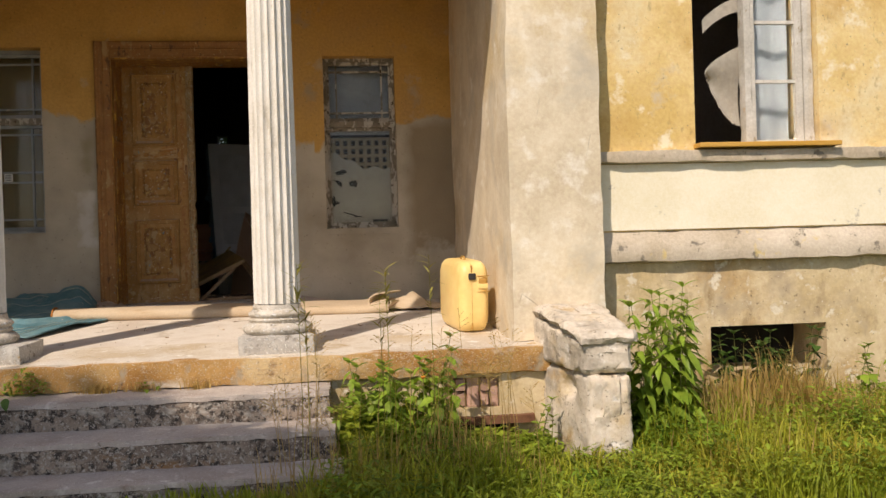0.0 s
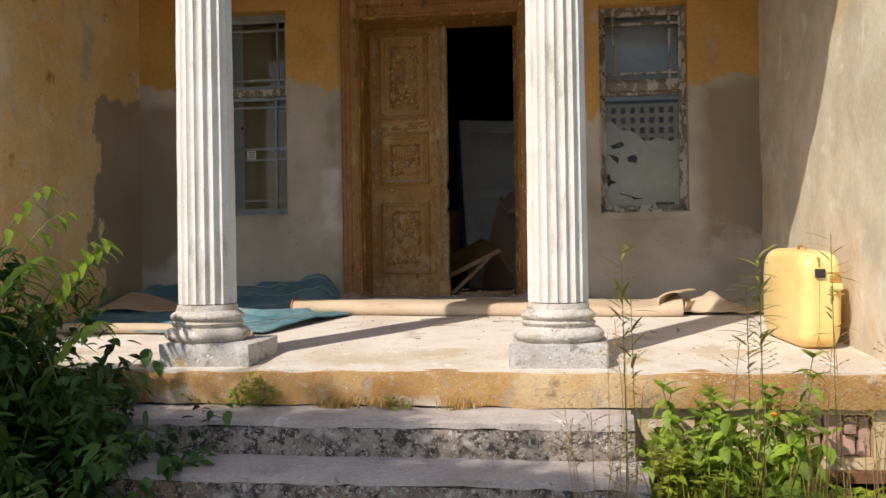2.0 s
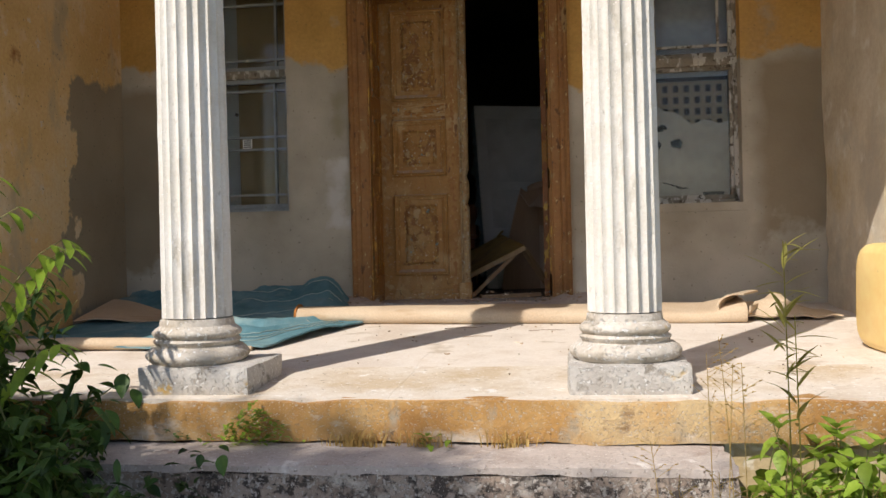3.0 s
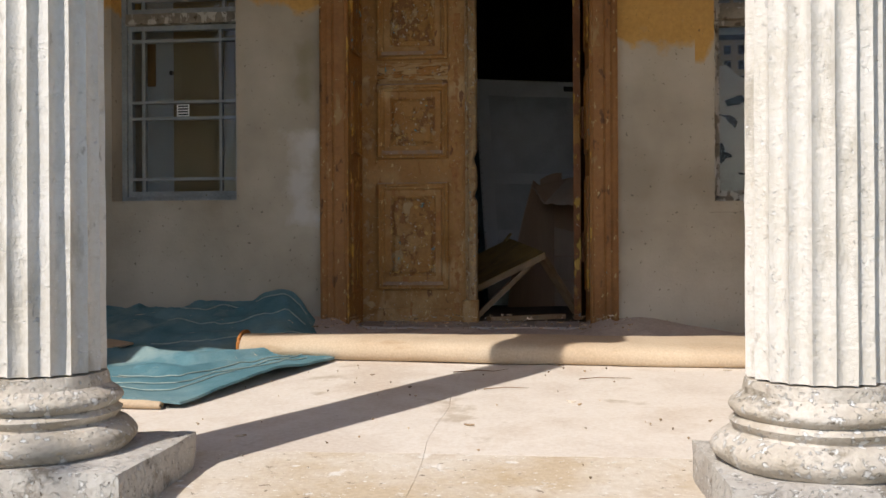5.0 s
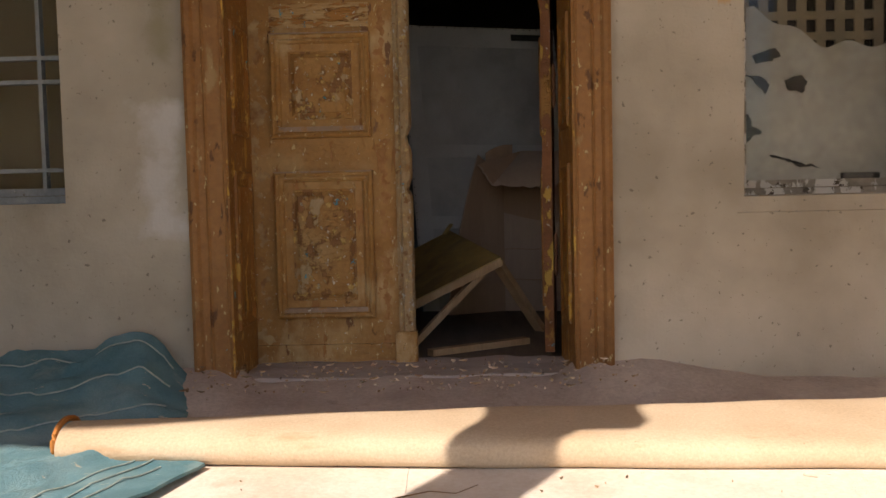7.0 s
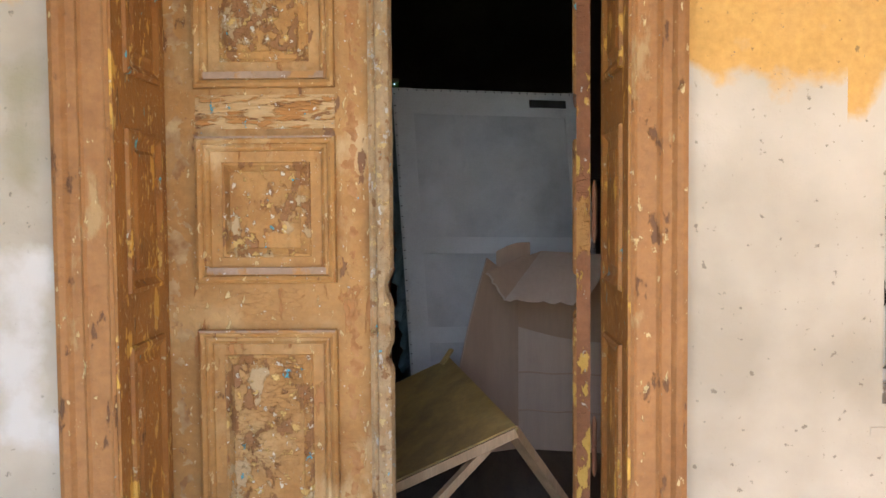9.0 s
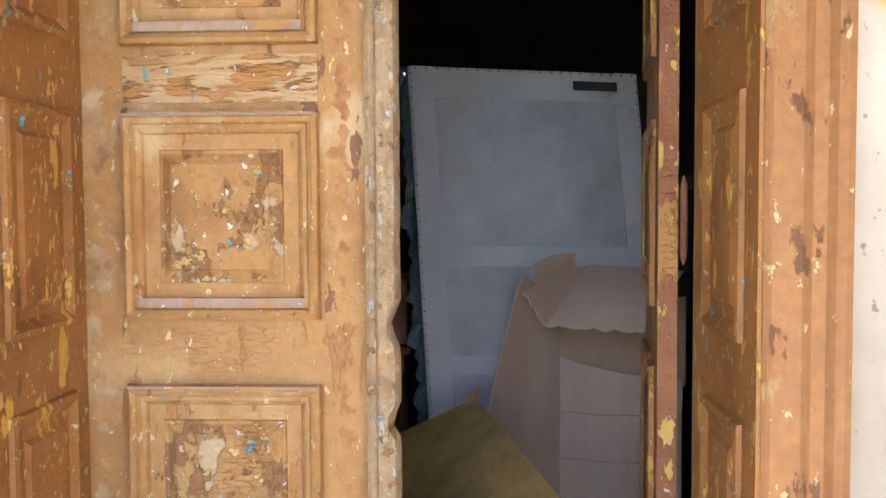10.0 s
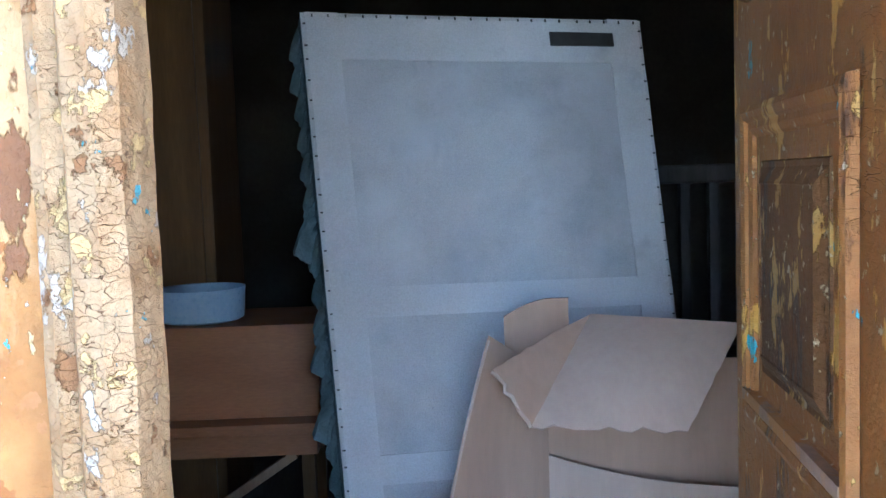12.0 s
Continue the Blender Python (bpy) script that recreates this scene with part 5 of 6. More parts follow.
def carpet_f(u, v):
    # u runs from the left wall to the roll, v from the front edge to the house wall
    f = max(0.0, (u - 0.72) / 0.28)
    xf = -2.48 + (u / 0.72) * 1.68 if u < 0.72 else -0.80 + 0.33 * f
    front = -1.87 + 0.03 * math.sin(u * 9) + 0.97 * f
    xb = -2.48 + 1.74 * u
    x = xf + (xb - xf) * v ** 0.6
    y = front + (-0.05 - front) * v
    z = floor_z(y) + 0.012
    back = max(0.0, (v - 0.60) / 0.40)
    lift = back ** 1.2 * (0.10 + 0.015 * math.sin(u * 9 + 1.0) + 0.05 * max(0.0, u - 0.4) + 0.075 * math.exp(-((u - 0.865) / 0.07) ** 4)) * min(1, (1.0 - u) / 0.06)
    ridge = 0.05 * math.exp(-((v - 0.46 - 0.10 * math.sin(u * 5)) / 0.035) ** 2) * min(1, max(0, (u - 0.35) * 4)) * (1 - 0.6 * f)
    ridge += 0.035 * math.exp(-((v - 0.30 + 0.25 * (u - 0.7)) / 0.03) ** 2) * max(0.0, 1 - abs(u - 0.68) / 0.16)
    wave = 0.013 * (1 + math.sin(u * 24 + v * 5)) * max(0, 1 - v / 0.16) * (1 if u > 0.62 else 0.2)
    crumple = 0.016 * (1 + noise.noise(Vector((x * 6, y * 5, 2)))) * (0.4 + back) + 0.045 * abs(noise.noise(Vector((x * 3 + y * 4, y * 3 - x * 2, 7)))) * (0.25 + 1.3 * back) + 0.014 * abs(noise.noise(Vector((x * 9 - y * 6, y * 9, 4)))) * (0.3 + back)
    fold = sum(a * (1 - abs(noise.noise(Vector((x * s + 3.1 * k, y * s * 1.6 - 0.8 * x * s, 11.0 + k))))) ** 9 for k, (a, s) in enumerate(((0.020, 1.7), (0.010, 3.4))))
    flat = min(1.0, v / 0.12) * min(1.0, u / 0.06, (1 - u) / 0.04)
    return (x, y, z + lift + ridge + wave + crumple + fold * flat * (0.35 + 0.65 * min(1.0, v / 0.5)))


part("cloth", sheet(carpet_f, 110, 80, 0.010), M_CARPET, carpet, "", True)
for v in (0.66, 0.81, 0.94):
    seam = [carpet_f(0.56 + 0.40 * i / 40, v) for i in range(41)]
    part("seam", tube([(x, y, z + 0.010) for x, y, z in seam], 0.0032, seg=5), M_SEAM, carpet, "pale woven line", True)
for v in (0.10, 0.17, 0.24):
    seam = [carpet_f(0.60 + 0.36 * i / 40, v) for i in range(41)]
    part("seam", tube([(x, y, z + 0.009) for x, y, z in seam], 0.0028, seg=5), M_SEAM, carpet, "pale woven line", True)
part("rolled_front_edge", sheet(lambda u, v: (-2.4 + 1.53 * u, -1.85 + 0.048 * (1 - 0.7 * u ** 5) * math.cos(v * 5.6 - 0.8) + 0.03 * math.sin(u * 4), floor_z(-1.84) + (0.040 + 0.031 * math.sin(v * 5.6 - 0.8)) * (1 - 0.75 * u ** 5) + 0.006 * noise.noise(Vector((u * 7, v, 3)))), 30, 14, 0.008), M_BACKING, carpet, "tan underside turned up", True)
part("folded_flap", sheet(lambda u, v: (-2.45 + 0.95 * u, -0.95 + 0.55 * v * (1 - 0.6 * u), floor_z(-0.7) + 0.05 + 0.11 * (1 - u) ** 1.5 * v + 0.012 * math.sin(u * 9)), 20, 12, 0.008), M_BACKING, carpet, "folded-back tan underside", True)


# suitcase
def suitcase():
    cx, cy = 2.425, -2.13
    t = thing("suitcase", (cx, cy, floor_z(cy)), "yellow hard-shell suitcase standing against the porch wall", "suitcase")
    rot = Matrix.Translation((cx, cy, floor_z(cy) - 0.006)) @ Matrix.Rotation(radians(-83), 4, "Z") @ Matrix.Rotation(radians(2.4), 4, "Y")
    L, W, H = 0.325, 0.112, 0.525   # half length, half width, height
    n, seg = 6.5, 64

    def shell(y0, y1, mat_name):
        """A rounded half shell between two planes across its width."""
        b = bmesh.new()
        rows = []
        m = 16
        for i in range(m + 1):
            y = y0 + (y1 - y0) * i / m
            inset = 0.050 * (abs(y) / W) ** 5
            row = []
            for k in range(seg):
                a = 2 * math.pi * k / seg
                c, q = math.cos(a), math.sin(a)
                hl, hh = L - inset, H / 2 - inset
                r = (abs(c / hl) ** n + abs(q / hh) ** n) ** (-1 / n)
                row.append(b.verts.new(rot @ Vector((r * c, y, H / 2 + r * q))))
            rows.append(row)
        for r0, r1 in zip(rows, rows[1:]):
            for k in range(seg):
                b.faces.new((r0[k], r0[(k + 1) % seg], r1[(k + 1) % seg], r1[k]))
        b.faces.new(rows[0][::-1])
        b.faces.new(rows[-1])
        return b
    part("shell", shell(-W, -0.0225, ""), M_CAN, t, "", True)
    part("shell", shell(-0.0195, W, ""), M_CAN, t, "", True)
    part("rim", join(bmesh.new(), box(-L + 0.006, L - 0.006, -0.026, -0.016, 0.03, H - 0.03), rot), M_RIM, t, "dark seam between the shells")
    part("latch", join(bmesh.new(), box(L - 0.014, L + 0.014, -0.046, 0.006, H - 0.135, H - 0.088, 0.006), rot), M_BLACK, t, "dark latch")
    part("grip", join(bmesh.new(), box(L - 0.012, L + 0.004, 0.028, 0.092, H - 0.19, H - 0.125, 0.012), rot), M_RIM, t, "recessed grip")
    part("grip_bar", join(bmesh.new(), box(L - 0.008, L + 0.009, 0.024, 0.098, H - 0.20, H - 0.165, 0.006), rot), M_CAN, t)
    part("band", join(bmesh.new(), box(L - 0.01, L + 0.003, 0.02, W - 0.004, H - 0.226, H - 0.221), rot), M_RIM, t)
    part("band", join(bmesh.new(), box(L - 0.01, L + 0.003, 0.02, W - 0.004, H - 0.112, H - 0.107), rot), M_RIM, t)
    part("top_handle", tube([rot @ Vector(p) for p in ((0.02, -0.02, H - 0.01), (0.025, -0.02, H + 0.014), (0.05, -0.02, H + 0.022), (0.10, -0.02, H + 0.022), (0.125, -0.02, H + 0.014), (0.13, -0.02, H - 0.01))], 0.007, seg=10), M_RIM, t, "brown carrying handle", True)
    for x in (-0.24, 0.24):
        part("foot", join(bmesh.new(), box(x - 0.03, x + 0.03, -0.06, -0.03, -0.006, 0.01, 0.004), rot), M_RIM, t)
    return t


suitcase()

# ---- hall things ----
base = thing("bed_base", (0.5, 2.3, 0.165), "upturned bed base with grey lining cloth and torn sides", "bed base")
TL, TR, BL = Vector((-0.046, 2.40, 1.992)), Vector((0.965, 2.60, 1.972)), Vector((0.075, 2.12, 0.17))
ex = (TR - TL).normalized()
ez0 = (TL - BL)
ez = (ez0 - ex * ez0.dot(ex)).normalized()
ey = ez.cross(ex)
WID, HEI = (TR - TL).length, ez0.dot(ez)
bx = Matrix(((*[ex[0]], ey[0], ez[0], BL[0]), (ex[1], ey[1], ez[1], BL[1]), (ex[2], ey[2], ez[2], BL[2]), (0, 0, 0, 1)))
shear = (TL - BL).dot(ex) / HEI


def bed(u, d, v):
    return BL + ex * (u + shear * v) + ez * v + ey * d


def bed_box(u0, u1, d0, d1, v0, v1):
    b = bmesh.new()
    vs = [b.verts.new(bed(u, d, v)) for u in (u0, u1) for d in (d0, d1) for v in (v0, v1)]
    for f in ((0, 1, 3, 2), (4, 6, 7, 5), (0, 4, 5, 1), (2, 3, 7, 6), (0, 2, 6, 4), (1, 5, 7, 3)):
        b.faces.new([vs[i] for i in f])
    return b


def belly(u, v):
    """The cloth hangs slack and bellies out between the battens."""
    out = 0.0
    for v0, v1, deep in ((0.34, 0.53, 0.018), (0.575, 0.93, 0.055)):
        if v0 < v < v1:
            f = (v - v0) / (v1 - v0)
            out = deep * math.sin(f * math.pi) * (0.55 + 0.45 * math.cos(f * math.pi) * -1) * math.sin(min(1.0, max(0.0, (u - 0.10) / 0.79)) * math.pi) ** 0.7
    return out


part("lining", sheet(lambda u, v: bed(WID * u, -0.004 - belly(u, v) + 0.004 * noise.noise(Vector((u * 6, v * 10, 0))), HEI * v), 40, 70, 0.004), M_FABRIC, base, "", True)
part("side_frame", bed_box(0.0, WID, 0.02, 0.20, 0.0, HEI - 0.005), M_TEAL, base, "torn blue-grey upholstery")
for a in ((0.012, 0.105, 0.0, HEI), (WID - 0.11, WID - 0.012, 0.0, HEI), (0.105, WID - 0.11, HEI - 0.135, HEI - 0.012), (0.105, WID - 0.11, HEI * 0.53, HEI * 0.53 + 0.085), (0.105, WID - 0.11, 0.52, 0.60)):
    part("batten", bed_box(a[0], a[1], -0.012, -0.004, a[2], a[3]), M_PALEFRAME, base, "pale cloth-covered batten")
part("slot", bed_box(WID - 0.30, WID - 0.10, -0.020, -0.010, HEI - 0.085, HEI - 0.045), M_BLACK, base, "dark slot plate")
fr = bmesh.new()
for i in range(60):
    v = HEI * (0.03 + 0.95 * i / 60)
    s = 0.008 + 0.11 * max(0.0, noise.noise(Vector((3, 1, v * 6)))) + 0.012 * (i % 3)
    join(fr, sheet(lambda p, q: bed(-0.004 - s * p * (0.4 + 0.6 * math.sin(q * 3.1)), 0.02 + 0.04 * q + 0.05 * p, v + 0.045 * q - (0.03 + s) * p * p), 3, 3, 0.003))
tagged(part("torn_cloth", fr, M_TEAL, base, "frayed blue-grey cloth edge"), kind="stuff")
st = bmesh.new()
for i in range(34):
    for u in (0.008, WID - 0.010):
        v = HEI * (0.02 + 0.96 * i / 33) + 0.022 * noise.noise(Vector((i * 1.7, u * 9, 0)))
        w = 0.0035 + 0.0025 * noise.noise(Vector((i * 2.3, u, 4)))
        join(st, bed_box(u - w, u + w, -0.015, -0.010, v, v + 0.004))
for i in range(22):
    u = 0.03 + (WID - 0.06) * i / 21 + 0.018 * noise.noise(Vector((i * 1.9, 3, 1)))
    join(st, bed_box(u, u + 0.004, -0.016, -0.010, HEI - 0.014, HEI - 0.006))
tagged(part("stapling", st, M_BLACK, base), kind="stuff")

card = thing("cardboard_box", (0.6, 1.95, 0.165), "torn open brown cardboard box leaning on the bed base", "cardboard box")


def quad_sheet(a, b_, c, d, bulge=0.0, nu=14, nv=14, thick=0.006, rag=0.0):
    A, B, C, D = Vector(a), Vector(b_), Vector(c), Vector(d)
    nrm = (B - A).cross(D - A).normalized()

    def f(u, v):
        p = A * (1 - u) * (1 - v) + B * u * (1 - v) + C * u * v + D * (1 - u) * v
        p += nrm * (bulge * math.sin(u * math.pi) * math.sin(v * math.pi))
        if rag:
            p += Vector((0, 0, rag * noise.noise(Vector((u * 9, v * 9, 4))) * (1 - v)))
        return p
    return sheet(f, nu, nv, thick)


part("front_flap", quad_sheet((0.508, 1.80, 0.943), (0.865, 1.80, 0.918), (1.045, 1.95, 1.136), (0.700, 2.08, 1.152), 0.022, rag=0.014), M_CARDIN, card, "pale folded flap", True)
part("fold", quad_sheet((0.508, 1.80, 0.943), (0.428, 1.84, 1.070), (0.60, 2.00, 1.125), (0.700, 2.08, 1.152), 0.0, rag=0.012), M_CARD, card, "", True)
part("left_wall", sheet(lambda u, v: ((0.235 + 0.10 * v + 0.095 * v * v) * (1 - u) + 0.588 * u, 1.95 + 0.17 * u, 0.165 + (0.965 - 0.13 * u) * v), 16, 20, 0.006), M_CARD, card, "", True)
part("right_wall", sheet(lambda u, v: (0.588 + 0.47 * u, 2.12 - 0.10 * u, 0.165 + (0.612 - 0.07 * u - 0.02 * math.sin(u * 3.1)) * v), 14, 16, 0.006), M_CARDIN, card, "", True)
part("inner_wall", sheet(lambda u, v: (0.57 + 0.52 * u, 2.15 - 0.04 * u, 0.66 + 0.36 * v), 12, 12, 0.006), M_CARD, card, "", True)
part("curl", sheet(lambda u, v: (0.482 + 0.165 * u, 2.08 + 0.05 * math.sin(v * 2) - 0.03 * u, 1.045 + (0.075 + 0.075 * math.sin(min(1.0, 0.25 + u) * 1.5)) * v), 14, 10, 0.006), M_CARD, card, "", True)
part("raw_edge", tube([(0.235 + 0.10 * v + 0.095 * v * v - 0.002, 1.945, 0.17 + 0.95 * v) for v in [i / 14 for i in range(15)]], 0.0045, 0.0045, 6), M_CARDIN, card, "pale cut edge", True)
for z in (0.36, 0.55):
    part("crease", tube([(0.592 + 0.46 * i / 10, 2.116 - 0.10 * i / 10, z + 0.003 * math.sin(i * 1.3)) for i in range(11)], 0.003, 0.003, 5), M_CARD, card, "pressed crease", True)
part("edge_tear", tube([(0.508 - 0.08 * i / 8 + 0.006 * math.sin(i * 2.3), 1.797 + 0.04 * i / 8, 0.943 + 0.127 * i / 8 + 0.006 * math.sin(i * 3.7)) for i in range(9)], 0.005, 0.005, 6), M_CARDIN, card, "torn pale edge")

table = thing("broken_table", (0.2, 1.2, 0.165), "overturned table with a dirty yellow top propped on struts", "table")
A, B, C = Vector((0.507, 0.89, 0.578)), Vector((-0.33, 0.97, 0.17)), Vector((0.258, 1.75, 0.678))
D = B + (C - A)
part("tabletop", quad_sheet(A, B, D, C, 0.0, 12, 12, 0.022), M_TABLE, table)
part("edge_strip", bar(A + Vector((0, -0.012, -0.014)), B + Vector((0, -0.012, -0.014)), 0.016, 0.034), M_WOOD, table, "raw timber edge")
part("strut", bar((0.44, 0.93, 0.535), (0.07, 0.80, 0.18), 0.035, 0.03), M_WOOD, table)
part("strut", bar((0.49, 0.99, 0.55), (0.72, 1.22, 0.18), 0.06, 0.03), M_WOOD, table)
part("splinter", bar((0.22, 1.70, 0.668), (0.262, 1.76, 0.722), 0.02, 0.012), M_TABLE, table)
pl = whole("floor_plank", bar((0.16, 0.56, 0.182), (0.62, 0.86, 0.182), 0.05, 0.03), M_WOOD, "loose timber lath lying inside the doorway", "plank")

side = thing("sideboard", (-0.5, 3.1, 0.165), "orange-brown veneered sideboard in the dark hall", "sideboard")
part("body", box(-1.02, -0.10, 2.90, 3.35, 0.705, 1.03, 0.004), M_VENEER, side)
part("shelf", box(-1.04, -0.08, 2.82, 3.36, 0.665, 0.702, 0.004), M_VENEER, side)
part("drawer", box(-1.0, -0.12, 2.93, 3.33, 0.56, 0.662), M_VENEER, side)
for x in (-0.98, -0.18):
    for y in (2.95, 3.28):
        part("leg", box(x, x + 0.045, y, y + 0.045, 0.165, 0.56), M_DARKWOOD, side)
part("brace", bar((-0.75, 2.95, 0.2), (-0.2, 2.95, 0.56), 0.03, 0.03), M_WOOD, side)
bowl = [(0.135, 1.031), (0.150, 1.039), (0.158, 1.135), (0.160, 1.15), (0.153, 1.148), (0.145, 1.045), (0.01, 1.04)]
whole("enamel_bowl", lathe(bowl, -0.535, 3.08, 48), M_BOWL, "pale blue enamel bowl standing on the sideboard", "bowl", smooth=True)
ward = thing("wardrobe", (-0.9, 3.6, 0.165), "tall dark brown wardrobe", "wardrobe")
part("body", box(-1.08, -0.56, 3.45, 4.0, 0.165, 2.9, 0.006), M_DARKWOOD, ward)
part("door", box(-1.06, -0.60, 3.43, 3.452, 0.22, 2.84, 0.004), M_DARKWOOD, ward)
whole("cushion", lathe([(0.001, 0.166), (0.14, 0.170), (0.172, 0.20), (0.176, 0.30), (0.172, 0.42), (0.14, 0.485), (0.07, 0.512), (0.001, 0.518)], -0.20, 2.0, 40, wear=0.02), M_MAROON, "dull maroon cushion standing beside the bed base", "cushion", smooth=True)
rail = thing("banister", (1.6, 3.5, 0.165), "grey-black wooden banister with plain balusters", "banister")
part("handrail", box(1.05, 2.9, 3.47, 3.55, 1.46, 1.535, 0.01), M_SHADOWWOOD, rail)
part("bottom_rail", box(1.05, 2.9, 3.48, 3.54, 0.24, 0.30), M_SHADOWWOOD, rail)
for k in range(15):
    part("baluster", box(1.10 + 0.12 * k, 1.14 + 0.12 * k, 3.49, 3.53, 0.30, 1.46), M_SHADOWWOOD, rail)
part("newel", box(1.02, 1.10, 3.46, 3.54, 0.165, 1.6), M_SHADOWWOOD, rail)

# ---- garden ----
def ground():
    b = bmesh.new()
    far = [-400, -120, -40, -20, -12]
    xs = far + [-8 + 0.35 * i for i in range(54)] + [12, 20, 40, 120, 400]
    ys = far + [-10 + 0.35 * i for i in range(22)] + [-2.2, 0, 4, 9, 40, 120, 400]
    grid = []
    for x in xs:
        row = []
        for y in ys:
            near = 1 if abs(x) < 11 and -11 < y < -2.3 else 0
            row.append(b.verts.new((x, y, GROUND + near * 0.05 * noise.noise(Vector((x * 0.8, y * 0.8, 0))) - (0.02 if near else 0))))
        grid.append(row)
    for i in range(len(xs) - 1):
        for j in range(len(ys) - 1):
            b.faces.new((grid[i][j], grid[i + 1][j], grid[i + 1][j + 1], grid[i][j + 1]))
    return b


whole("ground", ground(), M_GROUND, "grassy soil of the garden", "ground", "structure", smooth=True)


def raw(name, verts, faces, mat):
    me = bpy.data.meshes.new(name)
    me.from_pydata(verts, [], faces)
    me.materials.append(mat)
    return me


def blades(name, spots, mat, label, lean=0.5, width=0.007):
    """Bent tapering blades at (x, y, z, height), all in one mesh."""
    rng = np.random.default_rng(len(spots))
    vs, fs = [], []
    for x, y, z, h in spots:
        a, l, w = rng.uniform(0, 6.28), rng.uniform(0.1, lean) * h, width * rng.uniform(0.6, 1.3)
        dx, dy = math.cos(a), math.sin(a)
        k = len(vs)
        for f, wf in ((0, 1), (0.4, 0.9), (0.75, 0.6)):
            cx, cy, cz = x + dx * l * f * f, y + dy * l * f * f, z + h * (f - 0.12 * f * f * lean)
            vs += [(cx - dy * w * wf, cy + dx * w * wf, cz), (cx + dy * w * wf, cy - dx * w * wf, cz)]
        vs.append((x + dx * l, y + dy * l, z + h * (1 - 0.22 * lean)))
        fs += [(k, k + 1, k + 3, k + 2), (k + 2, k + 3, k + 5, k + 4), (k + 4, k + 5, k + 6)]
    return tagged(new(name, raw(name, vs, fs, mat)), label, "grass", kind="stuff")


def scatter(n, x0, x1, y0, y1, h0, h1, seed, keep=lambda x, y: True):
    rng = np.random.default_rng(seed)
    out = []
    while len(out) < n:
        x, y = rng.uniform(x0, x1), rng.uniform(y0, y1)
        if keep(x, y):
            clump = 0.75 + 0.5 * noise.noise(Vector((x * 1.7, y * 1.7, seed)))
            low = 0.45 if 2.35 < x < 3.45 and y < -3.72 else 0.4 if 2.12 < x < 2.80 and y > -3.95 else 1.0
            out.append((x, y, GROUND - 0.03, rng.uniform(h0, h1) * max(0.3, clump) * low))
    return out


def clear(x, y):
    """Free of the steps, the cheek wall and the trodden way to them."""
    if y > -2.80 or (y > -3.15 and x < 3.28):
        return False
    if 2.78 < x < 3.22 and y > -3.75:
        return False
    if x < 1.52 and y > -4.2:
        return False
    return x > 1.35 or y > -4.6


blades("grass", scatter(26000, 1.3, 7.5, -4.9, -2.78, 0.14, 0.44, 3, clear), M_GRASS, "long green meadow grass before the house", 0.9, 0.0045)
blades("grass", scatter(2600, -1.2, 1.6, -4.55, -4.12, 0.05, 0.20, 5), M_GRASS, "short grass at the foot of the steps")
blades("grass", scatter(3500, -5.0, -0.75, -5.2, -3.1, 0.2, 0.5, 7), M_GRASS, "grass under the bush beside the steps")
blades("dry_grass", scatter(700, 1.3, 7.0, -4.6, -2.8, 0.2, 0.42, 9, clear), M_DRY, "dry straw among the grass", 0.35, 0.004)
blades("dry_grass", scatter(700, 3.75, 4.9, -3.6, -3.0, 0.35, 0.68, 29, clear), M_DRY, "tall orange-dry grass before the wing", 0.5, 0.004)
blades("dry_grass", scatter(260, 3.9, 4.8, -3.35, -2.95, 0.40, 0.62, 11), M_DRY, "dry seed-heads before the cellar vent", 0.2, 0.011)


def herbs(name, spots, mat, label, size):
    rng = np.random.default_rng(len(spots) + 1)
    vs, fs = [], []
    for x, y, z, h in spots:
        for k in range(3):
            a, p, s = rng.uniform(0, 6.28), rng.uniform(-0.5, 0.6), size * rng.uniform(0.5, 1.3)
            dx, dy, dz = math.cos(a) * math.cos(p), math.sin(a) * math.cos(p), math.sin(p)
            c = (x + rng.normal(0, 0.02), y + rng.normal(0, 0.02), z + h * rng.uniform(0.5, 1.0))
            i = len(vs)
            vs += [c, (c[0] + dx * s * 0.5 - dy * s * 0.28, c[1] + dy * s * 0.5 + dx * s * 0.28, c[2] + dz * s * 0.5 + 0.1 * s), (c[0] + dx * s, c[1] + dy * s, c[2] + dz * s), (c[0] + dx * s * 0.5 + dy * s * 0.28, c[1] + dy * s * 0.5 - dx * s * 0.28, c[2] + dz * s * 0.5 + 0.1 * s)]
            fs += [(i, i + 1, i + 2), (i, i + 2, i + 3)]
    return tagged(new(name, raw(name, vs, fs, mat)), label, "herbs", kind="stuff")


herbs("herbs", scatter(12000, 1.4, 7.5, -4.8, -2.80, 0.12, 0.40, 13, clear), M_HERB, "low leafy herbs among the grass", 0.045)
herbs("herbs", scatter(2600, 1.46, 2.75, -3.75, -3.16, 0.10, 0.42, 15, clear), M_HERB, "low leafy herbs under the porch edge", 0.075)


blades("grass", scatter(1600, 1.3, 6.5, -4.7, -2.85, 0.35, 0.62, 23, clear), M_GRASS, "tall single grass blades in the meadow", 0.5, 0.0035)
blades("dry_grass", scatter(700, 1.05, 2.6, -4.4, -3.3, 0.25, 0.60, 27, clear), M_DRY, "dry straw beside the steps", 0.3, 0.0025)


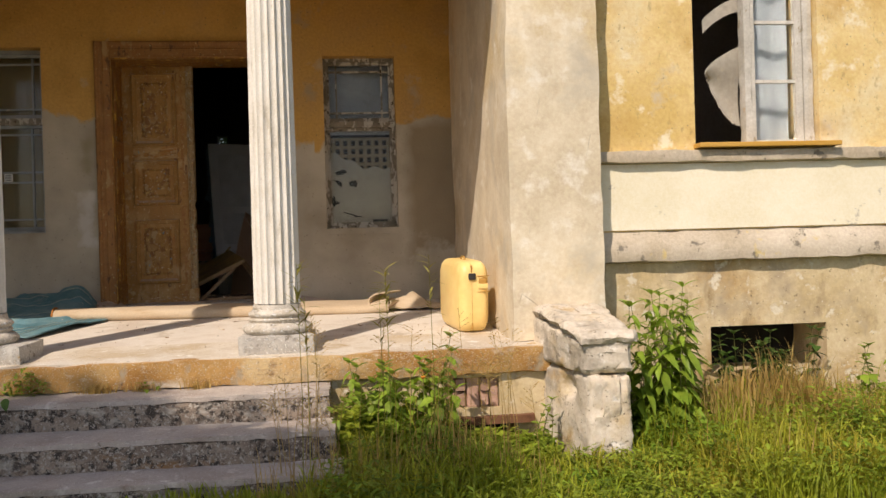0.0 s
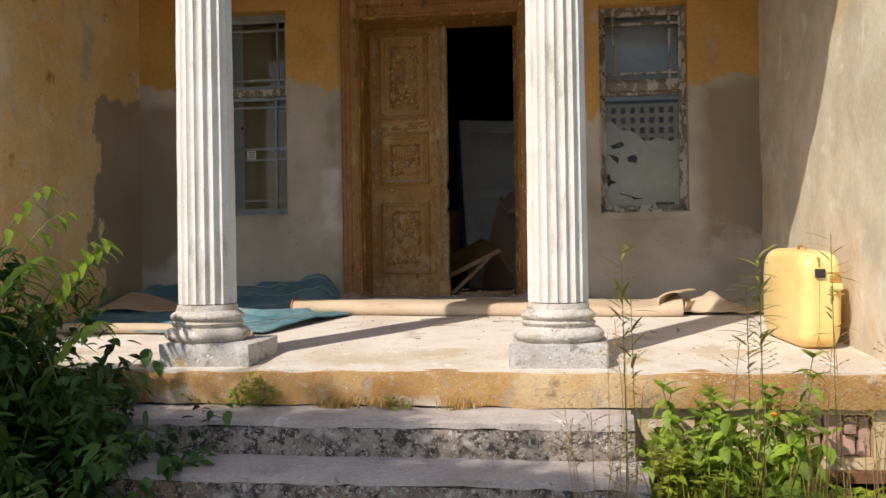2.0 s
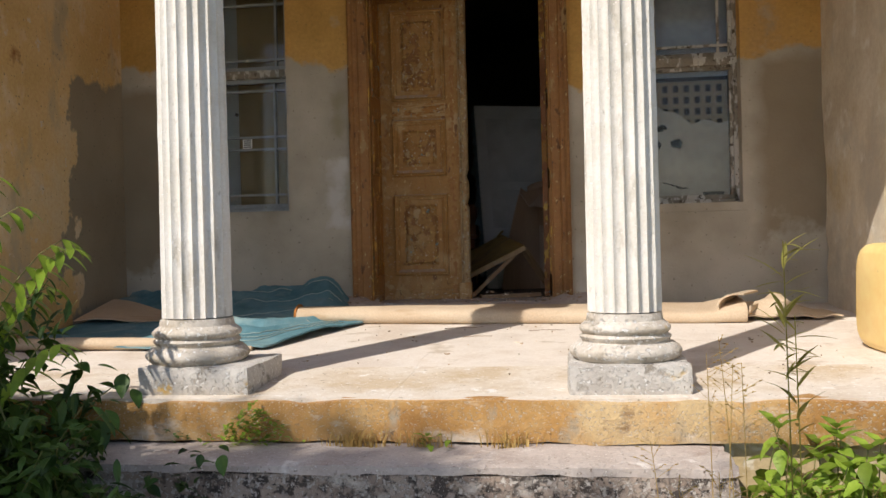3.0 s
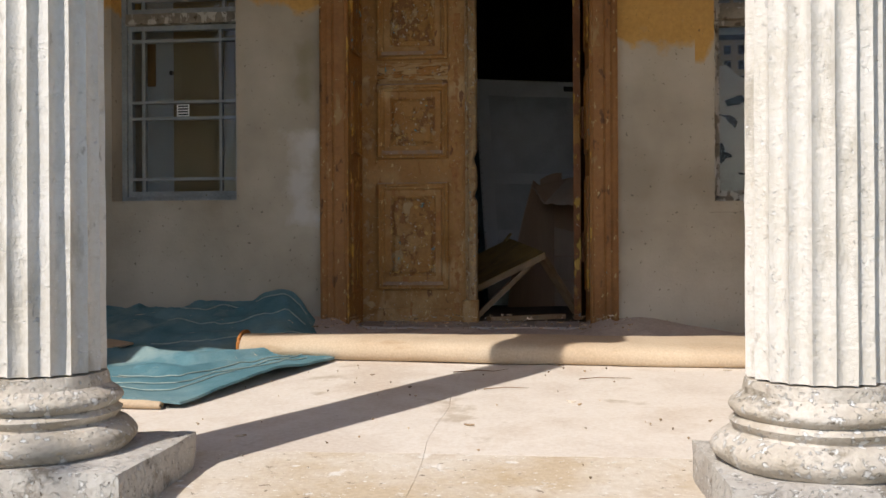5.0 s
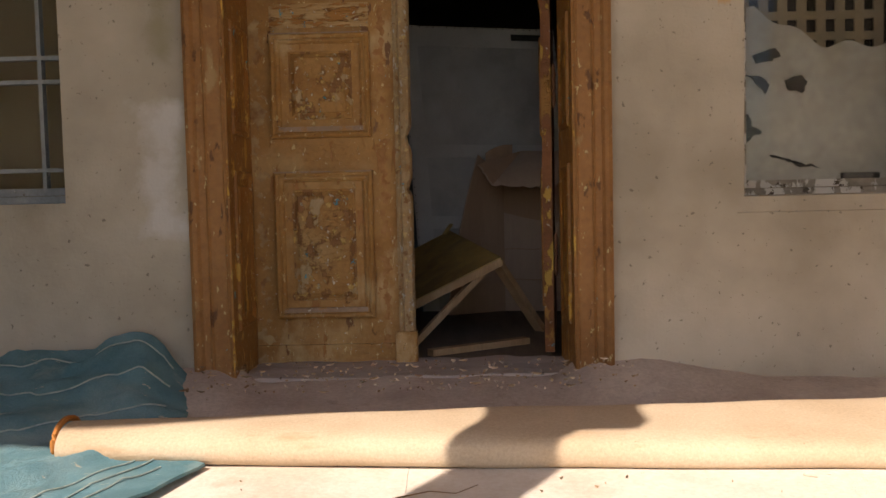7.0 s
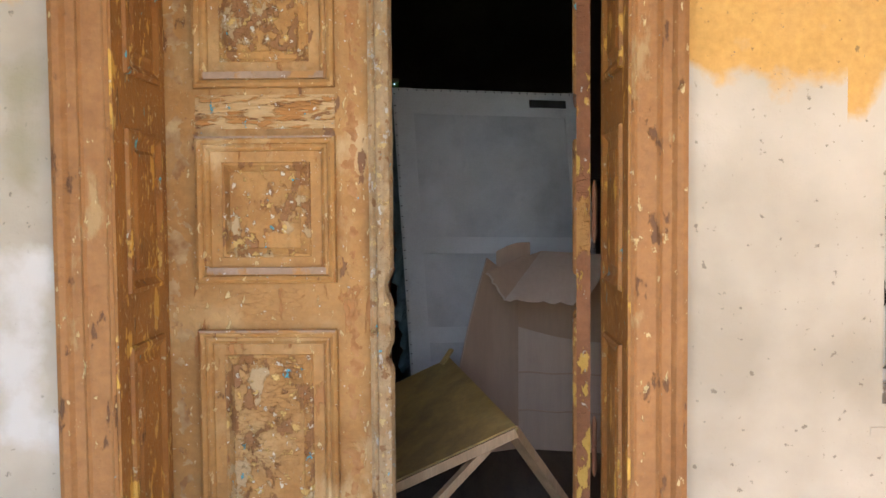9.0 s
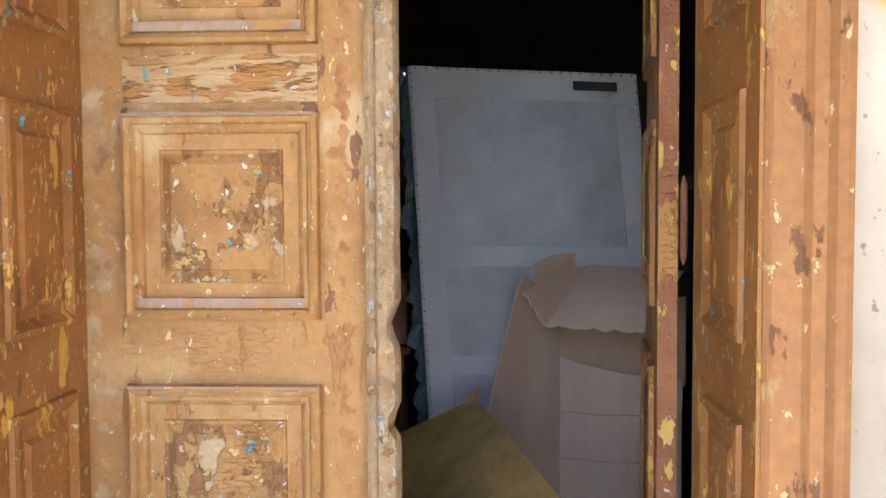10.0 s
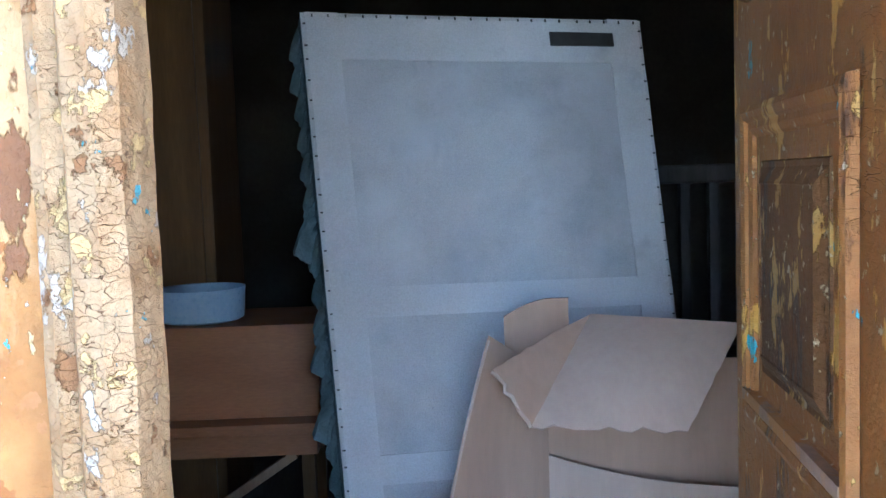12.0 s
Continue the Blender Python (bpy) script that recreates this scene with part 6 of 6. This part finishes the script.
# one leaf, folded along its rib; the tip points along +x
def leaf_mesh(name, length, width, mat, curl=0.25, teeth=0):
    vs, fs = [], []
    n = 6
    for i in range(n + 1):
        f = i / n
        w = width * 0.5 * math.sin(math.pi * min(1, f * 0.98 + 0.02)) ** 0.75 * (1.15 - 0.5 * f) * (1 + (0.14 if teeth and i % 2 else 0))
        z = -curl * length * f * f
        vs += [(length * f, -w, z + 0.28 * w), (length * f, 0, z), (length * f, w, z + 0.28 * w)]
    for i in range(n):
        k = 3 * i
        fs += [(k, k + 3, k + 4, k + 1), (k + 1, k + 4, k + 5, k + 2)]
    me = raw(name, vs, fs, mat)
    me.shade_smooth()
    return me


LEAF_N = [leaf_mesh("leaf", 0.085, 0.045, M_LEAF, 0.3, 1), leaf_mesh("leaf", 0.07, 0.040, M_LEAF, 0.15, 1)]
LEAF_L = [leaf_mesh("leaf", 0.11, 0.030, M_LEAF, 0.35), leaf_mesh("leaf", 0.09, 0.028, M_LEAF, 0.2)]
LEAF_S = leaf_mesh("spikelet", 0.085, 0.012, M_REED, 0.2)
LEAF_D = [leaf_mesh("leaf", 0.10, 0.065, M_LEAFDARK, 0.3), leaf_mesh("leaf", 0.08, 0.050, M_LEAFDARK, 0.2), leaf_mesh("leaf", 0.12, 0.038, M_LEAFDARK, 0.35)]


def set_leaf(parent, me, at, yaw, pitch, size, roll=0.0):
    ob = new("leaf", me)
    ob.parent = parent
    ob.matrix_basis = Matrix.Translation(Vector(at) - parent.location) @ Euler((roll, pitch, yaw)).to_matrix().to_4x4() @ Matrix.Scale(size, 4)
    return ob


def weed(rng, x, y, z, h, kinds, pairs, label, lean=0.08, category="weed", size=1.0, group="weeds by the steps", droop=0.0):
    """An upright stem with leaves set in crossed pairs that grow smaller to the top."""
    t = thing("weed", (x, y, z), label, category, group)
    a = rng.uniform(0, 6.28)
    pt = lambda f: Vector((x + math.cos(a) * lean * f * f, y + math.sin(a) * lean * f * f, z + h * f))
    part("stem", tube([pt(i / 6) for i in range(7)], 0.005, 0.002, 5), M_STEM, t)
    for i in range(pairs):
        f = 0.22 + 0.78 * (i + rng.uniform(0, 0.4)) / pairs
        base_yaw = i * 1.57 + rng.uniform(-0.5, 0.5)
        for k in range(2):
            set_leaf(t, kinds[rng.integers(len(kinds))], pt(min(f, 1)), base_yaw + k * 3.14, droop + rng.uniform(-0.4, 0.45), size * (1.25 - 0.65 * f) * rng.uniform(0.8, 1.25), rng.uniform(-0.4, 0.4))
        if i == pairs - 1:
            for k in range(3):
                set_leaf(t, kinds[0], pt(1), k * 2.1, -0.7, size * 0.55)
    return t


rng = np.random.default_rng(21)
# nettles before the hollow under the porch
for k in range(46):
    x, y = 1.50 + 0.60 * rng.random(), -3.66 + 0.46 * rng.random()
    weed(rng, x, y, GROUND - 0.03, 0.28 + 0.30 * rng.random() ** 1.3, LEAF_N, 8, "leafy green nettle growing beside the porch steps", size=1.7, droop=0.35)
for x, y, h in ((2.08, -3.45, 0.76), (2.10, -3.40, 0.66), (2.02, -3.36, 0.60), (1.74, -3.48, 0.60), (1.62, -3.44, 0.62), (1.82, -3.42, 0.58), (1.95, -3.50, 0.62)):
    weed(rng, x, y, GROUND - 0.03, h, LEAF_N, 9, "tall green nettle with drooping toothed leaves", size=1.6, droop=0.5)
for k in range(3):
    weed(rng, 2.55 + 0.3 * rng.random(), -3.5 + 0.2 * rng.random(), GROUND - 0.03, 0.22 + 0.2 * rng.random(), LEAF_N, 4, "small green nettle by the cheek wall")
fl = thing("blossom", (1.98, -3.55, 0.0 - 0.12), "small orange blossom among the nettles", "flower")
part("petals", lathe([(0.003, -0.125), (0.012, -0.118), (0.016, -0.108), (0.013, -0.106), (0.004, -0.114)], 1.98, -3.55, 10), M_FLOWER, fl, smooth=True)
part("stem", tube([(1.98, -3.55, GROUND), (1.98, -3.55, -0.12)], 0.003, seg=5), M_STEM, fl)
# tall weed beside the cheek wall and plants before the wing
for k in range(20):
    weed(rng, 3.32 + 0.42 * rng.random(), -3.42 + 0.42 * rng.random(), GROUND - 0.03, 0.50 + 0.50 * rng.random(), LEAF_L, 12, "tall narrow-leaved green weed beside the cheek wall", size=1.9, droop=0.25, group="weeds before the wing")
for k in range(18):
    weed(rng, 4.15 + 0.85 * rng.random(), -2.95 + 0.1 * rng.random(), GROUND - 0.03, 0.42 + 0.28 * rng.random(), LEAF_D, 9, "dark green weed growing before the cellar vent", size=1.15, group="weeds before the wing")
for k in range(26):
    weed(rng, 5.0 + 1.2 * rng.random(), -3.2 + 0.3 * rng.random(), GROUND - 0.03, 0.40 + 0.25 * rng.random(), LEAF_N, 6, "leafy green weed before the wing wall", size=1.2, group="weeds before the wing")


# tall flowering grasses before the steps
def panicle(x, y, h, seed):
    r = np.random.default_rng(seed)
    t = thing("tall_grass", (x, y, GROUND), "tall thin grass stalk with a loose seed-head", "grass", "tall grasses")
    a, l = r.uniform(0, 6.28), r.uniform(0.02, 0.10)
    pt = lambda f: Vector((x + math.cos(a) * l * f * f, y + math.sin(a) * l * f * f, GROUND - 0.02 + h * f))
    part("stalk", tube([pt(i / 8) for i in range(9)], 0.0024, 0.0010, 4), M_DRY, t)
    b = bmesh.new()
    for i in range(9):
        f = 0.78 + 0.22 * i / 9
        p = pt(f)
        yaw = r.uniform(0, 6.28)
        ln = 0.055 * (1.15 - (f - 0.78) * 3.2) + 0.012
        q = p + Vector((math.cos(yaw) * ln, math.sin(yaw) * ln, ln * 0.55))
        tube([p, q], 0.0008, seg=3, bm=b)
        for s in (0.6, 1.0):
            c = p.lerp(q, s)
            tube([c, c + Vector((math.cos(yaw) * 0.012, math.sin(yaw) * 0.012, 0.002))], 0.0026, 0.0008, 4, bm=b)
    part("seed_head", b, M_DRY, t)
    return t


for k in range(34):
    r = np.random.default_rng(100 + k)
    panicle(r.uniform(1.15, 2.5), r.uniform(-4.5, -3.5), r.uniform(0.55, 0.95), k)
for k in range(10):
    r = np.random.default_rng(200 + k)
    panicle(r.uniform(1.05, 1.5), r.uniform(-4.3, -3.9), r.uniform(0.4, 0.6), 60 + k)
for x, y, h, n in ((1.31, -4.66, 1.22, 34), (1.34, -4.62, 1.06, 16), (1.72, -4.61, 1.18, 46), (1.69, -4.57, 1.08, 26), (1.93, -4.60, 1.24, 14)):
    t = thing("tall_grass", (x, y, GROUND), "tall yellow-green reed grass with a leafy head", "grass", "tall grasses")
    part("stalk", tube([(x, y, GROUND - 0.02), (x + 0.01, y, GROUND + h * 0.5), (x, y, GROUND + h)], 0.0026, 0.0012, 5), M_REED, t)
    r = np.random.default_rng(int(h * 100) + n)
    for i in range(n):
        f = 0.76 + 0.24 * i / n
        set_leaf(t, LEAF_S, (x, y, GROUND + h * f), r.uniform(0, 6.28), r.uniform(-0.9, 0.1), r.uniform(0.6, 1.15))


# bush beside the steps
def bush():
    t = thing("bush", (-1.35, -3.95, GROUND), "dense dark green bush growing over the steps", "bush")
    r = np.random.default_rng(5)
    b = bmesh.new()
    tips = []
    for k in range(300):
        x0, y0 = -1.45 + 1.1 * (r.random() - 0.5), -3.95 + 0.75 * (r.random() - 0.5)
        ang = r.uniform(0, 6.28)
        spread, h = r.uniform(0.15, 0.80), r.uniform(0.40, 1.30)
        if k >= 210:
            x0, y0, spread, h = -1.62 + 0.75 * (r.random() - 0.5), -3.42 + 0.36 * (r.random() - 0.5), r.uniform(0.08, 0.35), r.uniform(0.60, 1.0)
        if x0 + math.cos(ang) * spread > -1.1:
            h *= 0.58
        pts = [Vector((x0 + math.cos(ang) * spread * f ** 1.5, y0 + math.sin(ang) * spread * f ** 1.5 * 0.8, GROUND - 0.03 + h * (f - 0.15 * f * f) / 0.85)) for f in (0, 0.25, 0.5, 0.75, 1.0)]
        inside = [p for p in pts if p.x < -0.42 - 0.50 * max(0.0, p.z + 0.15) and p.y > -4.5]
        if len(inside) > 2 and inside == pts[:len(inside)]:
            tube(inside, 0.007, 0.002, 4, bm=b)
        tips.append(pts)
    tagged(part("stem_mass", b, M_STEM, t), kind="stuff")
    n = 0
    vs, fs = [], []
    for pts in tips:
        for j in range(54):
            f = r.uniform(0.25, 1.02) * 4
            i = min(3, int(f))
            p = pts[i].lerp(pts[i + 1], f - i) + Vector((r.normal(0, 0.035), r.normal(0, 0.035), r.normal(0, 0.03)))
            if p.x > -0.36 - 0.50 * max(0.0, p.z + 0.15) or p.y < -4.55:
                continue
            if n < 300 and p.x > -1.3 and p.y < -3.6:
                set_leaf(t, LEAF_D[r.integers(3)], p, r.uniform(0, 6.28), r.uniform(-0.3, 0.9), r.uniform(0.45, 0.9), r.uniform(-0.5, 0.5))
                n += 1
            else:
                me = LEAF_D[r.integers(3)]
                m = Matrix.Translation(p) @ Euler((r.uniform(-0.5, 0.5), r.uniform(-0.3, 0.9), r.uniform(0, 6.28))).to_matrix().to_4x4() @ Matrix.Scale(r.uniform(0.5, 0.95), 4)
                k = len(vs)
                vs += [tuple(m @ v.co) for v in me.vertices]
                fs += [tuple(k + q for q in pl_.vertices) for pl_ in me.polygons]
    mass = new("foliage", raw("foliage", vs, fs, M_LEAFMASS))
    mass.parent, mass.matrix_parent_inverse = t, Matrix.Translation(-t.location)
    tagged(mass, kind="stuff")
    return t


bush()


def frond(at, yaw, n, size, rise, label):
    """A long arching shoot with narrow paired leaflets."""
    t = thing("shoot", at, label, "plant", "shoots by the bush")
    o = Vector(at)
    d = Vector((math.cos(yaw), math.sin(yaw), 0))
    pt = lambda f: o + d * (0.42 * f * size) + Vector((0, 0, rise * (f - 0.45 * f * f)))
    part("stem", tube([pt(i / 6) for i in range(7)], 0.005, 0.002, 5), M_STEM, t)
    for i in range(n):
        f = 0.30 + 0.70 * i / (n - 1)
        for s in (-1, 1):
            set_leaf(t, LEAF_L[i % 2], pt(f), yaw + s * 1.05, 0.25, (1.15 - 0.35 * f) * 1.55, 0.2 * s)
    set_leaf(t, LEAF_L[0], pt(1), yaw, 0.3, 1.0)
    return t


for at, yaw, n, rise in (((-1.62, -3.45, -0.35), 0.3, 9, 1.85), ((-1.66, -3.40, -0.30), -0.5, 8, 1.6), ((-1.58, -3.60, -0.35), 0.9, 9, 1.5), ((-1.80, -3.55, -0.3), 0.1, 9, 2.2), ((-1.80, -3.70, -0.3), -0.9, 9, 1.9), ((-1.45, -3.55, -0.40), -0.2, 8, 1.25), ((-1.60, -3.35, -0.3), 0.05, 10, 1.7), ((-1.72, -3.62, -0.3), 0.6, 10, 2.0), ((-1.55, -3.72, -0.3), -0.45, 10, 1.55)):
    frond(at, yaw, n, 1.25, rise, "green shoot with narrow paired leaves rising from the bush")

# creeper by the plinth and small weeds on the steps
cr = thing("creeper", (-1.25, -3.3, -0.17), "creeper with heart-shaped leaves climbing the porch edge", "creeper")
part("stem", tube([(-1.35, -3.35, -0.17), (-1.2, -3.2, -0.05), (-1.05, -3.13, 0.03), (-0.98, -3.06, 0.10)], 0.004, 0.002, 5), M_STEM, cr)
for p, yaw, s in (((-1.0, -3.07, 0.10), -1.2, 1.1), ((-0.95, -3.09, 0.04), -0.6, 0.9), ((-1.08, -3.15, 0.02), -2.2, 1.0), ((-1.2, -3.22, -0.03), -1.0, 1.2), ((-1.05, -3.2, -0.07), -0.7, 1.3), ((-1.3, -3.28, 0.0), -1.9, 1.1)):
    set_leaf(cr, LEAF_D[0], p, yaw, 0.7, s)
for x, y, n, s, kinds, lab in ((-0.40, -3.17, 230, 0.34, LEAF_N, "bushy green tuft growing on the step"), (-0.72, -3.15, 10, 0.3, LEAF_D, "tiny green tuft growing on the step"), (0.30, -3.18, 12, 0.45, LEAF_N, "small bright weed growing on the step")):
    t = thing("step_weed", (x, y, -0.178), lab, "weed")
    for k in range(n):
        px, py = x + rng.normal(0, 0.075 if n > 20 else 0.035), y + rng.normal(0, 0.02)
        set_leaf(t, kinds[rng.integers(2)], (px, py, -0.172 + 0.05 * rng.random() * (3.4 * max(0.25, 1 - abs(px - x) / 0.2) if n > 20 else 1)), rng.uniform(0, 6.28), rng.uniform(-0.9, 0.1), s * rng.uniform(0.7, 1.3))
moss = [(x + rng.normal(0, 0.05), -3.17 + abs(rng.normal(0, 0.02)), -0.182, rng.uniform(0.03, 0.09)) for x in (0.0, 0.04, 0.28, 0.62) for k in range(60)]
blades("dry_grass", moss, M_DRY, "yellow grass tufts in the joint of the step", 0.6, 0.003)

# shrub behind the house, seen through the hall's far window
vs, fs = [], []
r = np.random.default_rng(8)
for k in range(2600):
    m = Matrix.Translation((-0.5 + r.normal(0, 0.45), 7.6 + r.normal(0, 0.15), 2.6 + r.normal(0, 0.5))) @ Euler((r.uniform(0, 6), r.uniform(0, 6), r.uniform(0, 6))).to_matrix().to_4x4()
    me = LEAF_N[0]
    k0 = len(vs)
    vs += [tuple(m @ v.co) for v in me.vertices]
    fs += [tuple(k0 + q for q in pl_.vertices) for pl_ in me.polygons]
sh = thing("shrub", (-0.5, 7.6, GROUND), "green shrub behind the house", "shrub")
part("trunk", tube([(-0.5, 7.6, GROUND - 0.02), (-0.5, 7.6, 2.2)], 0.04, 0.015, 6), M_STEM, sh)
mass = new("foliage", raw("foliage", vs, fs, M_LEAFMASS))
mass.parent, mass.matrix_parent_inverse = sh, Matrix.Translation(-sh.location)
tagged(mass, kind="stuff")


# tree beside the way, whose crown shades the lower steps
def tree():
    t = thing("tree", (-5.6, -11.0, GROUND), "leafy garden tree shading the lower steps", "tree")
    r = np.random.default_rng(44)
    top = Vector((-4.85, -9.98, 6.9))
    part("trunk", tube([(-5.6, -11.0, GROUND - 0.1), (-5.5, -10.9, 2.0), (-5.2, -10.6, 4.4), tuple(top - Vector((0.05, 0.05, 0.5)))], 0.14, 0.05, 10), M_DARKWOOD, t, "", True)
    vs, fs = [], []
    me = LEAF_D[0]
    for k in range(72):
        d = Vector((r.normal(), r.normal(), r.normal())).normalized() * r.uniform(0.25, 1.0) ** 0.5
        c = top + (Vector((d.x * 1.5, d.y * 1.1, d.z * 0.8)) if k < 26 else Vector((1.05 + d.x * 2.2, -0.68 + d.y * 1.25, d.z * 0.7)))
        a = top + Vector((-0.05, -0.05, -0.6 + 0.3 * r.random()))
        part("limb", tube([a, a.lerp(c, 0.55) + Vector((0, 0, 0.12)), c], 0.022, 0.006, 5), M_DARKWOOD, t)
        for j in range(230):
            m = Matrix.Translation(c + Vector((r.normal(0, 0.20), r.normal(0, 0.20), r.normal(0, 0.14)))) @ Euler((r.uniform(-1, 1), r.uniform(-0.4, 1.0), r.uniform(0, 6.28))).to_matrix().to_4x4() @ Matrix.Scale(r.uniform(0.8, 1.4), 4)
            k0 = len(vs)
            vs += [tuple(m @ v.co) for v in me.vertices]
            fs += [tuple(k0 + q for q in pl_.vertices) for pl_ in me.polygons]
    crown = new("crown", raw("crown", vs, fs, M_LEAFMASS))
    crown.parent, crown.matrix_parent_inverse = t, Matrix.Translation(-t.location)
    tagged(crown, kind="stuff")


tree()


# litter on the porch: twigs, paint flakes and grit
def litter():
    r = np.random.default_rng(31)
    vs, fs = [], []
    for k in range(380):
        near = r.random() < 0.75
        x = r.uniform(-0.75, 0.95) if near else r.uniform(-0.9, 2.2)
        y = r.uniform(-0.30, -0.02) if near else r.uniform(-2.6, -0.95)
        s, a = r.uniform(0.002, 0.006) * (1.0 if near else 0.8), r.uniform(0, 6.28)
        z = floor_z(y) + (0.02 + 0.10 * max(0, (y + 0.62) / 0.62) if near else 0.002)
        ln = s * r.choice([1, 1, 1.5, 4])
        i = len(vs)
        for dx, dy, dz in ((-1, -1, 0), (1, -1, 0), (1, 1, 0.004), (-1, 1, 0.003)):
            px, py = dx * ln, dy * s * 0.6
            vs.append((x + px * math.cos(a) - py * math.sin(a), y + px * math.sin(a) + py * math.cos(a), z + dz + 0.002))
        vs.append((x, y, z - 0.003))
        fs += [(i, i + 1, i + 2, i + 3), (i, i + 4, i + 1), (i + 1, i + 4, i + 2), (i + 2, i + 4, i + 3), (i + 3, i + 4, i)]
    return raw("litter", vs, fs, M_LITTER)


tagged(new("litter", litter()), "brown grit and paint flakes on the porch floor", "litter", kind="stuff")
for pts in (((0.25, -1.50), (0.33, -1.46), (0.42, -1.47)), ((0.62, -1.28), (0.70, -1.24), (0.83, -1.25)), ((0.10, -1.15), (0.20, -1.10), (0.27, -1.12), (0.33, -1.06)), ((1.15, -0.62), (1.22, -0.55), (1.30, -0.56))):
    whole("twig", tube([(x, y, floor_z(y) + (0.008 if y < -0.7 else 0.055)) for x, y in pts], 0.0022, 0.001, 5), M_DARKWOOD, "thin dry twig on the porch floor", "twig", group="twigs")
